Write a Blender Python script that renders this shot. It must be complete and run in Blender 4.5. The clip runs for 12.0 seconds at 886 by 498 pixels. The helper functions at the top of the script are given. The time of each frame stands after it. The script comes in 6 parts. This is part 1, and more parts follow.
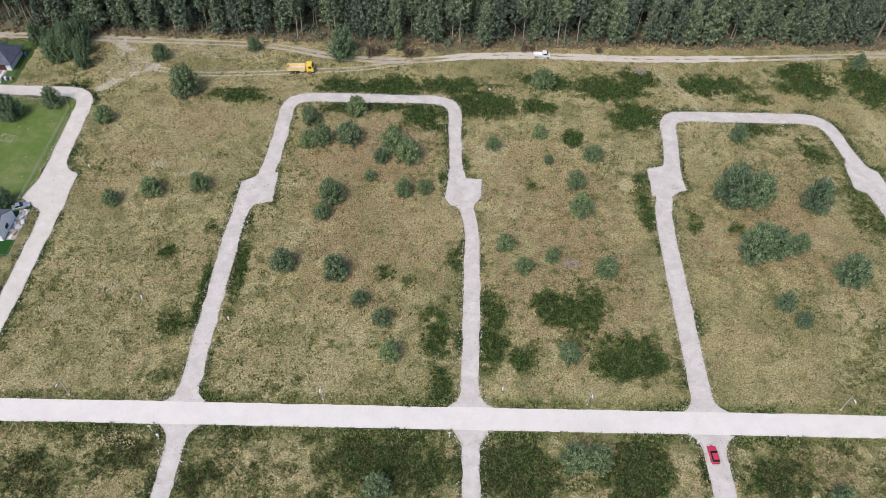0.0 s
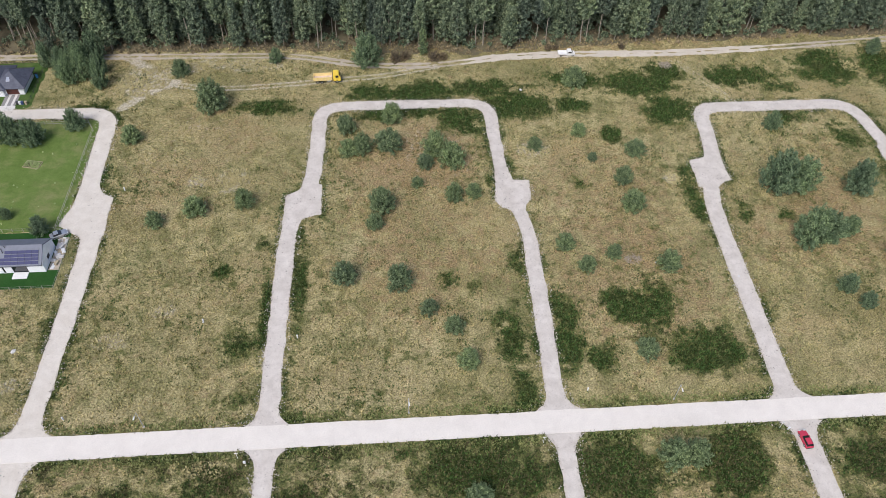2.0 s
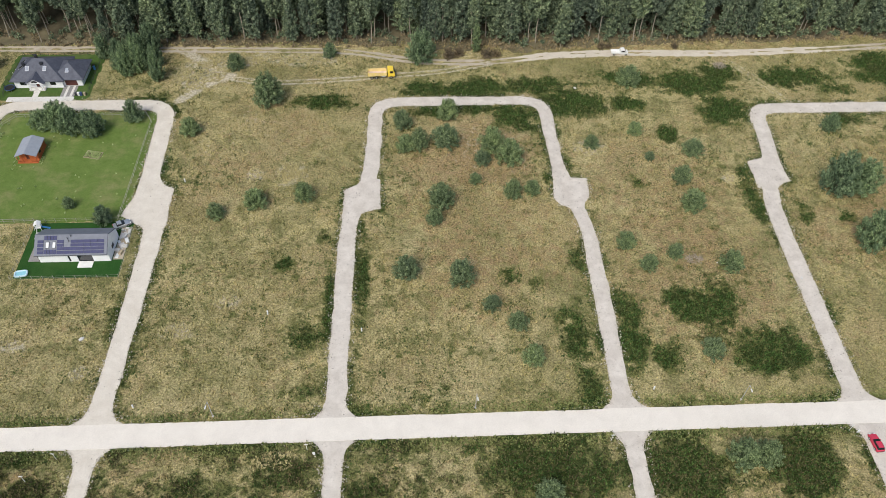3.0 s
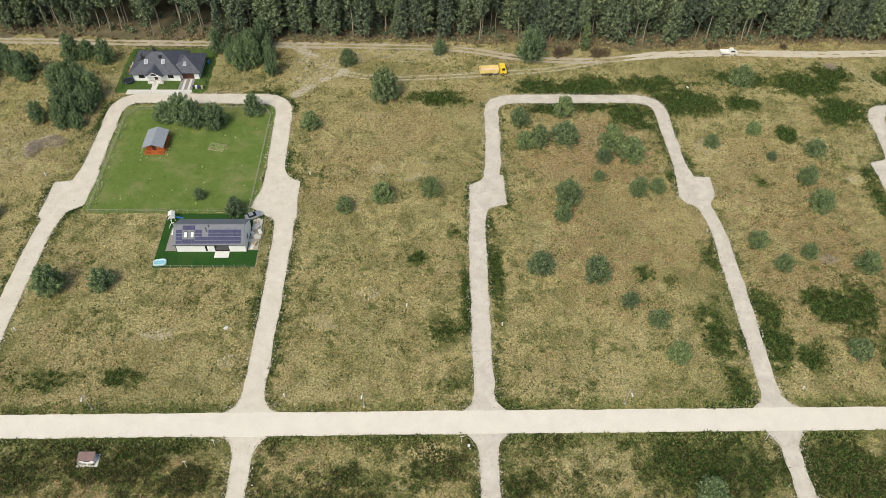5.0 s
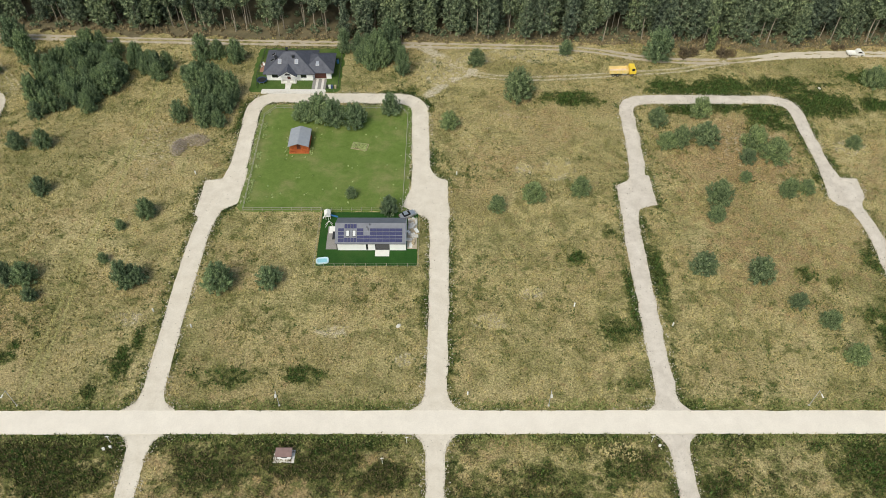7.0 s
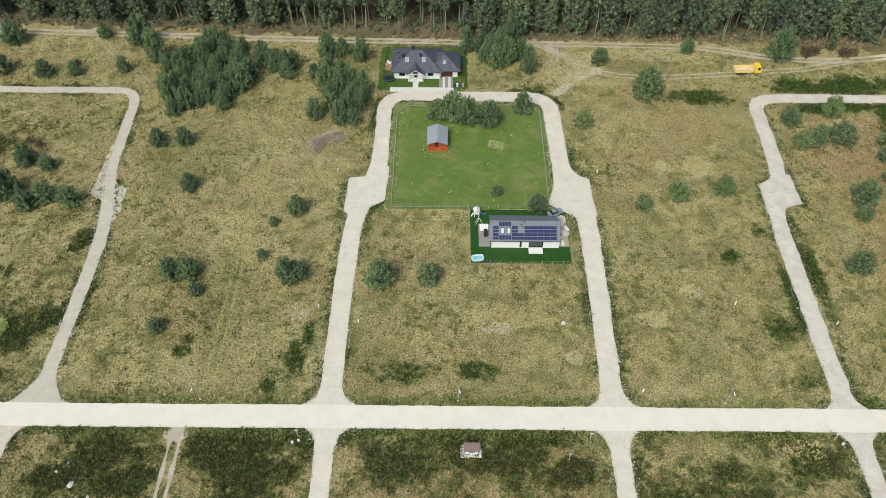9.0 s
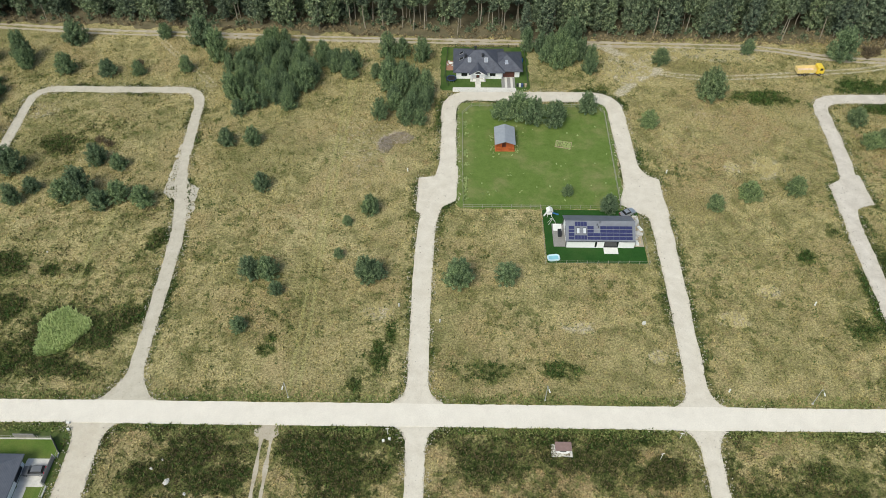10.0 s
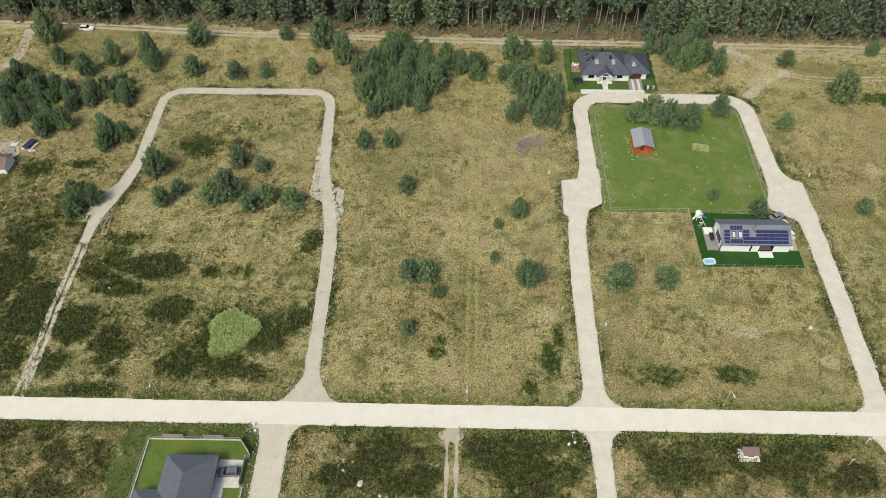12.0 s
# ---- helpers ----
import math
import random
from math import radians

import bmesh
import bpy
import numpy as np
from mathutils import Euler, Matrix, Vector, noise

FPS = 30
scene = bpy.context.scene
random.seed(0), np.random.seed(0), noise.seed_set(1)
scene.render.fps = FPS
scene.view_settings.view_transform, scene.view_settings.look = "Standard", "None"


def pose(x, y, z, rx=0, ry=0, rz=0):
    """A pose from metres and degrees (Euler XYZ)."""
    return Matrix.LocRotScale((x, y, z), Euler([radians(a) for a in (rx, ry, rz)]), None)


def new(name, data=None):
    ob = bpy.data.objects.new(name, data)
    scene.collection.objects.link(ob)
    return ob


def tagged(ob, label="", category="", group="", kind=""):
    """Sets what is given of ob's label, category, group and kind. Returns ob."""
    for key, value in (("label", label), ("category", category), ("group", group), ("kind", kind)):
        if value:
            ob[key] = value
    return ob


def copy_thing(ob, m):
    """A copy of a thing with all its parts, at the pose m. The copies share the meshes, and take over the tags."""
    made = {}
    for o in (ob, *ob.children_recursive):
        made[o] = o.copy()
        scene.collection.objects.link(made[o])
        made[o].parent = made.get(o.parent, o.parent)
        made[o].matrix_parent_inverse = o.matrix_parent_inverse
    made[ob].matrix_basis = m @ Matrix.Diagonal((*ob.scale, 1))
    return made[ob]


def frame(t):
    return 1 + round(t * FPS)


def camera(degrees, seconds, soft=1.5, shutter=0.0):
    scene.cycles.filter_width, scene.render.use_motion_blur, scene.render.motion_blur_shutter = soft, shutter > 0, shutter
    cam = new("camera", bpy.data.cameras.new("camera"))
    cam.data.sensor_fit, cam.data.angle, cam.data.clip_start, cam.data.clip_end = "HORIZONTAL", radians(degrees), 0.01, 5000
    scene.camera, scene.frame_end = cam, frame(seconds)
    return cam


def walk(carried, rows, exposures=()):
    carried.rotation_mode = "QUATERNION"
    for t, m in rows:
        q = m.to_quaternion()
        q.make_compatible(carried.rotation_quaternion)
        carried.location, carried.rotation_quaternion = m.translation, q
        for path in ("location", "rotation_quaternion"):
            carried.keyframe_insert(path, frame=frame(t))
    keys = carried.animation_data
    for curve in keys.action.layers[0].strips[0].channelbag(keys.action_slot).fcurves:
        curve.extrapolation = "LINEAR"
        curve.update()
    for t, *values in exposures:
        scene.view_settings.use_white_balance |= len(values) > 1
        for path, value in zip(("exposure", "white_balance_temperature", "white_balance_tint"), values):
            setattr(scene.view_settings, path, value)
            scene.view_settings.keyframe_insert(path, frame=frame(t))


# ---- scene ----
cam = camera(60.57, 12.0, soft=0.8)
PATH = [
    (0.0, 0.00, 0.00, 143.00, 40.840, -1.112, 0.675),
    (0.5, -5.91, 0.81, 142.26, 41.087, -1.124, -3.193),
    (1.0, -12.32, 1.64, 141.61, 41.255, -1.157, -4.759),
    (1.5, -18.72, 2.15, 140.97, 41.331, -1.221, -4.821),
    (2.0, -25.30, 2.42, 140.41, 41.348, -1.297, -4.097),
    (2.5, -31.52, 2.44, 140.00, 41.316, -1.344, -3.392),
    (4.5, -56.27, 1.64, 137.83, 41.519, -0.941, -1.267),
    (5.0, -64.92, 1.65, 137.61, 41.587, -0.929, -1.152),
    (5.5, -73.89, 1.50, 137.57, 41.612, -0.854, -1.023),
    (6.0, -82.68, 1.47, 137.43, 41.639, -0.776, -0.780),
    (6.5, -91.57, 1.46, 137.33, 41.660, -0.647, -0.598),
    (7.0, -100.50, 1.54, 137.25, 41.652, -0.517, -0.324),
    (9.0, -134.92, 0.57, 137.96, 41.491, -0.108, 0.462),
    (9.5, -143.32, 0.33, 138.07, 41.496, -0.045, 0.651),
    (10.0, -151.81, -0.06, 138.27, 41.505, 0.106, 0.869),
    (10.5, -160.20, -0.29, 138.66, 41.467, 0.242, 1.048),
    (11.0, -169.12, -0.39, 139.25, 41.415, 0.391, 1.217),
    (11.5, -177.92, -0.20, 139.83, 41.305, 0.459, 1.403),
    (12.0, -186.92, 0.03, 140.41, 41.151, 0.559, 1.524),
]
EXPOSURES = [(0.0, 0.21, 5900, 14), (1.5, 0.21, 5900, 14), (2.5, 0.21, 6150, 10), (4.5, 0.21, 6700, 3), (5.5, 0.21, 6900, 3), (7.0, 0.21, 6800, 2), (9.0, 0.21, 6450, 0), (10.5, 0.21, 6450, 0), (12.0, 0.21, 6750, 1)]
walk(cam, [(t, pose(x, y, z, rx, ry, rz)) for t, x, y, z, rx, ry, rz in PATH], EXPOSURES)

# ---- light: a bright overcast sky with a weak, wide sun ----
SUN_UP, SUN_ROUND = 50.0, -150.0
world = bpy.data.worlds.new("sky")
scene.world = world
world.use_nodes = True
sky = world.node_tree.nodes.new("ShaderNodeTexSky")
sky.sky_type, sky.sun_disc = "NISHITA", False
sky.sun_elevation, sky.sun_rotation = radians(SUN_UP), radians(SUN_ROUND)
sky.air_density, sky.dust_density, sky.ozone_density = 1.0, 4.0, 0.6
world.node_tree.links.new(sky.outputs[0], world.node_tree.nodes["Background"].inputs[0])
world.node_tree.nodes["Background"].inputs[1].default_value = 0.118
sun = new("sun", bpy.data.lights.new("sun", "SUN"))
sun.data.energy, sun.data.angle, sun.data.color = 1.75, radians(24), (1.0, 0.95, 0.87)
sun.matrix_basis = Matrix.Rotation(radians(-SUN_ROUND), 4, "Z") @ pose(0, 0, 0, -(90 - SUN_UP), 0, 0)


# ---- materials ----
class Nodes:
    """A small writer of node trees for one material."""

    def __init__(self, name, rough=0.9, metal=0.0, spec=0.25):
        self.m = bpy.data.materials.new(name)
        self.m.use_nodes = True
        self.t = self.m.node_tree
        self.bsdf = self.t.nodes["Principled BSDF"]
        self.bsdf.inputs["Roughness"].default_value = rough
        self.bsdf.inputs["Metallic"].default_value = metal
        self.bsdf.inputs["Specular IOR Level"].default_value = spec
        self.pos = self.t.nodes.new("ShaderNodeNewGeometry").outputs["Position"]

    def put(self, socket, value):
        if isinstance(value, bpy.types.NodeSocket):
            self.t.links.new(value, socket)
        elif value is not None:
            socket.default_value = value
        return self

    def noise(self, scale, detail=4.0, rough=0.6, vec=None, dist=0.0):
        n = self.t.nodes.new("ShaderNodeTexNoise")
        n.inputs["Scale"].default_value = scale
        n.inputs["Detail"].default_value = detail
        n.inputs["Roughness"].default_value = rough
        n.inputs["Distortion"].default_value = dist
        self.t.links.new(vec or self.pos, n.inputs["Vector"])
        return n.outputs["Fac"]

    def voronoi(self, scale, vec=None):
        n = self.t.nodes.new("ShaderNodeTexVoronoi")
        n.inputs["Scale"].default_value = scale
        self.t.links.new(vec or self.pos, n.inputs["Vector"])
        return n.outputs

    def stretch(self, x, y, z=1.0, turn=0.0):
        n = self.t.nodes.new("ShaderNodeMapping")
        n.inputs["Scale"].default_value = (x, y, z)
        n.inputs["Rotation"].default_value = (0, 0, turn)
        self.t.links.new(self.pos, n.inputs["Vector"])
        return n.outputs[0]

    def ramp(self, fac, *stops):
        n = self.t.nodes.new("ShaderNodeValToRGB")
        while len(n.color_ramp.elements) < len(stops):
            n.color_ramp.elements.new(0.5)
        for e, (p, c) in zip(n.color_ramp.elements, stops):
            e.position = p
            e.color = (c, c, c, 1) if isinstance(c, (int, float)) else (*c, 1)
        self.t.links.new(fac, n.inputs[0])
        return n.outputs[0]

    def mix(self, fac, a, b, how="MIX"):
        n = self.t.nodes.new("ShaderNodeMix")
        n.data_type, n.blend_type = "RGBA", how
        for i, v in ((0, fac), (6, a), (7, b)):
            if isinstance(v, tuple) and len(v) == 3:
                v = (*v, 1)
            self.put(n.inputs[i], v)
        return n.outputs[2]

    def math(self, op, a, b=None):
        n = self.t.nodes.new("ShaderNodeMath")
        n.operation = op
        self.put(n.inputs[0], a)
        if b is not None:
            self.put(n.inputs[1], b)
        return n.outputs[0]

    def island(self):
        return self.t.nodes.new("ShaderNodeNewGeometry").outputs["Random Per Island"]

    def plan(self, name):
        """A colour kept with the mesh, as four numbers."""
        n, apart = self.t.nodes.new("ShaderNodeAttribute"), self.t.nodes.new("ShaderNodeSeparateColor")
        n.attribute_name = name
        self.t.links.new(n.outputs["Color"], apart.inputs[0])
        return (*apart.outputs, n.outputs["Alpha"])

    def each(self):
        return self.t.nodes.new("ShaderNodeObjectInfo").outputs["Random"]

    def bump(self, height, strength, distance=0.1):
        n = self.t.nodes.new("ShaderNodeBump")
        n.inputs["Strength"].default_value, n.inputs["Distance"].default_value = strength, distance
        self.t.links.new(height, n.inputs["Height"])
        self.t.links.new(n.outputs[0], self.bsdf.inputs["Normal"])

    def done(self, color):
        if isinstance(color, tuple):
            color = (*color, 1)
        self.put(self.bsdf.inputs["Base Color"], color)
        return self.m


STRAW, TAN, OLIVE, RUST, GREEN = (0.56, 0.485, 0.245), (0.50, 0.405, 0.212), (0.265, 0.255, 0.108), (0.44, 0.315, 0.172), (0.042, 0.064, 0.018)
SAGE, BARE, TRODDEN, PALE = (0.16, 0.178, 0.06), (0.67, 0.605, 0.465), (0.47, 0.44, 0.2), (0.64, 0.55, 0.3)


def meadow(n):
    """The meadow's colour by place: straw, tan and olive drifts; green, rusty, bare and trodden where the plan says so."""
    lush, warm, bare, trod = n.plan("plan")

    def ragged(amount, scale, swing, low, high, most=1.0):
        lift = n.math("MULTIPLY_ADD", n.noise(scale, 6.0, 0.7, dist=0.3), swing)
        n.put(lift.node.inputs[2], n.math("SUBTRACT", amount, 0.5 * swing))
        return n.ramp(lift, (low, 0.0), (high, most))
    c = n.mix(n.ramp(n.noise(0.17, 6.0, 0.7, dist=0.6), (0.39, 0.0), (0.56, 1.0)), OLIVE, STRAW)
    c = n.mix(n.ramp(n.noise(0.05, 4.0, 0.6, n.stretch(1, 1.2, 1, 0.6), 0.5), (0.46, 0.0), (0.62, 0.8)), c, TAN)
    c = n.mix(n.ramp(n.noise(0.03, 3.0, 0.55, n.stretch(1.2, 0.9, 1, 1.0), 0.6), (0.50, 0.0), (0.66, 0.6)), c, OLIVE)
    c = n.mix(n.ramp(n.noise(0.038, 4.0, 0.6, n.stretch(0.8, 1.3, 1, 2.0), 0.6), (0.54, 0.0), (0.68, 0.7)), c, PALE)
    c = n.mix(ragged(warm, 0.4, 2.4, 0.28, 0.75, 0.85), c, RUST)
    c = n.mix(n.ramp(n.noise(1.0, 6.0, 0.78), (0.50, 0.0), (0.64, 0.7)), c, OLIVE)
    c = n.mix(ragged(bare, 0.8, 1.8, 0.36, 0.72, 0.9), c, BARE)
    c = n.mix(ragged(lush, 0.45, 2.6, 0.26, 0.62, 0.9), c, SAGE)
    c = n.mix(ragged(lush, 0.8, 2.4, 0.50, 0.85, 0.95), c, GREEN)
    return n.mix(ragged(trod, 1.1, 0.7, 0.25, 0.70, 0.75), c, TRODDEN)


def ground_material():
    n = Nodes("meadow_ground", 1.0, spec=0.1)
    c = meadow(n)
    c = n.mix(1.0, c, n.ramp(n.noise(2.4, 8.0, 0.85), (0.36, 0.16), (0.50, 0.76), (0.64, 1.5)), "MULTIPLY")
    n.bump(n.noise(1.6, 6.0, 0.8), 0.8, 0.45)
    return n.done(c)


def blades_material():
    n = Nodes("dry_grass", 0.9, spec=0.1)
    c = meadow(n)
    c = n.mix(1.0, c, n.ramp(n.island(), (0.0, (0.16, 0.19, 0.12)), (0.32, (0.58, 0.6, 0.5)), (0.7, (1.04, 1.02, 0.94)), (1.0, (1.42, 1.36, 1.2))), "MULTIPLY")
    return n.done(c)


def leaf_material(name, dark, mid, pale, tone=0.25, other=None, boughs=False):
    n = Nodes(name, 0.7, spec=0.2)
    c = n.ramp(n.island(), (0.0, dark), (0.45, mid), (1.0, pale))
    c = n.mix(1.0, c, n.ramp(n.each(), (0.0, (1 - tone, 1 - tone, 1 - 0.6 * tone)), (1.0, (1 + tone, 1 + 0.8 * tone, 1 + 0.4 * tone))), "MULTIPLY")
    if boughs:
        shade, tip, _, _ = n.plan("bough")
        # tone differs by shoot at random; the crown core's is darkened as inner shade
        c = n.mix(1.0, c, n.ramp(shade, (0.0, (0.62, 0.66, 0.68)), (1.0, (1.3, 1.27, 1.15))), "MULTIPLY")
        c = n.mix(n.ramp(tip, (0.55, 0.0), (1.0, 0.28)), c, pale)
    else:
        c = n.mix(n.ramp(n.noise(0.5, 3.0), (0.4, 0.0), (0.7, 0.35)), c, dark)
    if other:
        c = n.mix(n.ramp(n.noise(0.11, 4.0, 0.65), (0.52, 0.0), (0.72, 0.6)), c, n.mix(1.0, (*other, 1), n.ramp(n.island(), (0.0, 0.55), (1.0, 1.6)), "MULTIPLY"))
    n.done(c)
    through_leaf, both = n.t.nodes.new("ShaderNodeBsdfTranslucent"), n.t.nodes.new("ShaderNodeMixShader")
    both.inputs[0].default_value = 0.12
    n.t.links.new(c, through_leaf.inputs[0])
    n.t.links.new(n.bsdf.outputs[0], both.inputs[1])
    n.t.links.new(through_leaf.outputs[0], both.inputs[2])
    n.t.links.new(both.outputs[0], n.t.nodes["Material Output"].inputs[0])
    return n.m


def road_material(name, base, dusty, dark, rut=0.0):
    n = Nodes(name, 0.95, spec=0.15)
    c = n.mix(n.ramp(n.noise(0.3, 5.0, 0.65, None, 0.4), (0.35, 0.0), (0.7, 1.0)), base, dusty)
    c = n.mix(n.ramp(n.noise(1.1, 5.0, 0.75), (0.55, 0.0), (0.80, rut)), c, dark)
    c = n.mix(1.0, c, n.ramp(n.noise(7.0, 3.0, 0.7), (0.25, 0.86), (0.75, 1.12)), "MULTIPLY")
    n.bump(n.noise(5.0, 5.0, 0.7), 0.5, 0.05)
    return n.done(c)


def plain(name, color, rough=0.6, metal=0.0, vary=0.12, scale=1.2, spec=0.4):
    n = Nodes(name, rough, metal, spec)
    c = n.mix(1.0, (*color, 1), n.ramp(n.noise(scale, 5.0, 0.65), (0.3, 1 - vary), (0.7, 1 + vary)), "MULTIPLY")
    return n.done(c)


def lawn_material(name, a, b, worn):
    n = Nodes(name, 1.0, spec=0.1)
    c = n.mix(n.ramp(n.noise(0.35, 5.0, 0.7), (0.35, 0.0), (0.7, 1.0)), a, b)
    c = n.mix(n.ramp(n.noise(0.11, 5.0, 0.65), (0.48, 0.0), (0.72, 0.8)), c, worn)
    c = n.mix(1.0, c, n.ramp(n.noise(6.0, 3.0, 0.7), (0.3, 0.75), (0.7, 1.2)), "MULTIPLY")
    n.bump(n.noise(6.0, 3.0, 0.7), 0.6, 0.08)
    return n.done(c)


def roof_material(name, a, b, course=2.9, metal=0.0, rough=0.55):
    """Dark roof covering with fine courses down the slope and weathered patches."""
    n = Nodes(name, rough, metal, 0.4)
    w = n.t.nodes.new("ShaderNodeTexWave")
    w.bands_direction = "Z"
    w.inputs["Scale"].default_value, w.inputs["Distortion"].default_value = course, 0.3
    n.t.links.new(n.pos, w.inputs["Vector"])
    c = n.mix(n.ramp(n.noise(0.8, 5.0, 0.7), (0.35, 0.0), (0.7, 1.0)), a, b)
    c = n.mix(1.0, c, n.ramp(w.outputs["Fac"], (0.0, 0.9), (0.6, 1.03)), "MULTIPLY")
    n.bump(w.outputs["Fac"], 0.12, 0.03)
    return n.done(c)


GROUND = ground_material()
GRASS = blades_material()
ROAD = road_material("pale_road_surface", (0.715, 0.665, 0.595), (0.785, 0.735, 0.66), (0.59, 0.55, 0.49), 0.35)
GRAVEL = road_material("gravel_road_surface", (0.55, 0.50, 0.442), (0.685, 0.635, 0.57), (0.35, 0.305, 0.255), 0.8)
WORN = road_material("worn_tan_gravel", (0.50, 0.455, 0.375), (0.60, 0.555, 0.475), (0.33, 0.30, 0.21), 0.9)
PALE_GRAVEL = road_material("pale_gravel_surface", (0.615, 0.56, 0.48), (0.71, 0.66, 0.58), (0.45, 0.40, 0.33), 0.6)
SAND = road_material("sandy_track", (0.40, 0.345, 0.265), (0.53, 0.475, 0.39), (0.26, 0.215, 0.145), 0.9)
SITE_SAND = road_material("pale_site_sand", (0.56, 0.50, 0.41), (0.64, 0.59, 0.50), (0.40, 0.28, 0.26), 0.5)
LITTER = road_material("forest_litter", (0.125, 0.11, 0.068), (0.2, 0.172, 0.108), (0.078, 0.1, 0.04), 0.95)
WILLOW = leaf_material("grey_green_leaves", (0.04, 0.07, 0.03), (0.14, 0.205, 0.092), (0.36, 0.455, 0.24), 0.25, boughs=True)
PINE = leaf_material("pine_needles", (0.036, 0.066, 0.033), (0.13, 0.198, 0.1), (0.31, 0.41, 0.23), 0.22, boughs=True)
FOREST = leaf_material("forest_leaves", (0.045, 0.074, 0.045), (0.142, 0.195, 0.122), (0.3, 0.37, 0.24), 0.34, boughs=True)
WEED = leaf_material("dark_green_weeds", (0.014, 0.034, 0.008), (0.05, 0.102, 0.022), (0.145, 0.225, 0.06), 0.1, other=(0.115, 0.1, 0.045))
LIGHT_WEED = leaf_material("light_green_reeds", (0.28, 0.36, 0.14), (0.39, 0.485, 0.205), (0.53, 0.6, 0.3), 0.1)
VERGE = leaf_material("verge_greens", (0.135, 0.165, 0.055), (0.24, 0.275, 0.1), (0.38, 0.4, 0.17), 0.1, other=(0.36, 0.33, 0.15))
FRESH = leaf_material("lush_young_grass", (0.07, 0.13, 0.03), (0.13, 0.21, 0.052), (0.25, 0.33, 0.11), 0.1)
PALE_STRAW = leaf_material("pale_straw", (0.40, 0.355, 0.17), (0.55, 0.49, 0.255), (0.68, 0.62, 0.36), 0.1)
TWIG = leaf_material("dead_twigs", (0.26, 0.22, 0.17), (0.46, 0.4, 0.33), (0.68, 0.6, 0.5), 0.1)
BARK = plain("pine_bark", (0.15, 0.12, 0.095), 0.9, vary=0.4, scale=2.5)
PALE_BARK = plain("pale_bark", (0.33, 0.295, 0.235), 0.85, vary=0.3, scale=2.5)
LAWN = lawn_material("mown_lawn", (0.105, 0.162, 0.036), (0.155, 0.218, 0.058), (0.26, 0.25, 0.115))
SHADY_LAWN = lawn_material("shady_lawn", (0.06, 0.11, 0.027), (0.09, 0.145, 0.038), (0.14, 0.165, 0.06))
VERGE_SOIL = lawn_material("verge_sward", (0.07, 0.1, 0.03), (0.115, 0.145, 0.05), (0.2, 0.185, 0.09))
FRESH_LAWN = lawn_material("fresh_lawn", (0.085, 0.145, 0.028), (0.13, 0.19, 0.042), (0.19, 0.205, 0.065))
TURF = lawn_material("dense_turf", (0.024, 0.075, 0.016), (0.034, 0.095, 0.022), (0.045, 0.09, 0.025))
SLATE = roof_material("dark_roof_tiles", (0.066, 0.072, 0.097), (0.108, 0.115, 0.145))
GREY_ROOF = roof_material("grey_roof_tiles", (0.115, 0.125, 0.155), (0.15, 0.158, 0.19), 2.4)
SHEET = plain("grey_standing_seam", (0.185, 0.198, 0.235), 0.6, 0.0, 0.12, 0.6, 0.2)
SHED_ROOF = plain("pale_grey_roofing", (0.30, 0.325, 0.37), 0.6, 0.0, 0.08)
RENDERED = plain("white_render", (0.86, 0.87, 0.89), 0.85, vary=0.05, scale=0.8)
GLASS = plain("dark_window_glass", (0.02, 0.022, 0.027), 0.08, vary=0.1, spec=0.8)
CELL = plain("solar_cells", (0.026, 0.032, 0.11), 0.4, vary=0.2, spec=0.25)
ALU = plain("light_metal", (0.62, 0.63, 0.65), 0.4, 0.8)
WHITE = plain("white_paint", (0.80, 0.80, 0.78), 0.5, vary=0.05)
CONCRETE = plain("pale_concrete", (0.62, 0.60, 0.57), 0.9, vary=0.14)
PAVER = plain("light_pavers", (0.66, 0.64, 0.60), 0.9, vary=0.15, scale=3)
DARK_PAVER = plain("grey_pavers", (0.27, 0.26, 0.25), 0.9, vary=0.15, scale=3)
ORANGE_WOOD = plain("orange_stained_wood", (0.42, 0.12, 0.04), 0.6, vary=0.3, scale=4)
BROWN = plain("brown_steel", (0.105, 0.036, 0.026), 0.5, vary=0.15)
RED = plain("red_car_paint", (0.6, 0.055, 0.095), 0.25, 0.1, 0.03)
YELLOW = plain("yellow_paint", (0.85, 0.62, 0.07), 0.4, 0.0, 0.08)
BLACK = plain("black_rubber", (0.02, 0.02, 0.02), 0.8, vary=0.2)
DARK = plain("anthracite_metal", (0.045, 0.048, 0.055), 0.4, 0.3)
BLUE = plain("blue_plastic", (0.06, 0.22, 0.48), 0.4, vary=0.1)
WATER = plain("pool_water", (0.28, 0.56, 0.66), 0.1, vary=0.08, spec=0.6)
PINK_ROOF = plain("faded_brown_roofing", (0.23, 0.155, 0.145), 0.8, vary=0.12)
PALE_WOOD = plain("weathered_wood", (0.46, 0.38, 0.26), 0.8, vary=0.25, scale=3)
CLOD = leaf_material("stones_and_clods", (0.16, 0.14, 0.12), (0.26, 0.23, 0.20), (0.55, 0.51, 0.46), 0.1)
CHIP = leaf_material("gravel_chips", (0.36, 0.33, 0.28), (0.50, 0.465, 0.415), (0.64, 0.60, 0.54), 0.1)
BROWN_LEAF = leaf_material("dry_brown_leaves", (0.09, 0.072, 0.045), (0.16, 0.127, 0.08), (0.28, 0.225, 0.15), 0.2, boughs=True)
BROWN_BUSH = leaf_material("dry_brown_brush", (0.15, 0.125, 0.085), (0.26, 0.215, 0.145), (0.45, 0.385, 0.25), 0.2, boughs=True)
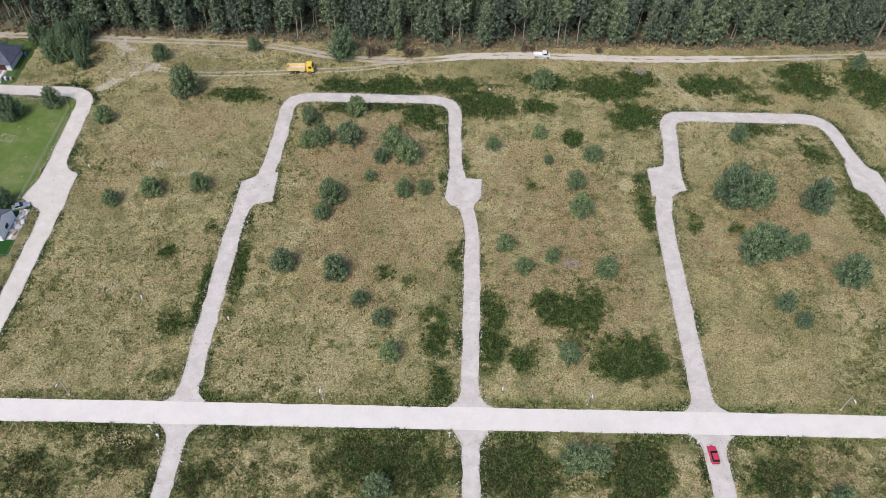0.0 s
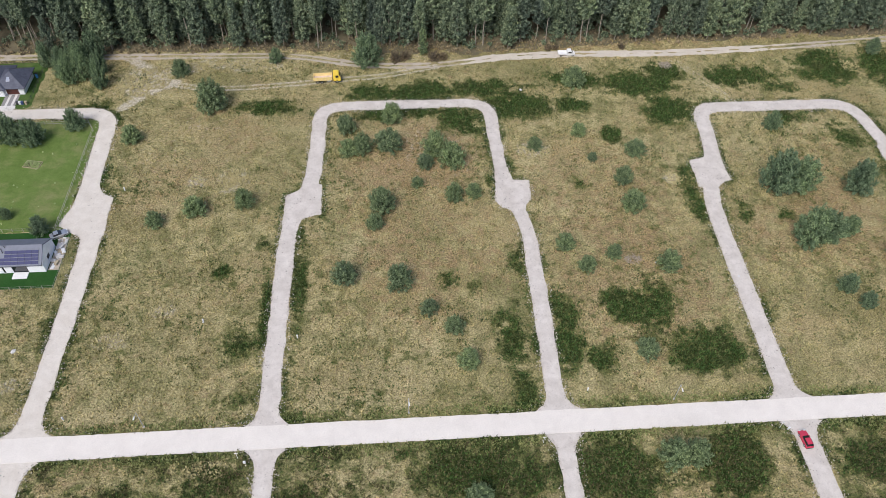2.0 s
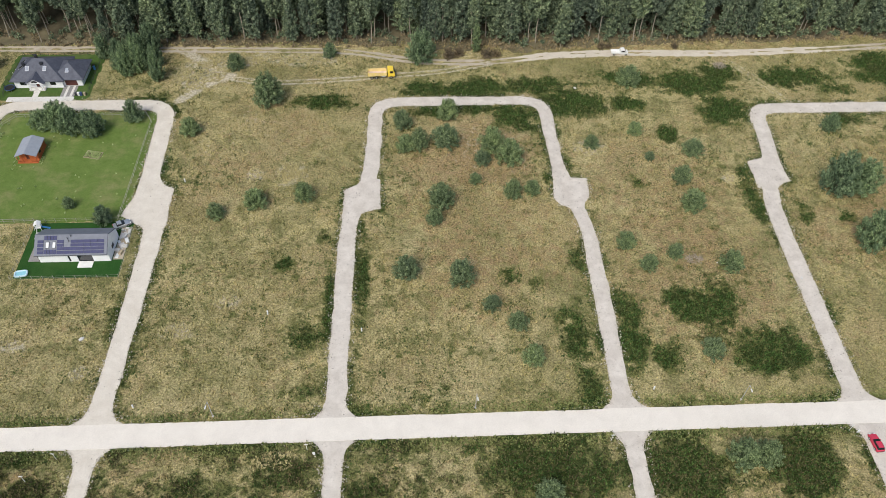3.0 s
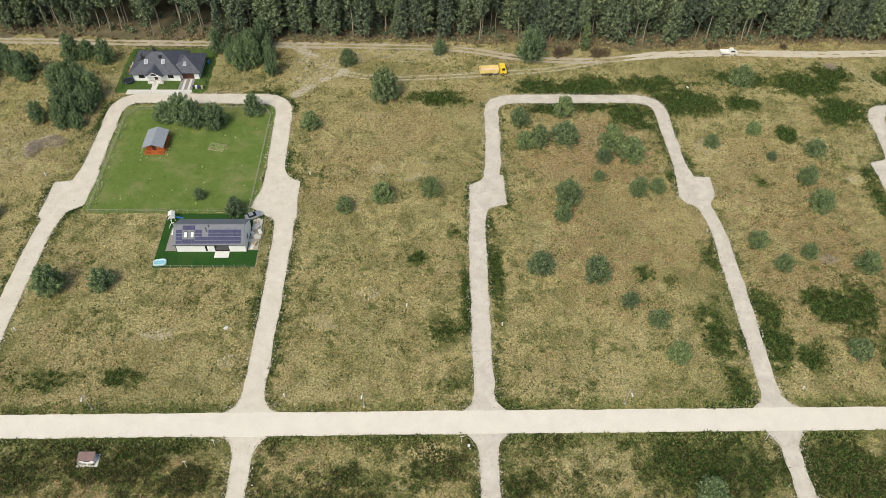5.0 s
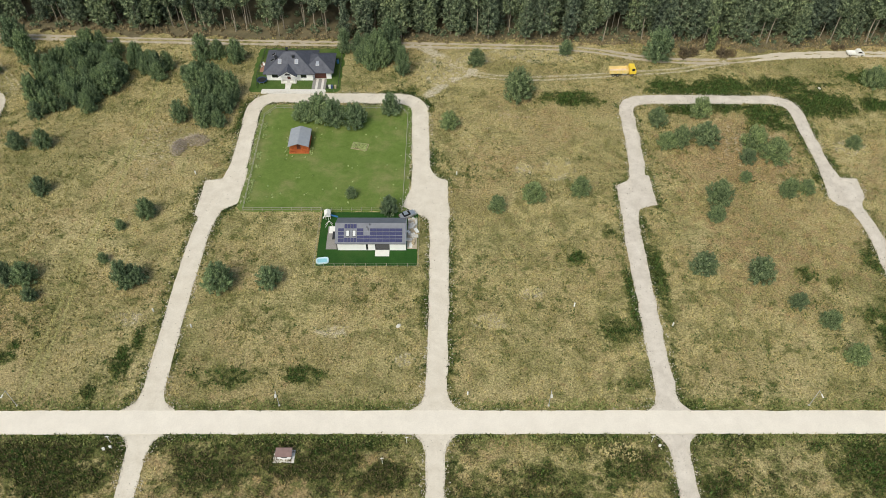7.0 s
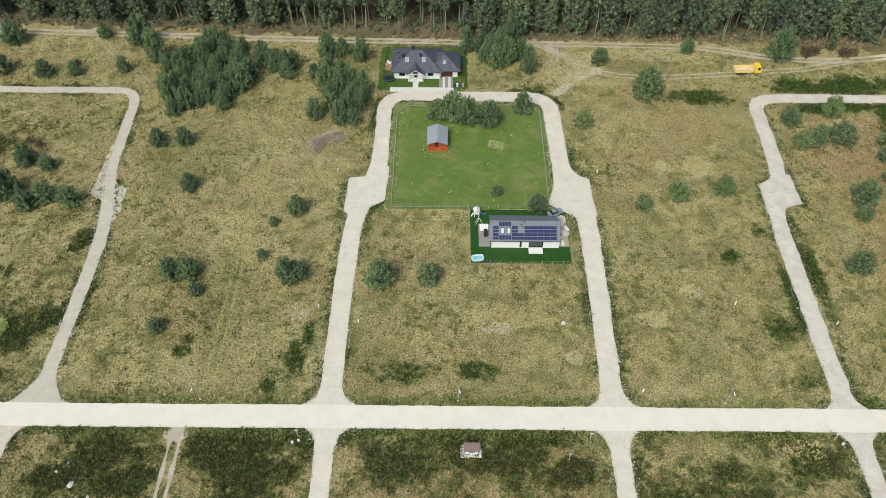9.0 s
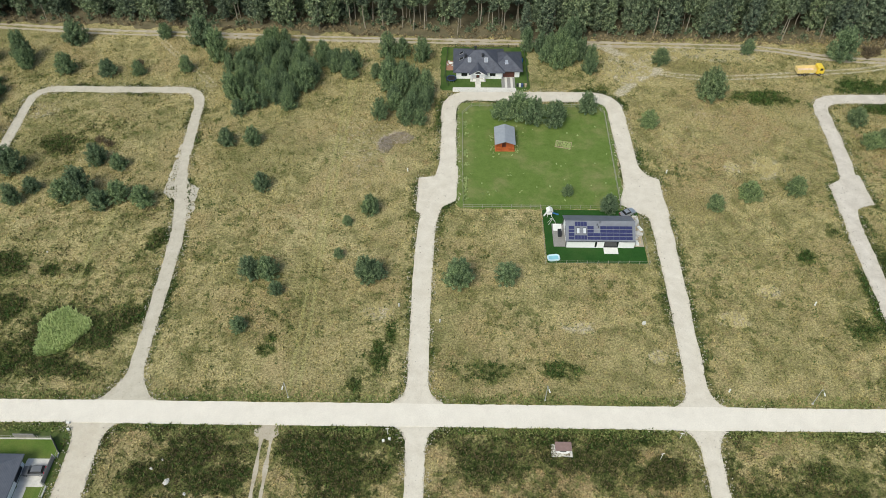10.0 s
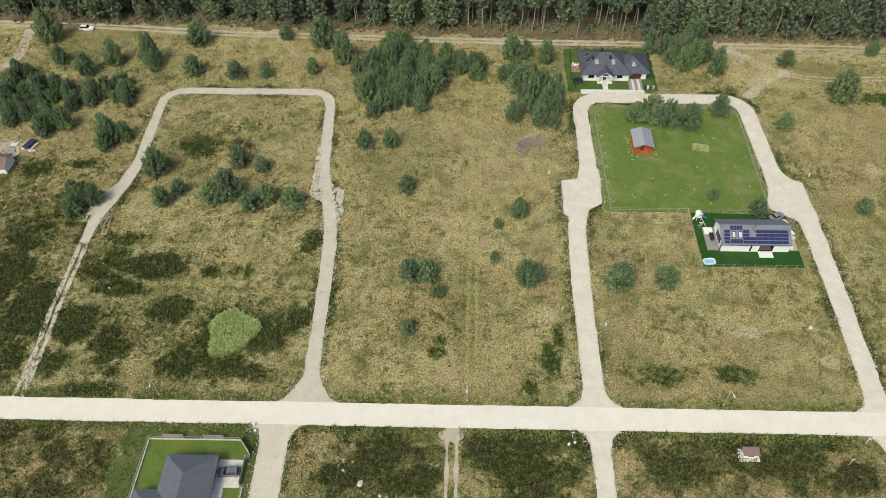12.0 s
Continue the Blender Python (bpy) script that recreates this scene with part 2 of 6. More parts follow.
RANK = leaf_material("rank_brown_weeds", (0.038, 0.04, 0.017), (0.092, 0.086, 0.038), (0.2, 0.178, 0.085), 0.1, other=(0.15, 0.1, 0.06))


# ---- building helpers ----
def mesh_of(name, verts, faces):
    me = bpy.data.meshes.new(name)
    if isinstance(faces, list):
        me.from_pydata(verts, [], faces)
    else:
        count, corners = faces.shape
        me.vertices.add(len(verts))
        me.vertices.foreach_set("co", np.ascontiguousarray(verts, np.float32).ravel())
        me.loops.add(count * corners)
        me.loops.foreach_set("vertex_index", np.ascontiguousarray(faces, np.int32).ravel())
        me.polygons.add(count)
        me.polygons.foreach_set("loop_start", np.arange(0, count * corners, corners, dtype=np.int32))
    me.update(calc_edges=True)
    return me


def bm_mesh(name, bm, bevel=0.0):
    if bevel:
        bmesh.ops.bevel(bm, geom=list(bm.edges), offset=bevel, segments=1, affect="EDGES", clamp_overlap=True)
    bmesh.ops.recalc_face_normals(bm, faces=list(bm.faces))
    me = bpy.data.meshes.new(name)
    bm.to_mesh(me)
    bm.free()
    return me


def part(name, geo, material, parent=None, label="", at=None, bevel=0.0):
    """ONE mesh object from a bmesh or mesh, under a thing or a part."""
    me = bm_mesh(name, geo, bevel) if isinstance(geo, bmesh.types.BMesh) else geo
    if not me.materials:
        me.materials.append(material)
    ob = new(name, me)
    ob.parent = parent
    if at is not None:
        ob.matrix_basis = at
    if label:
        ob["label"] = label
    return ob


def thing(name, label, category, at=None, group="", kind=""):
    ob = tagged(new(name), label, category, group, kind)
    ob.empty_display_size = 0.3
    if at is not None:
        ob.matrix_basis = at
    return ob


def add_box(bm, x0, y0, z0, x1, y1, z1):
    v = [bm.verts.new(p) for p in ((x0, y0, z0), (x1, y0, z0), (x1, y1, z0), (x0, y1, z0), (x0, y0, z1), (x1, y0, z1), (x1, y1, z1), (x0, y1, z1))]
    for f in ((0, 3, 2, 1), (4, 5, 6, 7), (0, 1, 5, 4), (1, 2, 6, 5), (2, 3, 7, 6), (3, 0, 4, 7)):
        bm.faces.new([v[i] for i in f])
    return bm


def box(x0, y0, z0, x1, y1, z1):
    return add_box(bmesh.new(), x0, y0, z0, x1, y1, z1)


def add_tube(bm, a, b, r0, r1, sides=6, cap=True):
    a, b = Vector(a), Vector(b)
    q = (b - a).to_track_quat("Z", "Y")
    rings = []
    for p, r in ((a, r0), (b, r1)):
        rings.append([bm.verts.new(p + q @ Vector((r * math.cos(2 * math.pi * i / sides), r * math.sin(2 * math.pi * i / sides), 0))) for i in range(sides)])
    for i in range(sides):
        bm.faces.new((rings[0][i], rings[0][(i + 1) % sides], rings[1][(i + 1) % sides], rings[1][i]))
    if cap:
        bm.faces.new(rings[0][::-1])
        bm.faces.new(rings[1])
    return bm


def tube(a, b, r0, r1=None, sides=8):
    return add_tube(bmesh.new(), a, b, r0, r0 if r1 is None else r1, sides)


def prism(outline, axis, lo, hi):
    """A solid: an outline in two axes, drawn out along the third."""
    bm = bmesh.new()

    def place(p, d):
        return {"x": (d, p[0], p[1]), "y": (p[0], d, p[1]), "z": (p[0], p[1], d)}[axis]
    a = [bm.verts.new(place(p, lo)) for p in outline]
    b = [bm.verts.new(place(p, hi)) for p in outline]
    n = len(outline)
    for i in range(n):
        bm.faces.new((a[i], a[(i + 1) % n], b[(i + 1) % n], b[i]))
    bm.faces.new(a[::-1])
    bm.faces.new(b)
    return bm


def hip_roof(x0, y0, x1, y1, z, rise, rim=0.22):
    """A hipped roof over a rectangle, with a fascia rim."""
    bm = bmesh.new()
    h = min(x1 - x0, y1 - y0) / 2
    if x1 - x0 >= y1 - y0:
        ridge = ((x0 + h, (y0 + y1) / 2), (x1 - h, (y0 + y1) / 2))
    else:
        ridge = (((x0 + x1) / 2, y0 + h), ((x0 + x1) / 2, y1 - h))
    lo = [bm.verts.new((x, y, z - rim)) for x, y in ((x0, y0), (x1, y0), (x1, y1), (x0, y1))]
    up = [bm.verts.new((x, y, z)) for x, y in ((x0, y0), (x1, y0), (x1, y1), (x0, y1))]
    r = [bm.verts.new((x, y, z + rise)) for x, y in ridge]
    for i in range(4):
        bm.faces.new((lo[i], lo[(i + 1) % 4], up[(i + 1) % 4], up[i]))
    bm.faces.new(lo[::-1])
    if x1 - x0 >= y1 - y0:
        quads = ((up[0], up[1], r[1], r[0]), (up[1], up[2], r[1]), (up[2], up[3], r[0], r[1]), (up[3], up[0], r[0]))
    else:
        quads = ((up[0], up[1], r[0]), (up[1], up[2], r[1], r[0]), (up[2], up[3], r[1]), (up[3], up[0], r[0], r[1]))
    for q in quads:
        bm.faces.new(q)
    return bm


# ---- plan arithmetic: flat sheets cut out by a distance field ----
LATTICE = np.random.default_rng(5).random((256, 256))


def wobble(x, y, size):
    """Smooth value noise, -1 to 1, at places x, y."""
    u, v = x / size, y / size
    i, j = np.floor(u).astype(int), np.floor(v).astype(int)
    a, b = u - i, v - j
    a, b = a * a * (3 - 2 * a), b * b * (3 - 2 * b)
    g = LATTICE
    top = g[i % 256, j % 256] * (1 - a) + g[(i + 1) % 256, j % 256] * a
    low = g[i % 256, (j + 1) % 256] * (1 - a) + g[(i + 1) % 256, (j + 1) % 256] * a
    return 2 * (top * (1 - b) + low * b) - 1


def seg_dist(x, y, line):
    """Distance to a line in plan, less the half width where its points carry one; 99 beyond 15 m."""
    px, py = np.ravel(x), np.ravel(y)
    d = np.full(px.shape, 99.0)
    for a, b in zip(line, line[1:]):
        near = (px > min(a[0], b[0]) - 15) & (px < max(a[0], b[0]) + 15)
        near &= (py > min(a[1], b[1]) - 15) & (py < max(a[1], b[1]) + 15)
        i = np.nonzero(near)[0]
        if not len(i):
            continue
        qx, qy = px[i], py[i]
        ux, uy = b[0] - a[0], b[1] - a[1]
        k = np.clip(((qx - a[0]) * ux + (qy - a[1]) * uy) / max(ux * ux + uy * uy, 1e-9), 0, 1)
        half = a[2] + k * (b[2] - a[2]) if len(a) > 2 else 0.0
        d[i] = np.minimum(d[i], np.hypot(qx - a[0] - k * ux, qy - a[1] - k * uy) - half)
    return d.reshape(np.shape(x))


def poly_dist(x, y, pts):
    """Signed distance to an outline in plan, below zero inside."""
    inside = np.zeros(np.shape(x), bool)
    for (ax, ay), (bx, by) in zip(pts, pts[1:] + pts[:1]):
        if ay != by:
            inside ^= ((ay > y) != (by > y)) & (x < (bx - ax) * (y - ay) / (by - ay) + ax)
    d = seg_dist(x, y, pts + pts[:1])
    return np.where(inside, -d, d)


def rect_dist(x, y, x0, y0, x1, y1, r=0.0):
    dx = np.abs(x - (x0 + x1) / 2) - (x1 - x0) / 2 + r
    dy = np.abs(y - (y0 + y1) / 2) - (y1 - y0) / 2 + r
    return np.hypot(np.maximum(dx, 0), np.maximum(dy, 0)) + np.minimum(np.maximum(dx, dy), 0) - r


def smooth_min(a, b, k):
    h = np.clip(0.5 + 0.5 * (b - a) / k, 0, 1)
    return b * (1 - h) + a * h - k * h * (1 - h)


def sheet(name, field, bounds, step, z, material, label, depth=0.12):
    """A flat sheet where the field is below zero, with a skirt down into the ground."""
    x0, y0, x1, y1 = bounds
    xs, ys = np.arange(x0, x1 + step, step), np.arange(y0, y1 + step, step)
    gx, gy = np.meshgrid(xs, ys, indexing="ij")
    d = field(gx, gy)
    inside = d < 0
    count = inside[:-1, :-1].astype(int) + inside[1:, :-1] + inside[1:, 1:] + inside[:-1, 1:]
    verts, faces, known = [], [], {}

    def vert(key, x, y, low=False):
        k = (key, low)
        if k not in known:
            known[k] = len(verts)
            verts.append((float(x), float(y), z - depth if low else z))
        return known[k]

    for i, j in zip(*np.nonzero(count)):
        ring = ((i, j), (i + 1, j), (i + 1, j + 1), (i, j + 1))
        loop, cuts = [], []
        for a, b in zip(ring, ring[1:] + ring[:1]):
            if inside[a]:
                loop.append(vert(a, xs[a[0]], ys[a[1]]))
            if inside[a] != inside[b]:
                k = d[a] / (d[a] - d[b])
                p = (xs[a[0]] + k * (xs[b[0]] - xs[a[0]]), ys[a[1]] + k * (ys[b[1]] - ys[a[1]]))
                key = (min(a, b), max(a, b))
                loop.append(vert(key, *p))
                cuts.append((key, p))
        if len(loop) > 2:
            faces.append(loop)
        if len(cuts) == 2:
            (ka, pa), (kb, pb) = cuts
            faces.append([vert(ka, *pa), vert(kb, *pb), vert(kb, *pb, True), vert(ka, *pa, True)])
    ob = part(name, mesh_of(name, verts, faces), material)
    return tagged(ob, label, name.split("_")[-1], kind="structure")


# ---- ground, roads, tracks ----

MAIN_S, MAIN_N = 74.3, 79.55


def main_field(x, y):
    return rect_dist(x, y, -700, MAIN_S, 600, MAIN_N) + 0.07 * wobble(x, y, 1.3) + 0.08 * wobble(x, y, 6.0)


def arc_line(*pts, r=6.0):
    """A polyline whose inner corners are rounded."""
    out = [pts[0]]
    for a, b, c in zip(pts, pts[1:], pts[2:]):
        va, vc = Vector(a) - Vector(b), Vector(c) - Vector(b)
        k = min(r, va.length / 2, vc.length / 2)
        p, q = Vector(b) + va.normalized() * k, Vector(b) + vc.normalized() * k
        for s in (0, 0.25, 0.5, 0.75, 1):
            out.append(tuple(p * (1 - s) ** 2 + Vector(b) * 2 * s * (1 - s) + q * s * s))
    return out + [pts[-1]]


def loop_field(lines, bays, half, flare=8.0, voids=(), rag=0.13):
    def field(x, y):
        d = np.full(x.shape, 1e9)
        for line in lines:
            d = np.minimum(d, seg_dist(x, y, line))
        near = d
        for bay in bays:
            d = smooth_min(d, poly_dist(x, y, bay), 0.9)
        # wide flares to the north, tighter ones to the south
        d = smooth_min(d, rect_dist(x, y, -700, MAIN_S + 0.4, 600, MAIN_N - 0.4), np.where(y > 77, flare, 5.4))
        d = np.where((y > MAIN_S + 0.2) & (y < MAIN_N - 0.2) & (d > -0.5), 9.0, d)
        d = np.maximum(d, near - 11.0)
        for x0, y0, x1, y1 in voids:
            d = np.where((x > x0) & (x < x1) & (y > y0) & (y < y1), 9.0, d)
        return d + 0.6 * rag * wobble(x, y, 1.25) + rag * wobble(x, y, 3.6)
    return field


# each loop: two arms that leave the main road, bays half-way, a cross road at the top;
# a road's line gives its half width at each bend, a bay is an outline in plan
LOOPS = {
    "loop_a": ([arc_line((-52.5, -150, 1.9), (-52.5, 66, 1.8), (-52.5, 84, 2.2), (-52.1, 105, 2.05), (-51.6, 131, 2.0), (-50.6, 138, 2.1), (-46.6, 149, 2.2), (-45.4, 164, 2.05), (-45.2, 182.8, 2.05), (4.4, 182.8, 1.9), (4.3, 164, 1.7), (4.6, 152, 1.85), (8.7, 131, 1.75), (8.5, 115, 2.0), (8.0, 97, 1.85), (7.5, 85, 2.05), (7.6, 66, 1.75), (7.6, -150, 1.9), r=7)],
               [((-48.2, 149.3), (-43.6, 149.9), (-43.6, 138.9), (-47.8, 137.5), (-53.1, 136.1), (-53.1, 145.8)),
                ((2.7, 152.2), (6.4, 152.2), (7.2, 149.3), (11.4, 148.7), (11.0, 141.4), (8.0, 137.2), (3.3, 138.9), (1.5, 141.6))], 2.0, (-70, -150, 26, 190)),
    "loop_b": ([arc_line((57.5, -150, 2.3), (57.4, 86, 2.3), (57.9, 105, 2.25), (58.3, 130, 2.1), (59.2, 141, 2.1), (64.6, 156, 2.2), (66.1, 167, 2.1), (66.7, 177.6, 2.3), (113.7, 177.6, 2.3), (115.6, 164, 2.0), (117.0, 157, 2.2), (119.8, 141, 2.4), (119.5, -150, 2.35), r=7)],
               [((61.5, 155.7), (66.5, 156.8), (66.7, 146.6), (62.3, 144.4), (57.0, 143.9), (57.3, 154.7)),
                ((113.4, 158.1), (117.8, 162.0), (118.6, 157.8), (121.8, 155.1), (122.5, 148.9), (122.0, 142.9), (117.3, 139.7), (116.0, 146.5), (112.8, 148.5))], 2.2, (40, -150, 136, 186)),
    "loop_c": ([arc_line((-100.6, -150, 2.0), (-100.4, 66, 1.85), (-100.2, 84, 2.25), (-99.6, 108, 2.25), (-99.4, 131, 2.45), (-100.4, 139, 2.4), (-104.2, 150, 2.3), (-104.6, 164, 2.35), (-104.8, 182.6, 2.3), (-153.0, 183.0, 2.2), (-153.0, 164, 2.15), (-152.8, 152, 2.3), (-158.2, 132, 2.25), (-158.8, 105, 2.25), (-158.7, 84, 2.25), (-158.6, 66, 1.9), (-158.6, -150, 2.0), r=7)],
               [((-106.9, 144.5), (-106.6, 152.0), (-102.0, 151.9), (-99.5, 148.6), (-97.2, 147.5), (-96.9, 134.3), (-102.2, 133.5), (-108.7, 138.1)),
                ((-160.8, 147.4), (-156.3, 148.3), (-155.1, 152.0), (-150.5, 152.0), (-150.2, 147.5), (-150.9, 139.1), (-155.0, 136.5), (-156.3, 132.2), (-160.9, 135.1))], 2.3, (-176, -150, -84, 192)),
    "loop_d": ([arc_line((-218.8, 74, 1.8), (-219.1, 95, 1.6), (-219.3, 118, 1.6), (-220.0, 130, 1.75), (-222.4, 140, 1.3), (-224.6, 151, 1.4), (-225.4, 164, 1.3), (-226.6, 184.7, 1.45), (-276.8, 184.7, 1.4), (-276.2, 162, 1.35), (-276.0, 150, 1.6), (-278.6, 139.5, 1.9), (-280.9, 132, 1.5), (-281.0, 124, 1.2), r=7)],
               [], 1.65, (-298, 60, -200, 194)),
    "loop_e": ([[(-223.9, -150, 2.9), (-224.3, 76, 2.9)]], [], 2.9, (-240, -150, -208, 80)),
}


# where a loop's flare must not reach: across the main road from its arm
VOIDS = {"loop_d": [(-260, 0, -190, 76)], "loop_e": [(-300, 77, -150, 300)]}
FIELDS = {name: loop_field(lines, bays, half, {"loop_c": 6.5, "loop_d": 9.0}.get(name, 5.2), VOIDS.get(name, ()), {"loop_d": 0.2, "loop_a": 0.2}.get(name, 0.13))
          for name, (lines, bays, half, _) in LOOPS.items()}


def build_roads():
    sheet("main_road", main_field, (-640, 73.3, 540, 80.5), 0.45, 0.10, ROAD, "wide pale cream compacted road, straight across the meadow")
    for i, (name, (lines, bays, half, bounds)) in enumerate(LOOPS.items()):
        sheet("side_road", FIELDS[name], bounds, 0.45, 0.05 + 0.006 * i, {"loop_e": SITE_SAND, "loop_d": WORN, "loop_c": PALE_GRAVEL}.get(name, GRAVEL),
              "pale gravel side road with stony ragged edges")


TRACK = arc_line((-640, 232), (-420, 224), (-304, 219), (-265, 215.3), (-228, 214), (-191, 212.3), (-137, 211), (-83, 209.8), (-54, 209), (-34, 203),
                 (-12, 201.6), (15, 206.4), (42, 206.4), (65, 205.7), (94, 207.2), (145, 211.3), (260, 220), (500, 236), r=9)
TRACK_LOW = arc_line((-107, 210.2), (-101.5, 206.6), (-96, 201), (-91.5, 195.8), (-79.4, 192.8), (-66, 193), (-49, 194.7), (-25, 197.4), (-10, 201.5), r=5)


def ruts(lines, half, gap, rag):
    def field(x, y):
        d = np.full(x.shape, 1e9)
        for line in lines:
            d = np.minimum(d, seg_dist(x, y, line))
        d = np.abs(d - gap) - half
        return d + rag * wobble(x, y, 1.4) + rag * wobble(x * 0.35, y, 3.1)
    return field




def build_tracks():
    # every sheet lies at a height of its own
    sheet("dirt_track", ruts([TRACK], 0.52, 1.0, 0.25), (-420, 196, 250, 226), 0.5, 0.016, SAND, "rutted sandy dirt track beside the forest")
    pale = ruts([TRACK], 0.75, 0.95, 0.32)
    sheet("dirt_track", lambda x, y: pale(x, y) + np.clip((4 - x) * 0.06, 0, 2) + np.clip((x - 96) * 0.05, 0, 2), (-24, 198, 125, 214), 0.5, 0.072, SITE_SAND, "pale sandy dirt track beside the forest")
    sheet("dirt_track", ruts([arc_line((-331, 216), (-328.7, 202), (-333, 194), (-352, 176), r=6)], 0.6, 0.8, 0.5), (-356, 172, -322, 218), 0.45, 0.032, SAND, "sandy wheel track leaving the forest track")
    sheet("dirt_track", ruts([[(-188.4, 75), (-188.4, -40)]], 0.42, 0.95, 0.12), (-193, -40, -184, 76), 0.4, 0.036, SAND, "pair of sandy wheel ruts beside the road")
    sheet("dirt_patch", lambda x, y: np.hypot((x + 188.3) / 2.6, (y - 72.9) / 1.6) - 1 + 0.3 * wobble(x, y, 1.0), (-193, 70, -184, 76), 0.3, 0.052, SAND, "bare trampled sandy patch at the road edge")
    sheet("dirt_track", ruts([[(-281.0, 126), (-280.9, 102), (-280.2, 92), (-280.4, 78.5)]], 0.5, 0.78, 0.12), (-284, 78, -277, 128), 0.35, 0.060, WORN, "pair of pale wheel ruts with grass between")
    sheet("dirt_patch", lambda x, y: np.minimum(poly_dist(x, y, [(-226.5, 168), (-227.4, 150), (-227.2, 141), (-224.5, 139), (-222.5, 138), (-223, 150)]), poly_dist(x, y, [(-222.5, 146), (-218.2, 142.5), (-217.9, 135), (-218.8, 128), (-221, 132)])) + 0.5 * wobble(x, y, 1.1) + 0.35 * wobble(x, y, 3.0), (-230, 126, -215, 170), 0.35, 0.064, WORN, "thin scatter of gravel beside the road")
    sheet("dirt_patch", lambda x, y: poly_dist(x, y, [(-279, 146), (-283.5, 138), (-283.8, 130), (-281, 130), (-277, 146)]) + 0.5 * wobble(x, y, 1.1) + 0.35 * wobble(x, y, 3.0), (-287, 126, -274, 150), 0.35, 0.080, WORN, "thin scatter of gravel beside the road")


EDGE_X, EDGE_Y = (-420, -324, -267, -191, -136, -70, -30, 3, 58, 133, 250), (228, 223.5, 222.5, 217.5, 215.2, 214.2, 212.5, 211.2, 214.2, 216.5, 224)


def forest_edge(x):
    """Where the wood begins, as a y for each x."""
    return np.interp(x, EDGE_X, EDGE_Y)


def build_forest_floor():
    def edge(x, y):
        return forest_edge(x) - 2.2 + 2.0 * wobble(x, y, 9.0) + 1.2 * wobble(x, y, 2.0) - y
    sheet("forest_floor", edge, (-480, 202, 330, 280), 1.6, 0.01, LITTER, "brown needle litter along the forest edge", 0.05)


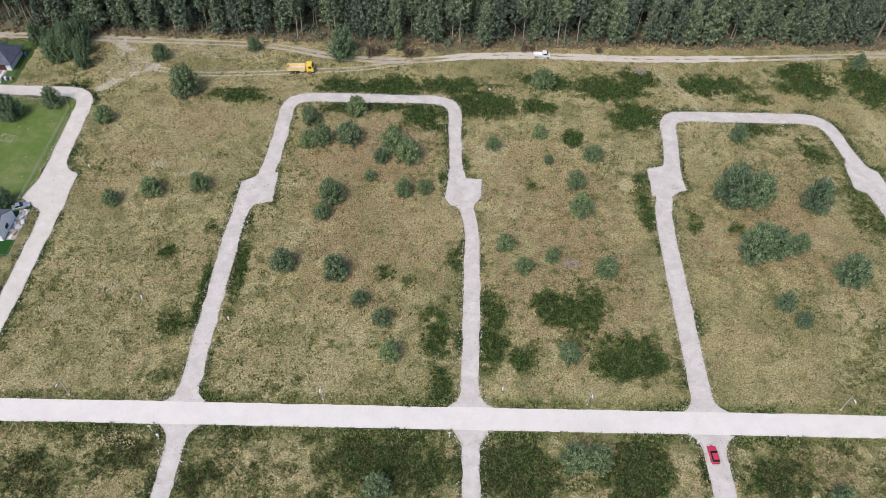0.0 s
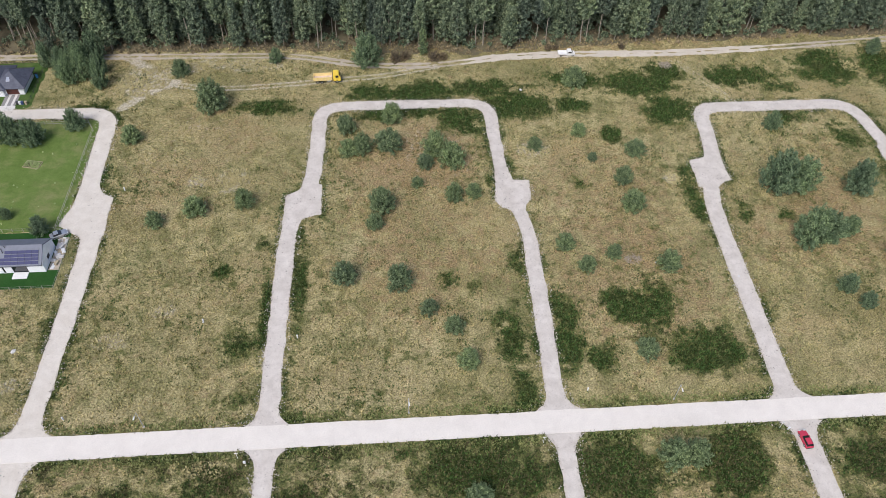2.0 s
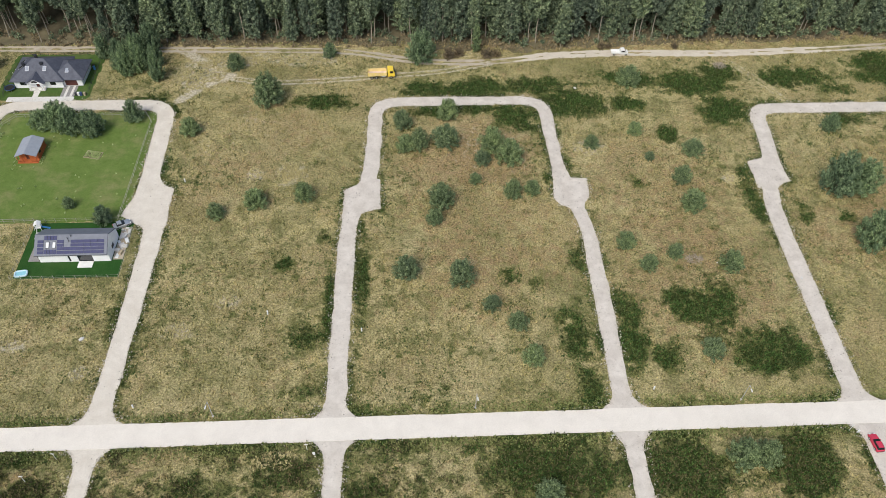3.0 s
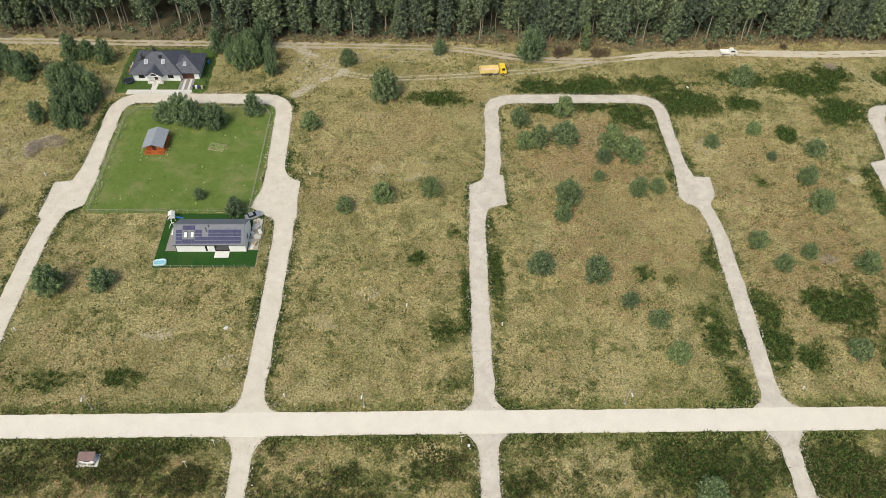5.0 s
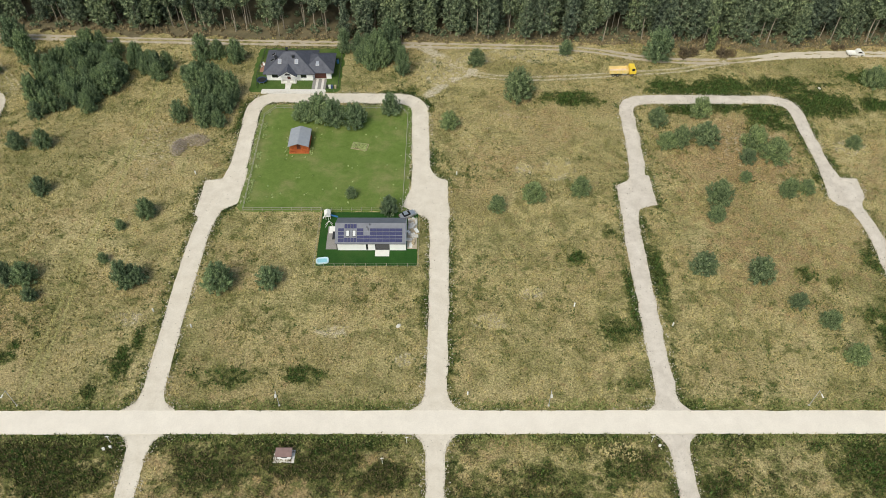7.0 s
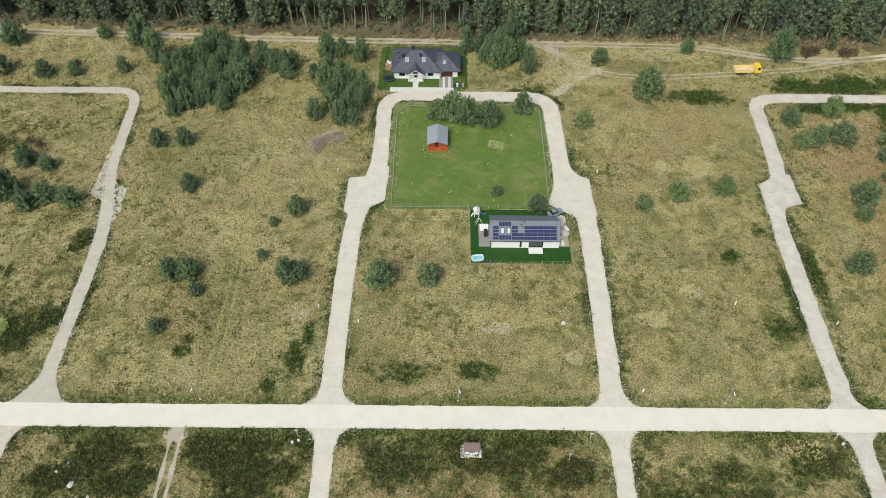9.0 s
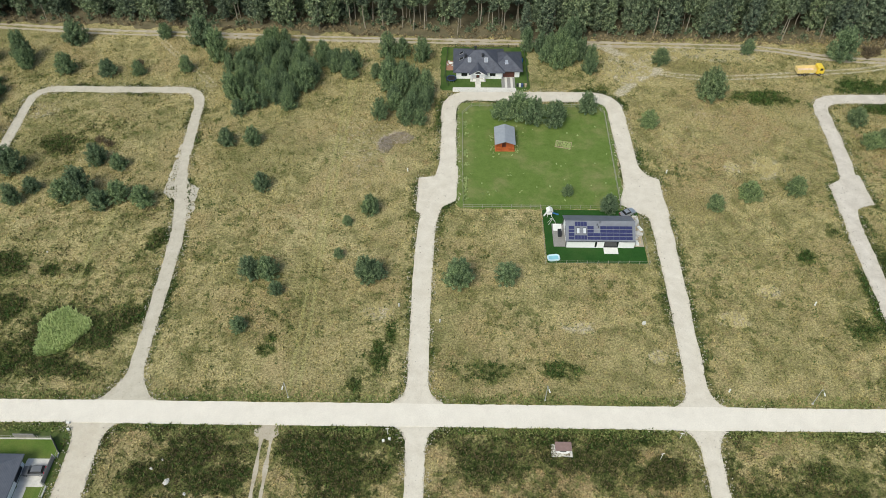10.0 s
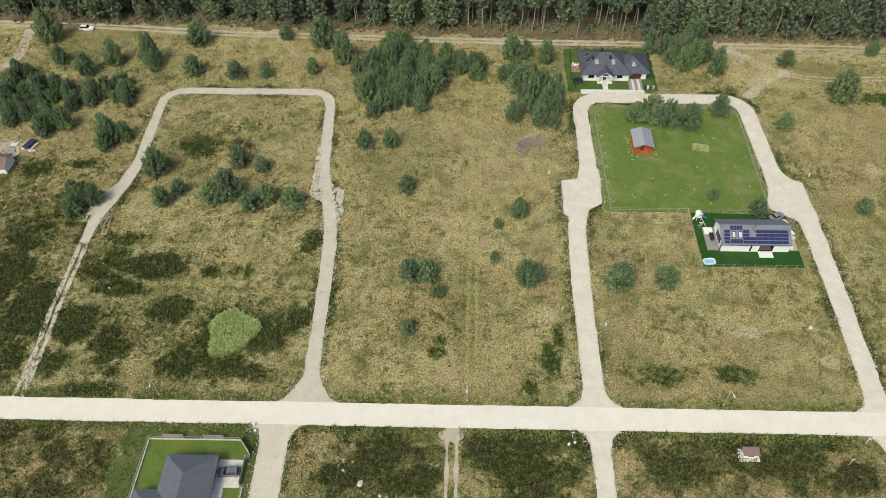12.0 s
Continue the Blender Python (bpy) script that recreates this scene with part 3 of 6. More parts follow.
# ---- the meadow's plan: where it is green, rusty, bare or trodden ----
GREEN_PATCHES = {
    "east": [(46.7, 93.5, 7.6, 5.5), (12.5, 100.7, 2.3, 11.8), (30.2, 106.3, 6.0, 4.3), (-47.6, 112.4, 1.6, 13.9), (36.2, 107.3, 4.3, 4.0), (20.0, 92.0, 4.8, 3.0), (1.7, 100.9, 1.9, 7.1), (-55.2, 108.5, 1.3, 10.2), (-59.5, 99.6, 4.1, 3.2), (3.6, 121.2, 2.5, 4.6), (1.3, 85.1, 2.7, 3.5), (-59.9, 85.4, 4.6, 2.0), (-12.8, 115.3, 2.5, 3.2), (-57.3, 129.2, 2.0, 2.4), (-6.6, 112.9, 1.8, 2.4), (-66.3, 121.0, 1.8, 2.1)],
    "north": [(113.1, 197.0, 10.4, 8.6), (133.9, 195.6, 7.2, 10.8), (85.6, 193.0, 13.3, 5.3), (51.9, 190.1, 10.5, 5.1), (56.8, 176.8, 7.1, 6.9), (-14.0, 189.3, 10.4, 4.5), (-5.8, 174.8, 8.0, 5.7), (-0.2, 189.8, 8.7, 3.9), (9.3, 181.2, 4.7, 7.0), (16.8, 180.0, 6.8, 4.8), (-61.0, 182.5, 9.2, 3.3), (-31.2, 188.6, 7.7, 3.9), (61.4, 195.5, 5.3, 4.7), (94.6, 186.9, 7.0, 2.9), (54.2, 140.4, 2.3, 8.4), (-30.1, 178.3, 5.0, 2.6), (38.2, 166.7, 2.9, 3.0)],
    "eastb": [(112.2, 139.0, 4.5, 8.8), (106.2, 163.0, 3.3, 6.3), (94.2, 172.4, 5.0, 3.2), (66.5, 134.5, 2.1, 6.2), (104.3, 147.0, 2.2, 3.2), (76.4, 132.8, 2.2, 2.4), (24.8, 146.7, 1.8, 2.2)],
    "south": [(-5.2, 66.3, 11.3, 5.4), (41.0, 65.5, 6.2, 5.4), (18.4, 64.4, 6.8, 4.5), (67.9, 64.8, 6.8, 3.7), (-14.5, 69.1, 5.7, 2.5), (-46.6, 62.5, 3.1, 4.0), (-61.2, 69.3, 4.5, 2.3)],
    "plot_d": [(-264.3, 115.2, 11.0, 3.7), (-229.2, 95.4, 5.7, 5.5), (-260.7, 160.7, 4.8, 4.4), (-275.8, 100.7, 5.5, 3.4), (-248.0, 89.0, 5.0, 3.6), (-254.1, 102.7, 5.2, 3.3), (-237.8, 87.8, 5.5, 2.9), (-264.2, 92.9, 4.0, 3.8), (-230.1, 86.5, 4.9, 2.9), (-267.9, 109.0, 5.4, 2.5), (-224.7, 124.2, 2.8, 4.5), (-265.5, 81.6, 6.0, 2.0), (-276.5, 88.5, 3.7, 3.1), (-269.4, 125.2, 5.7, 2.0), (-224.9, 100.1, 3.2, 3.2), (-239.4, 114.4, 2.7, 2.1), (-247.6, 114.3, 2.5, 1.8)],
    "plot_w": [(-295.6, 110.5, 5.4, 9.3), (-295.1, 124.9, 5.7, 6.1), (-285.0, 100.7, 3.9, 8.5), (-285.9, 88.4, 3.7, 6.2), (-302.4, 149.6, 4.7, 3.4), (-290.7, 152.0, 4.7, 1.9)],
    "plot_l": [(-179.3, 69.3, 7.9, 4.1), (-145.2, 66.5, 6.6, 4.1), (-172.8, 64.7, 6.6, 3.5), (-200.7, 68.8, 5.6, 3.0), (-145.0, 88.3, 6.6, 2.0), (-167.2, 90.8, 2.0, 5.8), (-210.3, 63.8, 4.4, 2.3), (-194.8, 63.0, 4.4, 2.3), (-127.0, 88.3, 4.3, 1.9), (-165.0, 96.7, 1.5, 4.6), (-172.4, 84.2, 2.2, 3.0), (-192.5, 92.3, 2.5, 1.5), (-191.3, 95.3, 1.8, 1.2), (-205.9, 76.2, 2.3, 0.6)],
    "plot_c": [(-123.1, 67.5, 6.5, 2.8), (-144.8, 86.5, 6.4, 2.3), (-109.8, 65.1, 6.4, 2.3), (-143.6, 67.7, 5.4, 2.4), (-79.8, 65.9, 5.4, 2.3), (-62.4, 66.9, 4.4, 2.8), (-127.4, 87.0, 4.2, 1.8), (-60.0, 98.7, 2.5, 2.7), (-58.4, 85.7, 2.4, 1.6), (-57.5, 129.4, 1.7, 1.9), (-66.9, 120.7, 1.8, 1.6), (-89.0, 74.3, 2.2, 0.5)],
    "dense_drifts": [(-266.0, 116.0, 12.4, 4.0), (-287.6, 100.4, 5.2, 8.7), (-12.0, 188.6, 16.0, 2.6), (6.0, 190.5, 9.0, 3.4), (-20.0, 187.4, 15.0, 1.9), (31.8, 193.1, 7.9, 3.6), (-241.9, 95.1, 3.8, 6.8), (-12.9, 179.1, 13.3, 1.9), (39.6, 90.1, 5.7, 4.4), (56.1, 176.6, 4.7, 5.3), (-288.5, 136.8, 3.7, 6.2), (3.0, 187.8, 9.0, 2.4), (-0.1, 96.9, 3.1, 6.8), (34.6, 105.2, 4.3, 4.9), (12.0, 184.6, 5.1, 4.1), (-265.0, 91.6, 3.8, 5.2), (47.7, 90.9, 4.1, 4.8), (13.6, 103.1, 3.9, 4.8), (12.6, 95.4, 3.1, 6.0), (1.6, 84.0, 3.0, 6.1), (27.1, 106.5, 4.0, 4.5), (-274.7, 97.5, 3.9, 4.6), (-61.0, 184.0, 8.0, 2.2), (29.3, 180.6, 5.1, 3.4)],
}


PALE_PATCHES = [(-99.0, 196.5, 7.5, 8.5), (-88.0, 203.5, 8.0, 3.0), (-76.8, 152.0, 2.6, 2.6), (-67.5, 152.2, 4.2, 4.5), (-68.0, 204.4, 12.4, 3.7), (-63.3, 70.4, 4.7, 1.9), (120.9, 196.3, 4.0, 2.8), (-88.2, 102.0, 3.8, 2.2), (-78.2, 110.0, 3.1, 2.0), (-168.4, 102.8, 3.9, 2.2), (-123.4, 99.4, 3.8, 1.9), (-66.9, 152.6, 3.7, 3.2), (-106.9, 91.7, 2.2, 2.0), (-273.1, 174.3, 6.7, 3.8), (50.8, 147.5, 3.1, 2.2), (14.6, 161.1, 4.8, 3.3)]


# larger drifts, as x, y, half width, half depth: more or less green, rusty, bare
DRIFTS = [
    (-310, 120, 34, 40, 0.2, 0.15, 0.0), (-300, 190, 30, 16, 0.16, 0.0, 0.0), (-252, 104, 26, 22, 0.2, 0.05, 0.0), (-176, 160, 12, 16, -0.08, 0.1, 0.26), (-78, 165, 20, 18, -0.08, 0.14, 0.2),
    (-20, 140, 22, 34, -0.05, 0.34, 0.1), (-14, 160, 16, 12, -0.02, 0.25, 0.2), (20, 212, 60, 3.5, -0.1, 0.35, 0.12), (30, 150, 22, 22, 0.0, 0.28, 0.14), (32, 112, 22, 22, 0.1, 0.4, 0.0),
    (84, 150, 22, 18, -0.02, 0.2, 0.1), (90, 128, 24, 14, -0.02, 0.32, 0.0), (92, 96, 24, 16, 0.1, -0.1, 0.05), (110, 216, 50, 3.5, -0.1, 0.35, 0.1),
]
# the same south of the main road
SOUTH_DRIFTS = [
    (-268, 62, 22, 12, 0.34, 0.4, 0.0), (-203, 64, 14, 12, 0.34, 0.22, 0.0), (-172, 64, 11, 12, 0.36, 0.16, 0.0), (-146, 65, 9, 10, 0.1, 0.35, 0.0), (-131, 64, 7, 10, 0.3, 0.62, 0.0),
    (-126, 72, 18, 2, 0.3, -0.4, 0.0), (-115, 64, 9, 9, 0.26, 0.52, 0.0), (-91, 66, 8, 10, 0.14, 0.22, 0.0), (-83, 60, 14, 4, 0.34, 0.1, 0.0), (-12, 64, 12, 12, 0.44, 0.0, 0.0),
    (15, 64, 7, 10, 0.42, 0.0, 0.0), (42, 64, 7, 11, 0.44, 0.0, 0.0), (84, 66, 14, 8, 0.04, 0.25, 0.04), (110, 66, 14, 10, 0.12, 0.2, 0.0),
]
# wheel lines pressed into the grass: points in plan, half gap, strength
PRESSED = [([(-184.6, 80.5), (-183.8, 140), (-181.5, 208)], 0.95, 0.85), ([(-196, 86), (-186.5, 97)], 0.9, 0.5), ([(-195, 126), (-188, 133), (-185, 146)], 0.8, 0.35),
           ([(-277, 117), (-262, 110.5), (-240, 111), (-238, 140)], 0.4, 0.75), ([(-20, 146), (-9, 133), (2, 124)], 0.2, 0.45), ([(-258, 186), (-257, 212)], 0.8, 0.45), ([(62, 84), (64, 120), (66, 134)], 1.2, 0.35),
           ([(-140, 208.6), (-112, 208.4)], 0.7, 0.4), ([(-47, 82.6), (0, 83.0)], 0.4, 0.4), ([(12, 82.8), (55, 83.2)], 0.4, 0.45), ([(-162.5, 84), (-163.2, 128)], 0.9, 0.4)]


# worn wheel tracks where the sand shows through: points in plan, half gap, half width, strength
SANDY = [(TRACK_LOW, 0.85, 0.55, 0.8), ([(-102.5, 184.5), (-98.0, 189.5), (-92.5, 194.5), (-94.0, 200.5), (-103, 207.5)], 0.6, 1.4, 0.75), ([(-97.6, 192.4), (-89.5, 196.2)], 0.0, 2.4, 1.0),
         ([(-97, 196), (-88, 203), (-78, 208.5)], 0.8, 0.6, 0.6), ([(-40, 208.5), (-14, 206), (0, 203)], 0.85, 0.5, 0.5), ([(64, 204.5), (71.6, 193), (78.5, 179.6)], 0.8, 0.5, 0.6),
         ([(-247, 212.5), (-241, 205), (-228, 192), (-224, 187)], 0.75, 0.5, 0.6), ([(-230, 190), (-224.5, 184)], 0.7, 0.8, 0.4)]


def road_clear(x, y):
    """Distance to the nearest road, to keep tufts off it."""
    d = main_field(x, y)
    for field in FIELDS.values():
        d = np.minimum(d, field(x, y))
    for line, half in ((TRACK, 1.7), ([(-188.4, 75), (-188.4, 40)], 1.4)):
        d = np.minimum(d, seg_dist(x, y, line) - half)
    for yard in ((-150.6, 135.8, -107.0, 179.6), (-129.2, 118, -104.2, 137), (-156.8, 184.6, -125.7, 208.6), (-250, 40, -229, 72)):
        d = np.minimum(d, rect_dist(x, y, *yard))
    return d


def meadow_plan(x, y):
    """How green, rusty, bare and trodden the meadow is at places x, y."""
    lush = 0.18 + 0.12 * wobble(x, y, 17.0) + 0.11 * wobble(x, y, 6.0) + 0.07 * wobble(x, y, 2.7) + np.where(y < 76, 0.10 + 0.16 * wobble(x, y, 4.2) + 0.14 * wobble(x, y, 2.1), 0)
    warm, bare, trod = 0.15 + 0.14 * wobble(x, y, 13.0), 0.02 + 0.10 * wobble(x + 90, y, 11.0), np.zeros_like(x)
    broad, close = 1.35 + 0.22 * wobble(x, y, 4.5), 1.42 - 0.30 * wobble(x, y, 3.4) - 0.25 * wobble(x, y, 1.5)

    def within(cx, cy, a, b):
        return np.nonzero((np.abs(x - cx) < 1.65 * a) & (np.abs(y - cy) < 1.65 * b))[0]
    for cx, cy, a, b, dl, dw, dp in DRIFTS + SOUTH_DRIFTS:
        i = within(cx, cy, a, b)
        k = np.clip(broad[i] - np.hypot((x[i] - cx) / a, (y[i] - cy) / b), 0, 0.7) / 0.7
        lush[i] += k * dl * (0.72 if cy < 76 else 1.0)
        warm[i] += k * dw
        bare[i] += k * dp
    spots = np.zeros_like(x)
    for place, group in GREEN_PATCHES.items():
        for cx, cy, a, b in group:
            i = within(cx, cy, a, b)
            spots[i] = np.maximum(spots[i], (0.72 if place in ("dense_drifts", "north") else 0.53) * np.clip(close[i] - np.hypot((x[i] - cx) / a, (y[i] - cy) / b), 0, 0.95))
    lush = np.maximum(lush, 0) + spots
    for cx, cy, a, b in PALE_PATCHES:
        bare = np.maximum(bare, 0.75 * np.clip(1.5 - np.hypot((x - cx) / a, (y - cy) / b), 0, 0.8))
    side = np.full(x.shape, 1e9)
    for field in FIELDS.values():
        side = np.minimum(side, field(x, y))
    near = np.exp(-np.square(np.maximum(side, 0) / 1.7))
    lush = lush + near * (0.24 + 0.05 * (x > -50) + 0.28 * wobble(x, y, 6.0)) + 0.2 * np.exp(-np.square(np.maximum(main_field(x, y), 0) / 2.2))
    for line, gap, strength in PRESSED:
        trod = np.maximum(trod, strength * np.exp(-np.square((seg_dist(x, y, line) - gap) / 0.55)))
    for line, gap, half, strength in SANDY:
        worn = np.exp(-np.square((seg_dist(x, y, line) - gap) / half))
        bare, lush = np.maximum(bare, strength * worn), lush * (1 - 0.8 * worn)
    return np.stack((np.clip(lush, 0, 0.8), np.clip(warm, 0, 1), np.clip(bare * (spots < 0.3), 0, 1), np.clip(trod, 0, 1)), -1)


def keep_colour(me, name, rows):
    """Keeps four numbers for every vertex with the mesh."""
    kept = me.attributes.new(name, "FLOAT_COLOR", "POINT")
    kept.data.foreach_set("color", np.ascontiguousarray(rows, np.float32).ravel())


def build_ground():
    xs = np.concatenate((np.linspace(-2600, -400, 12)[:-1], np.linspace(-400, -352, 13)[:-1], np.arange(-352, 164, 0.7), np.linspace(164, 260, 25), np.linspace(300, 2400, 12)))
    ys = np.concatenate((np.linspace(-2400, -60, 12)[:-1], np.linspace(-60, 50, 23)[:-1], np.arange(50, 224, 0.7), np.linspace(226, 300, 20), np.linspace(340, 2600, 12)))
    gx, gy = np.meshgrid(xs, ys, indexing="ij")
    i = np.arange(gx.size).reshape(gx.shape)
    faces = np.stack((i[:-1, :-1], i[1:, :-1], i[1:, 1:], i[:-1, 1:]), -1).reshape(-1, 4)
    me = mesh_of("ground", np.stack((gx, gy, np.zeros_like(gx)), -1).reshape(-1, 3), faces)
    keep_colour(me, "plan", meadow_plan(gx.ravel(), gy.ravel()))
    tagged(part("ground", me, GROUND), "dry straw-coloured meadow with olive and rusty drifts", "ground", kind="structure")


build_ground()
build_roads()
build_tracks()
build_forest_floor()


# ---- vegetation ----
def leaves(rng, centres, outward, size, spread=0.5, long=2.3, shell=0.45, wide=0.8):
    """Three-cornered leaf clumps: most lie on the crown's surface, the rest stick out like shoots."""
    n = len(centres)
    out = outward + rng.normal(0, spread, (n, 3))
    out /= np.linalg.norm(out, axis=1)[:, None] + 1e-9
    side = np.cross(out, rng.normal(0, 1, (n, 3)))
    side /= np.linalg.norm(side, axis=1)[:, None] + 1e-9
    third = np.cross(out, side)
    third = np.where(third[:, 2:] < 0, -third, third)
    flat = (rng.random(n) < shell)[:, None]
    a = np.where(flat, third, out)
    nrm = np.where(flat, out, third)
    b = side
    s = (size * rng.uniform(0.6, 1.35, n))[:, None]
    fold = nrm * s * 0.3
    v = np.stack((centres - a * s * 0.8 - b * s * wide + fold, centres - a * s * 0.8 + b * s * wide - fold, centres + a * s * long), 1).reshape(-1, 3)
    return v, np.arange(3 * n).reshape(n, 3)


def crown(seed, shoots, per, width, low, high, size, taper=0.5, lift=0.9, plump=0.16, length=0.5):
    """A crown of many separate shoots that point out and up, each a plume of small leaves; uneven outline with gaps.
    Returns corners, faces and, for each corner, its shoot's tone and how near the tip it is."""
    rng = np.random.default_rng(seed)
    k = (np.arange(shoots) + rng.uniform(0.1, 0.9, shoots)) / shoots
    belly = np.sin(np.pi * np.clip(0.16 + 0.78 * k ** taper, 0, 1)) ** 0.75
    turn = np.arange(shoots) * 2.4 + rng.uniform(-0.5, 0.5, shoots)
    reach = width * belly * rng.uniform(0.62, 1.05, shoots)
    flat = np.stack((np.cos(turn), np.sin(turn), np.zeros(shoots)), 1)
    tip = flat * reach[:, None] + np.array((0, 0, 1.0)) * (low + (high - low) * k)[:, None]
    way = flat * (1.15 - k)[:, None] + np.array((0, 0, 1.0)) * (lift * (0.35 + 0.75 * k))[:, None] + rng.normal(0, 0.15, (shoots, 3))
    way /= np.linalg.norm(way, axis=1)[:, None]
    run = width * length * rng.uniform(0.7, 1.25, shoots)
    s = rng.random((shoots, per)) ** 0.75
    d = rng.normal(0, 1, (shoots, per, 3))
    d /= np.linalg.norm(d, axis=2)[..., None]
    thick = width * plump * (0.35 + 0.65 * np.sin(np.pi * np.clip(0.2 + 0.75 * s, 0, 1))) * rng.uniform(0.7, 1.25, shoots)[:, None]
    p = tip[:, None, :] + way[:, None, :] * (run[:, None] * (s - 0.85))[..., None] + d * (thick * rng.uniform(0.75, 1.05, s.shape))[..., None]
    p[..., 2] = np.maximum(p[..., 2], low * 0.8 + 0.02)
    out = d * 0.8 + way[:, None, :] * 0.9 + np.array((0, 0, 0.25))
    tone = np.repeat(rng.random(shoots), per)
    # a dense inner core keeps light from passing straight through; its dark tone paints inner shade
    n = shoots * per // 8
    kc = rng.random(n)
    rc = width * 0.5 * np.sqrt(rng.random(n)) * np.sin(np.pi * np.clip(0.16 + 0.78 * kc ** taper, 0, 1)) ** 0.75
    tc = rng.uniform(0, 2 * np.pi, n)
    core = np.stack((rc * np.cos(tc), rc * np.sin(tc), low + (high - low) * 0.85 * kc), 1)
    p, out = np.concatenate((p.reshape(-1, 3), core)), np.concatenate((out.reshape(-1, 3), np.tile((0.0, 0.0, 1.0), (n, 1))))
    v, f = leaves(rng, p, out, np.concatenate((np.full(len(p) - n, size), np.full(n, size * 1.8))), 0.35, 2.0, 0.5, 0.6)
    # core leaves take one fixed dark tone: shade inside the crown, put into colour
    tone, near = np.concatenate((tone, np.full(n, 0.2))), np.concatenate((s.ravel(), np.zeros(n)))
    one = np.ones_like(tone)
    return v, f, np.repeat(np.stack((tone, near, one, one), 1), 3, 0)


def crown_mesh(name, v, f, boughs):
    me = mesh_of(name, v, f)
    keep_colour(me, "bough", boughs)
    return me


def stem(seed, height, r, limbs=4, reach=0.5, first=0.3):
    rng = random.Random(seed)
    bm = bmesh.new()
    p, lean = Vector((0, 0, -0.1)), Vector((rng.uniform(-0.04, 0.04), rng.uniform(-0.04, 0.04), 1))
    for i in range(4):
        q = p + lean * (height + 0.1) / 4 + Vector((rng.uniform(-0.02, 0.02), rng.uniform(-0.02, 0.02), 0)) * height
        add_tube(bm, p, q, r * (1 - 0.22 * i), r * (1 - 0.22 * (i + 1)), 6)
        p = q
    for i in range(limbs):
        a, z = i * 2.4 + rng.random(), height * (first + (0.9 - first) * i / max(limbs, 1))
        k = reach * (1.1 - 0.6 * i / max(limbs, 1))
        add_tube(bm, (0, 0, z), (k * math.cos(a), k * math.sin(a), z + k * 0.6), r * 0.4, r * 0.12, 4)
    return bm


def tree_kind(name, label, category, variants, leaf, bark, crown_args, stem_args):
    """Master trees of one kind, built once; copies share their meshes."""
    out = []
    for i in range(variants):
        t = thing(name, label, category)
        part("trunk", stem(40 + i, *stem_args), bark, t)
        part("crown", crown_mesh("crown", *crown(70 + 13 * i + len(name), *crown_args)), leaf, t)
        out.append(t)
    return out


def plant(kinds, rng, x, y, r, tall=1.0, label="", group=""):
    """A copy of a kind at a place, turned and sized: r is its crown's radius."""
    s = r * rng.uniform(0.92, 1.04)
    m = Matrix.Translation((x, y, 0)) @ Matrix.Rotation(rng.uniform(0, 6.28), 4, "Z") @ Matrix.Diagonal((s, s * rng.uniform(0.92, 1.08), s * tall, 1))
    ob = copy_thing(rng.choice(kinds), m)
    return tagged(ob, label, "", group)


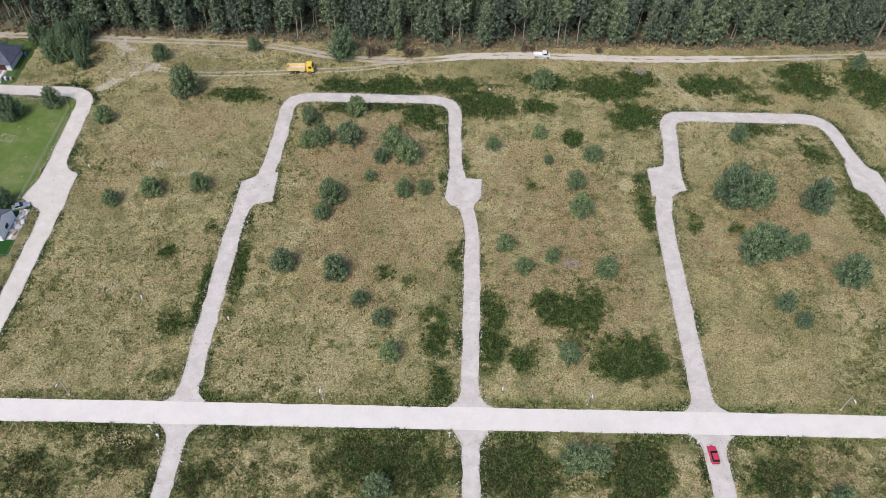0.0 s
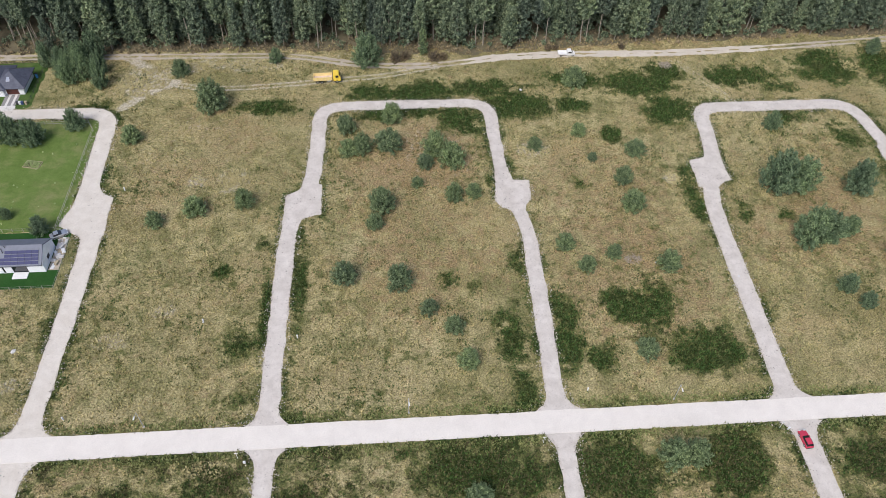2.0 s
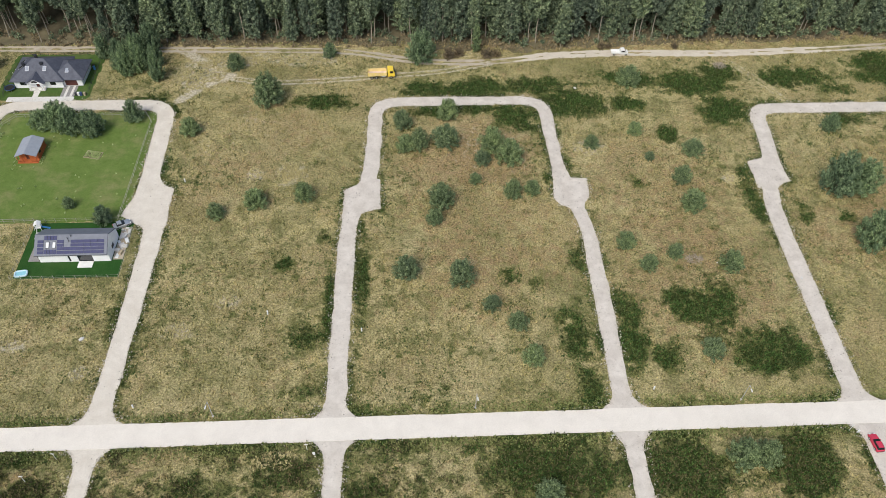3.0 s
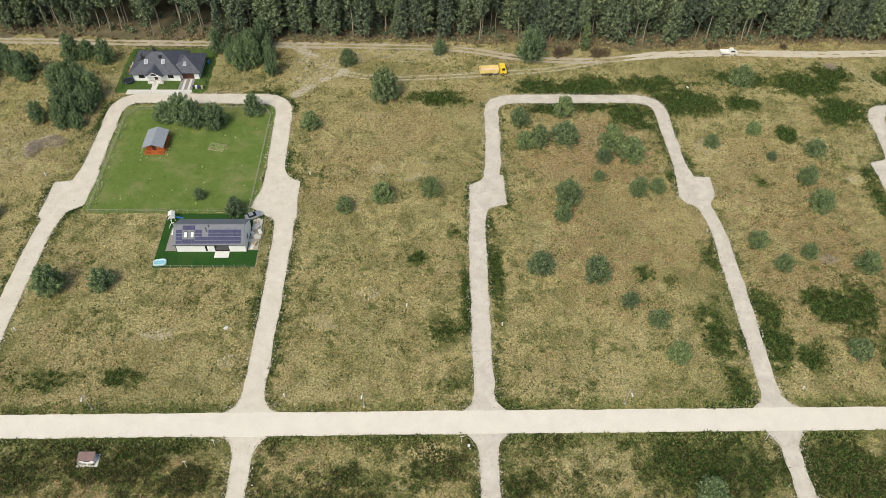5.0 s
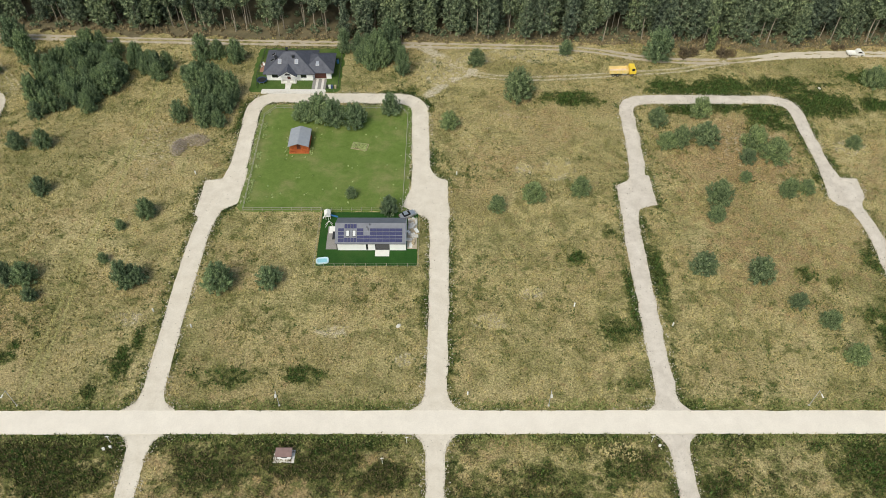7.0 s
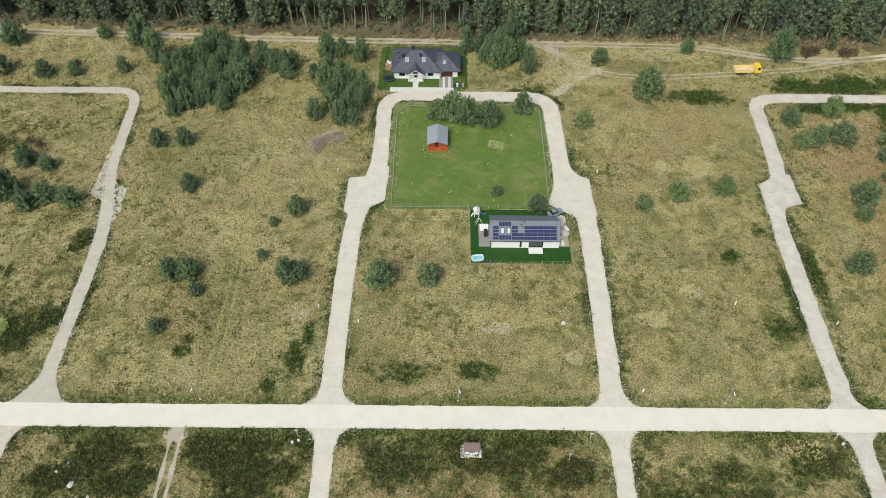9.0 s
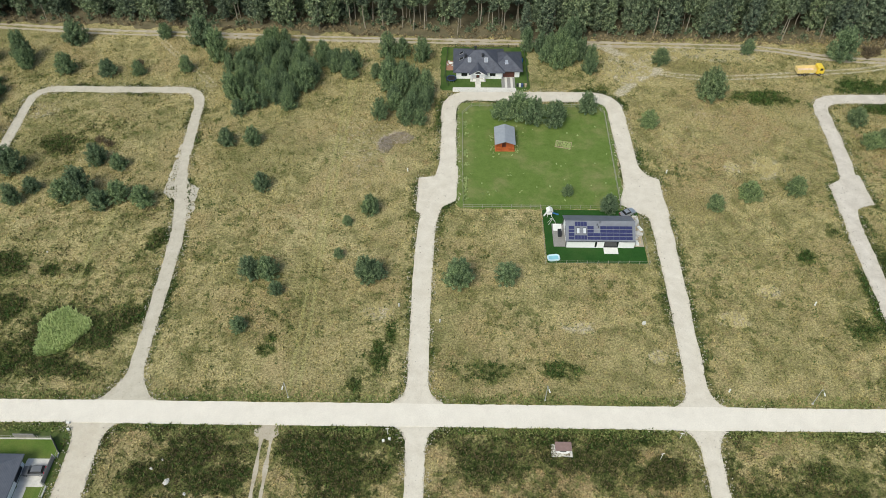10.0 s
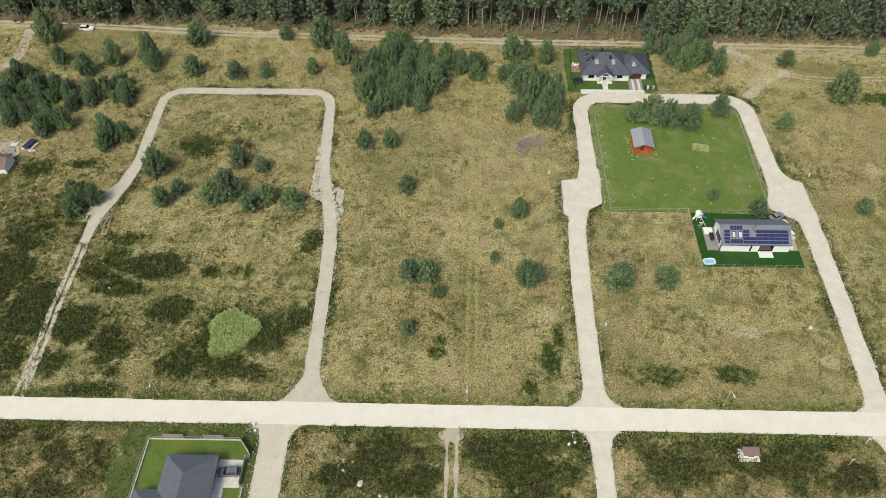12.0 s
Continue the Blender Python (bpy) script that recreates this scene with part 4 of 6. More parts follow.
# young trees, as places in plan with the crown's radius
PLOT_TREES = {
    "plot_a": [(-37.6, 171.5, 3.0), (-24.6, 175.1, 3.7), (-36.9, 161.7, 3.2), (-33.0, 162.3, 3.2), (-25.6, 163.8, 4.3), (-13.2, 161.0, 4.0), (-8.7, 156.4, 4.1), (-16.0, 155.7, 2.8), (-18.6, 148.2, 2.1), (-28.1, 139.8, 4.0), (-29.8, 133.8, 2.6), (-9.2, 142.4, 3.0), (-4.0, 143.7, 2.4), (-37.2, 116.8, 3.7), (-24.5, 114.6, 3.8), (-17.9, 106.4, 2.4), (-12.5, 101.0, 2.8), (-10.0, 91.9, 2.9)],
    "plot_west_a": [(-84.8, 137.3, 2.7), (-75.3, 140.9, 3.5), (-63.1, 142.8, 3.0), (-96.5, 169.6, 3.2), (-76.2, 183.2, 4.7), (-87.9, 200.1, 3.1)],
    "plot_east_a": [(31.1, 190.1, 4.4), (28.3, 167.4, 2.6), (14.9, 161.7, 2.6), (30.2, 156.1, 1.6), (42.7, 158.0, 3.5), (36.6, 146.8, 2.8), (37.0, 137.2, 3.7), (16.8, 124.4, 2.8), (20.9, 117.2, 2.5), (28.4, 120.9, 2.5), (41.0, 116.8, 3.2), (29.7, 92.5, 3.0)],
    "plot_b": [(85.3, 167.5, 2.8), (77.2, 142.3, 5.7), (84.0, 142.7, 5.5), (99.0, 140.8, 4.6), (78.3, 123.2, 5.1), (83.8, 124.4, 5.5), (90.9, 126.3, 2.7), (100.1, 116.1, 4.6), (82.0, 107.6, 2.6), (84.9, 102.9, 2.5)],
    "south": [(-10.9, 60.9, 3.4), (28.3, 67.2, 3.7), (33.0, 67.2, 3.3), (79.7, 60.6, 2.6)],
    "track_edge": [(-31.4, 203.4, 5.2), (-59.6, 205.9, 2.3), (132.2, 203.6, 2.9)],
    "bungalow_grove": [(-128.8, 206.5, 3.0), (-123.2, 200.8, 2.9), (-118.3, 204.8, 3.9), (-114.7, 208.8, 3.8), (-120.1, 197.4, 3.1), (-110.4, 194.9, 3.1), (-112.2, 202.2, 3.1), (-116.5, 199.5, 3.9), (-121.5, 204.5, 3.9), (-124.5, 205.5, 3.2), (-117.0, 207.0, 3.4)],
    "lawn": [(-137.6, 173.0, 4.0), (-133.2, 173.8, 4.5), (-129.0, 171.0, 3.7), (-123.0, 170.1, 3.8), (-113.3, 176.0, 3.0), (-122.0, 141.4, 1.8), (-112.1, 136.0, 2.9)],
    "plot_c": [(-172.5, 134.4, 2.7), (-169.7, 113.4, 3.0), (-150.1, 111.9, 3.8), (-138.8, 112.9, 3.5)],
    "grove_c": [(-172.1, 192.5, 4.9), (-166.4, 182.2, 5.4), (-162.3, 180.3, 4.7), (-172.6, 172.5, 3.3), (-165.3, 170.1, 3.2), (-161.3, 170.1, 2.6), (-170.7, 186.1, 4.3), (-172.2, 202.5, 4.0), (-167.8, 203.5, 3.3), (-161.6, 201.0, 3.6), (-168.3, 176.5, 3.3), (-163.8, 174.8, 3.5), (-166.8, 190.5, 3.7), (-163.8, 186.6, 3.7), (-159.8, 183.6, 3.4), (-160.2, 176.6, 3.1)],
    "grove_d": [(-216.6, 194.6, 5.1), (-210.2, 198.7, 5.5), (-203.1, 197.4, 5.4), (-197.6, 194.2, 4.5), (-214.9, 184.9, 4.9), (-208.2, 184.6, 5.2), (-201.3, 183.4, 5.2), (-195.8, 185.8, 4.3), (-216.2, 181.0, 3.5), (-210.4, 176.8, 3.7), (-213.3, 173.6, 3.0), (-207.5, 177.5, 2.4), (-200.8, 178.8, 4.4), (-208.0, 207.2, 4.9), (-200.4, 203.0, 4.6), (-189.3, 197.2, 4.5), (-184.2, 194.8, 5.3), (-192.4, 201.7, 3.3), (-224.7, 200.2, 4.1), (-205.4, 190.6, 4.6), (-212.3, 190.2, 4.4), (-198.6, 189.4, 4.4), (-204.6, 180.4, 3.6), (-194.2, 190.4, 3.6), (-211.5, 203.6, 3.7)],
    "plot_l": [(-201.5, 142.8, 2.7), (-172.3, 135.4, 2.2), (-177.9, 130.3, 1.6), (-178.9, 119.4, 1.4), (-199.0, 113.2, 3.0), (-195.0, 113.4, 3.3), (-192.3, 108.2, 1.9), (-171.8, 112.4, 3.4), (-199.0, 98.0, 2.1), (-214.2, 160.4, 3.0), (-207.1, 160.8, 3.1)],
    "north_l": [(-270.3, 193.5, 3.6), (-257.1, 192.3, 3.3), (-247.7, 192.4, 2.3), (-233.5, 194.3, 2.6), (-272.4, 209.2, 4.2), (-244.7, 212.6, 2.6), (-231.8, 208.8, 4.9)],
    "plot_d": [(-269.2, 148.7, 3.9), (-247.7, 152.4, 3.2), (-241.3, 150.3, 2.7), (-264.7, 136.9, 2.8), (-261.4, 141.4, 2.5), (-251.7, 138.3, 3.4), (-248.1, 140.3, 4.0), (-241.7, 135.8, 3.3), (-237.8, 138.7, 3.6), (-230.9, 136.8, 3.5)],
    "grove_n": [(-285.8, 136.3, 5.5), (-285.8, 161.6, 5.9), (-304.5, 166.7, 5.5), (-290.7, 184.3, 5.2), (-296.4, 180.6, 4.9), (-287.9, 179.8, 4.4), (-303.4, 192.8, 3.9), (-296.5, 198.4, 3.6), (-284.8, 198.6, 4.3), (-313.7, 198.6, 3.2), (-314.2, 181.1, 5.4), (-307.8, 181.6, 5.0), (-320.9, 180.9, 5.5), (-311.0, 172.4, 4.9), (-301.6, 178.2, 4.5), (-323.4, 190.5, 4.4), (-283.2, 195.2, 3.4), (-317.8, 170.9, 4.9)],
    "track_d": [(-321.4, 211.1, 4.7)],
}
PINY = {"plot_b", "grove_c", "grove_d", "north_l", "plot_d", "grove_n", "track_d", "bungalow_grove", "lawn", "plot_c", "plot_l", "track_edge"}
UNIT_CROWN = (96, 62, 1.0, 0.12, 1.5, 0.036, 0.62, 0.9, 0.15, 0.5)
PINE_CROWN = (84, 72, 1.0, 0.10, 1.72, 0.036, 0.62, 1.0, 0.15, 0.52)


def clump(rng, x, y, r):
    """A wide grove crown as the few slimmer trees that make it up."""
    if r < 4.4:
        return [(x, y, r * 0.86)]
    a = rng.uniform(0, 6.28)
    return [(x, y, 0.52 * r)] + [(x + 0.64 * r * math.cos(a + 2.1 * i), y + 0.64 * r * math.sin(a + 2.1 * i), r * rng.uniform(0.4, 0.54)) for i in range(3)]


def build_trees():
    willow = tree_kind("young_tree", "young grey-green round tree standing in dry grass", "tree", 5, WILLOW, BARK, UNIT_CROWN, (1.25, 0.05, 5, 0.6, 0.2))
    pine = tree_kind("young_pine", "young dark green bushy pine standing in dry grass", "tree", 5, PINE, BARK, PINE_CROWN, (1.25, 0.05, 5, 0.6, 0.2))
    rng = random.Random(11)
    for plot, spots in PLOT_TREES.items():
        piny = plot in PINY
        grove = plot.startswith("grove") or plot == "bungalow_grove"
        for x, y, r in ([q for p in spots for q in clump(rng, *p)] if grove else spots):
            tall = rng.uniform(0.9, 1.12) * (1.15 if plot == "bungalow_grove" else 1.0 if grove else 1.0)
            plant(pine if piny else willow, rng, x, y, r * (0.98 if grove else 0.95), tall * (rng.uniform(1.25, 1.75) if grove else rng.uniform(1.0, 1.38)),
                  "dark green bushy pine in a dense grove" if grove else "", "grove trees" if grove else "meadow trees")
    return willow + pine


def build_forest():
    """The first rows as trees of their own, the rest as one mass behind them."""
    tall_pine = tree_kind("forest_pine", "tall forest pine with a bare pale trunk", "tree", 4, FOREST, PALE_BARK, (60, 34, 2.9, 8.5, 20.0, 0.24, 0.8, 0.9, 0.2, 0.5), (18.5, 0.19, 5, 1.8, 0.4))
    leafy = tree_kind("forest_tree", "tall leafy tree at the forest edge", "tree", 6, FOREST, PALE_BARK, (84, 34, 2.9, 2.2, 18.0, 0.23, 0.6, 0.8, 0.2, 0.5), (16.0, 0.17, 5, 1.8, 0.15))
    rng = random.Random(4)
    x = -400.0
    while x < 215:
        bare = -173 < x < -132
        thin = math.sin(x * 0.13) + math.sin(x * 0.31 + 1) > 0.9
        for row in (0, 1, 2):
            if row == 0 and (bare or thin) and rng.random() < 0.55:
                continue
            kinds = tall_pine if rng.random() < (0.9 if bare else 0.6 if thin else 0.25) else leafy
            s = rng.uniform(0.72, 1.18)
            plant(kinds, rng, x + rng.uniform(-2.1, 2.1), forest_edge(x) + row * 3.6 + rng.uniform(-1.6, 2.6), s, rng.uniform(0.9, 1.25), group="forest edge trees")
        x += 4.9
    gen = np.random.default_rng(8)
    vs, fs, ts, base = [], [], [], 0
    for x in np.arange(-420, 240, 4.6):
        for row in range(3, 8):
            v, f, tone = crown(int(gen.integers(1e6)), 26, 12, gen.uniform(2.4, 3.4), gen.uniform(2.0, 6.0) + (4.0 if -173 < x < -132 and row < 5 else 0.0) - (1.5 if row > 4 else 0.0), gen.uniform(16, 21), 0.55, 0.7, 0.8, 0.24, 0.55)
            v = v + np.array((x + gen.uniform(-2, 2), forest_edge(x) + row * 4.6 + gen.uniform(-2, 2), 0))
            vs.append(v), fs.append(f + base), ts.append(tone)
            base += len(v)
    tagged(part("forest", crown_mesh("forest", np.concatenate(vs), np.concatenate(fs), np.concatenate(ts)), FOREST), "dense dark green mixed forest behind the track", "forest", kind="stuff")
    for name, label, material, count, step in (("undergrowth", "low bushes along the forest edge", FOREST, 0.9, 0.8), ("brown_undergrowth", "brown dry undergrowth along the forest edge", BROWN_BUSH, 0.9, 0.35)):
        vs, fs, ts, base = [], [], [], 0
        gen = np.random.default_rng(len(name))
        for x in np.arange(-400, 220, step):
            if gen.random() < (0.7 if -173 < x < -132 else 1.0) * count:
                h = gen.uniform(0.6, 2.9) if material is FOREST else gen.uniform(0.3, 0.9)
                v, f, tone = crown(int(gen.integers(1e6)), 16, 9, h * 0.65, 0.1, h, 0.17, 0.8)
                vs.append(v + np.array((x, forest_edge(x) + (gen.uniform(-0.5, 14.0) if material is FOREST else gen.uniform(-3.2, 6.0)), 0)))
                fs.append(f + base), ts.append(tone)
                base += len(v)
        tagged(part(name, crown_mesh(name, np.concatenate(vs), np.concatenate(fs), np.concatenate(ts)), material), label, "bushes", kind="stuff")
    return tall_pine + leafy


def park(masters):
    """Master trees join the far end of the wood, out of sight."""
    for i, m in enumerate(masters):
        r = 3.0 if m.name.startswith("young") else 1.0
        m.matrix_basis = Matrix.Translation((235 + 6 * (i % 7), 236 + 7 * (i // 7), 0)) @ Matrix.Diagonal((r, r, r, 1))


def blades(rng, x, y, height, width, per):
    """Tufts of narrow upright triangles, splayed from their foot."""
    n = len(x)
    foot = np.repeat(np.stack((x, y, np.zeros(n)), 1), per, 0)
    m = n * per
    h, w = np.repeat(height, per) * rng.uniform(0.7, 1.2, m), np.repeat(width, per) * rng.uniform(0.7, 1.2, m)
    a, lean = rng.uniform(0, 2 * np.pi, m), rng.uniform(0.2, 0.9, m)
    side = np.stack((-np.sin(a), np.cos(a), np.zeros(m)), 1)
    out = np.stack((np.cos(a), np.sin(a), np.zeros(m)), 1)
    foot = foot + out * (0.15 * w)[:, None]
    tip = foot + out * (h * lean)[:, None] + np.array((0, 0, 1.0)) * (h * (1.1 - 0.5 * lean))[:, None]
    v = np.stack((foot - side * w[:, None] * 0.5, foot + side * w[:, None] * 0.5, tip), 1).reshape(-1, 3)
    return v, np.arange(3 * m).reshape(m, 3)


def corner_verge(x, y):
    """The lush strip round the corner plot, between its fence and the roads."""
    return (x > -256) & (x < -226.5) & (y < 74) & ((y > 70.8) | (x < -250.2))


def build_grass():
    rng = np.random.default_rng(21)
    n = 330000
    x, y = rng.uniform(-350, 160, n), rng.uniform(46, 214, n)
    keep = road_clear(x, y) > 0.3 * rng.random(n) - 0.25
    x, y = x[keep], y[keep]
    clump = 0.5 + 0.5 * wobble(x, y, 2.2) + 0.4 * wobble(x, y, 9.0)
    keep = rng.random(len(x)) < np.clip(clump + 0.25, 0.1, 1)
    x, y = x[keep], y[keep]
    keep = (meadow_plan(x, y)[:, 2] < 0.35 + 0.25 * rng.random(len(x))) & ~corner_verge(x, y)
    x, y = x[keep], y[keep]
    h = rng.uniform(0.24, 0.58, len(x))
    v, f = blades(rng, x, y, h, h * 0.42, 3)
    me = mesh_of("dry_grass", v, f)
    keep_colour(me, "plan", np.repeat(meadow_plan(x, y), 9, 0))
    tagged(part("dry_grass", me, GRASS), "tufts of dry straw-coloured meadow grass", "grass", kind="stuff")
    # green weeds where the plan is lush, in ragged clumps
    k = 760000
    x, y = rng.uniform(-350, 160, k), rng.uniform(46, 206, k)
    rag = wobble(x, y, 2.3) * 0.38 + wobble(x, y, 0.9) * 0.5 + rng.normal(0, 0.1, k)
    lush = meadow_plan(x, y)[:, 0]
    keep = (lush + rag > 0.53 - 0.07 * (x > -48)) & (rng.random(k) < 0.25 + 0.9 * lush) & (road_clear(x, y) > 0.35) & ~corner_verge(x, y)
    x, y, lush = x[keep], y[keep], lush[keep]
    h = rng.uniform(0.22, 0.5, len(x)) * (0.65 + 0.85 * np.clip(lush, 0, 1))
    warm = meadow_plan(x, y)[:, 1]
    low = (y < 73.5) & (rng.random(len(x)) < np.where(x > -30, 0.3, 0.55) + 0.8 * warm) | (x < -222) & (rng.random(len(x)) < 0.6)
    v, f = blades(rng, x[low], y[low], h[low], h[low] * 0.5, 3)
    tagged(part("rank_weeds", mesh_of("rank_weeds", v, f), RANK), "rank brownish weeds in the wilder plots", "weeds", kind="stuff")
    x, y, h = x[~low], y[~low], h[~low]
    v, f = blades(rng, x, y, h, h * 0.55, 3)
    tagged(part("green_weeds", mesh_of("green_weeds", v, f), WEED), "dense dark green weeds and low broom in drifts", "weeds", kind="stuff")
    # loose stones and clods on the side roads, most along their edges
    k = 60000
    sx, sy = rng.uniform(-300, 140, k), rng.uniform(54, 192, k)
    d = np.full(k, 9.0)
    for lines, bays, half, _ in LOOPS.values():
        for line in lines:
            d = np.minimum(d, np.abs(seg_dist(sx, sy, line) + half * 0.25) - half * 0.35)
        for bay in bays:
            d = np.minimum(d, poly_dist(sx, sy, bay))
    good = (d < 0.25) & (main_field(sx, sy) > 0.2) & (wobble(sx, sy, 3.0) + wobble(sx, sy, 11.0) > -0.25) & ((sx > -70) | (rng.random(k) < 0.3))
    sx, sy = sx[good], sy[good]
    v, f = leaves(rng, np.stack((sx, sy, np.full(len(sx), 0.14)), 1), np.tile((0.0, 0.0, 0.2), (len(sx), 1)), 0.12, 1.0, 1.1)
    tagged(part("loose_stones", mesh_of("loose_stones", v, f), CLOD), "loose stones and dark clods on the gravel roads", "stones", kind="stuff")
    # thin scatter of pale chips past the edges of the side roads
    k = 620000
    sx, sy = rng.uniform(-300, 140, k), rng.uniform(54, 192, k)
    d = np.full(k, 9.0)
    for field in FIELDS.values():
        d = np.minimum(d, field(sx, sy))
    good = (d > -0.3) & (d < 1.5 * rng.random(k) ** 2.2) & (main_field(sx, sy) > 0.2) & (wobble(sx, sy, 2.3) > -0.5)
    sx, sy = sx[good], sy[good]
    v, f = leaves(rng, np.stack((sx, sy, np.full(len(sx), 0.12)), 1), np.tile((0.0, 0.0, 1.0), (len(sx), 1)), 0.14, 0.3, 1.1, 1.0, 1.0)
    tagged(part("gravel_chips", mesh_of("gravel_chips", v, f), CHIP), "pale gravel chips strewn along the road edges", "gravel", kind="stuff")
    # fresh green verges along the main road
    k = 52000
    sx, sy = rng.uniform(-350, 160, k), rng.uniform(70.5, 83.5, k)
    d, all_d = main_field(sx, sy), road_clear(sx, sy)
    good = (all_d > 0.1) & (d < 1.4 + 1.6 * rng.random(k) * (1 + wobble(sx, sy, 5.0))) & (wobble(sx, sy, 2.4) > -0.7)
    h = rng.uniform(0.2, 0.5, good.sum())
    v, f = blades(rng, sx[good], sy[good], h, h * 0.8, 4)
    tagged(part("verge_grass", mesh_of("verge_grass", v, f), VERGE), "fresh green grass along the road verges", "grass", kind="stuff")
    # lush young grass round the corner plot and along the western verges
    k = 60000
    sx, sy = rng.uniform(-350, -95, k), rng.uniform(48, 83.5, k)
    d = main_field(sx, sy)
    corner = corner_verge(sx, sy)
    good = (road_clear(sx, sy) > 0.1) & ((d < 1.1 + 1.1 * wobble(sx, sy, 6.0)) | corner) & (wobble(sx, sy, 1.9) > -0.45)
    h = rng.uniform(0.15, 0.4, good.sum())
    v, f = blades(rng, sx[good], sy[good], h, h * 0.8, 4)
    tagged(part("young_grass", mesh_of("young_grass", v, f), FRESH), "lush young green grass along the road verge", "grass", kind="stuff")
    px, py = [], []
    for cx, cy, a, b in PALE_PATCHES:
        k = int(8 * math.pi * a * b)
        r, t = np.sqrt(rng.random(k)) * 1.1, rng.uniform(0, 2 * np.pi, k)
        sx, sy = cx + a * r * np.cos(t), cy + b * r * np.sin(t)
        good = (wobble(sx, sy, 1.8) > -0.9 + 1.0 * r * r) & (road_clear(sx, sy) > 0.2)
        px.append(sx[good]), py.append(sy[good])
    x, y = np.concatenate(px), np.concatenate(py)
    h = rng.uniform(0.3, 0.6, len(x))
    v, f = blades(rng, x, y, h, h * 0.6, 4)
    tagged(part("pale_grass", mesh_of("pale_grass", v, f), PALE_STRAW), "pale straw-yellow grass in loose patches", "grass", kind="stuff")
    k = 2400
    r, t = np.sqrt(rng.random(k)), rng.uniform(0, 2 * np.pi, k)
    wave = 1 + 0.12 * np.sin(3 * t + 1) + 0.08 * np.sin(5 * t)
    x, y = -238.3 + 5.2 * r * wave * np.cos(t) + 0.2 * r * np.sin(t), 96.6 + 6.0 * r * wave * np.sin(t)
    v, f = blades(rng, x, y, rng.uniform(0.7, 1.1, k), np.full(k, 0.6), 5)
    tagged(part("reed_patch", mesh_of("reed_patch", v, f), LIGHT_WEED), "light green patch of dense reeds among dark weeds", "reeds", kind="stuff")


def build_shrubs():
    """Dry brown shrubs along the track and a slender light tree before the wood."""
    shrub = tree_kind("brown_shrub", "dry brown leafless-looking shrub at the forest edge", "shrub", 2, BROWN_LEAF, BARK, (40, 30, 1.0, 0.05, 1.2, 0.05, 0.7), (0.9, 0.04, 4, 0.5, 0.2))
    slim = tree_kind("slender_tree", "slender light green tree before the dark forest", "tree", 1, WILLOW, PALE_BARK, (80, 40, 1.7, 0.6, 10.0, 0.13, 0.6, 0.7, 0.2, 0.6), (9.5, 0.12, 5, 1.0, 0.12))
    rng = random.Random(31)
    for x, y, r in ((-22.5, 204.9, 2.8), (-19.4, 205.9, 2.3), (-10.5, 205.0, 2.5), (-7.6, 205.4, 2.0), (26.6, 209.0, 1.6), (29.0, 209.4, 1.3), (50.5, 209.0, 1.5), (-249.0, 197.6, 1.4), (-247.0, 159.5, 1.6), (-250.0, 161.0, 1.5), (-251.5, 158.6, 1.2)):
        plant(shrub, rng, x, y, r, 1.0, group="brown shrubs")
    plant(slim, rng, -13.8, 207.8, 1.0, 1.0)
    return shrub + slim


def build_garden_plants():
    """Low garden plants along the lawn's fence and round the shed."""
    rng = np.random.default_rng(77)
    n = 420
    k = rng.random(n)
    x = np.where(k < 0.55, -148.2 + rng.normal(0, 0.3, n), np.where(k < 0.8, -137.5 + np.sign(rng.random(n) - 0.5) * rng.uniform(2.9, 4.0, n), rng.uniform(-148, -109, n)))
    y = np.where(k < 0.55, rng.uniform(138, 175, n), np.where(k < 0.8, rng.uniform(157, 165, n), rng.uniform(138, 170, n)))
    keep = wobble(x, y, 1.7) > 0.0
    h = rng.uniform(0.2, 0.5, keep.sum())
    v, f = blades(rng, x[keep], y[keep], h, h * 0.9, 6)
    tagged(part("garden_plants", mesh_of("garden_plants", v, f), LIGHT_WEED), "pale green garden plants along the fence and shed", "plants", kind="stuff")


build_garden_plants()
masters = build_shrubs() + build_trees() + build_forest()
park(masters)
build_grass()


# ---- yards, houses and what stands round them ----
def slab(name, x0, y0, x1, y1, z, material, label, round_=0.5, rag=0.0):
    return sheet(name, lambda x, y: rect_dist(x, y, x0, y0, x1, y1, round_) + rag * wobble(x, y, 1.2), (x0 - 1, y0 - 1, x1 + 1, y1 + 1), 0.4, z, material, label, z + 0.02)


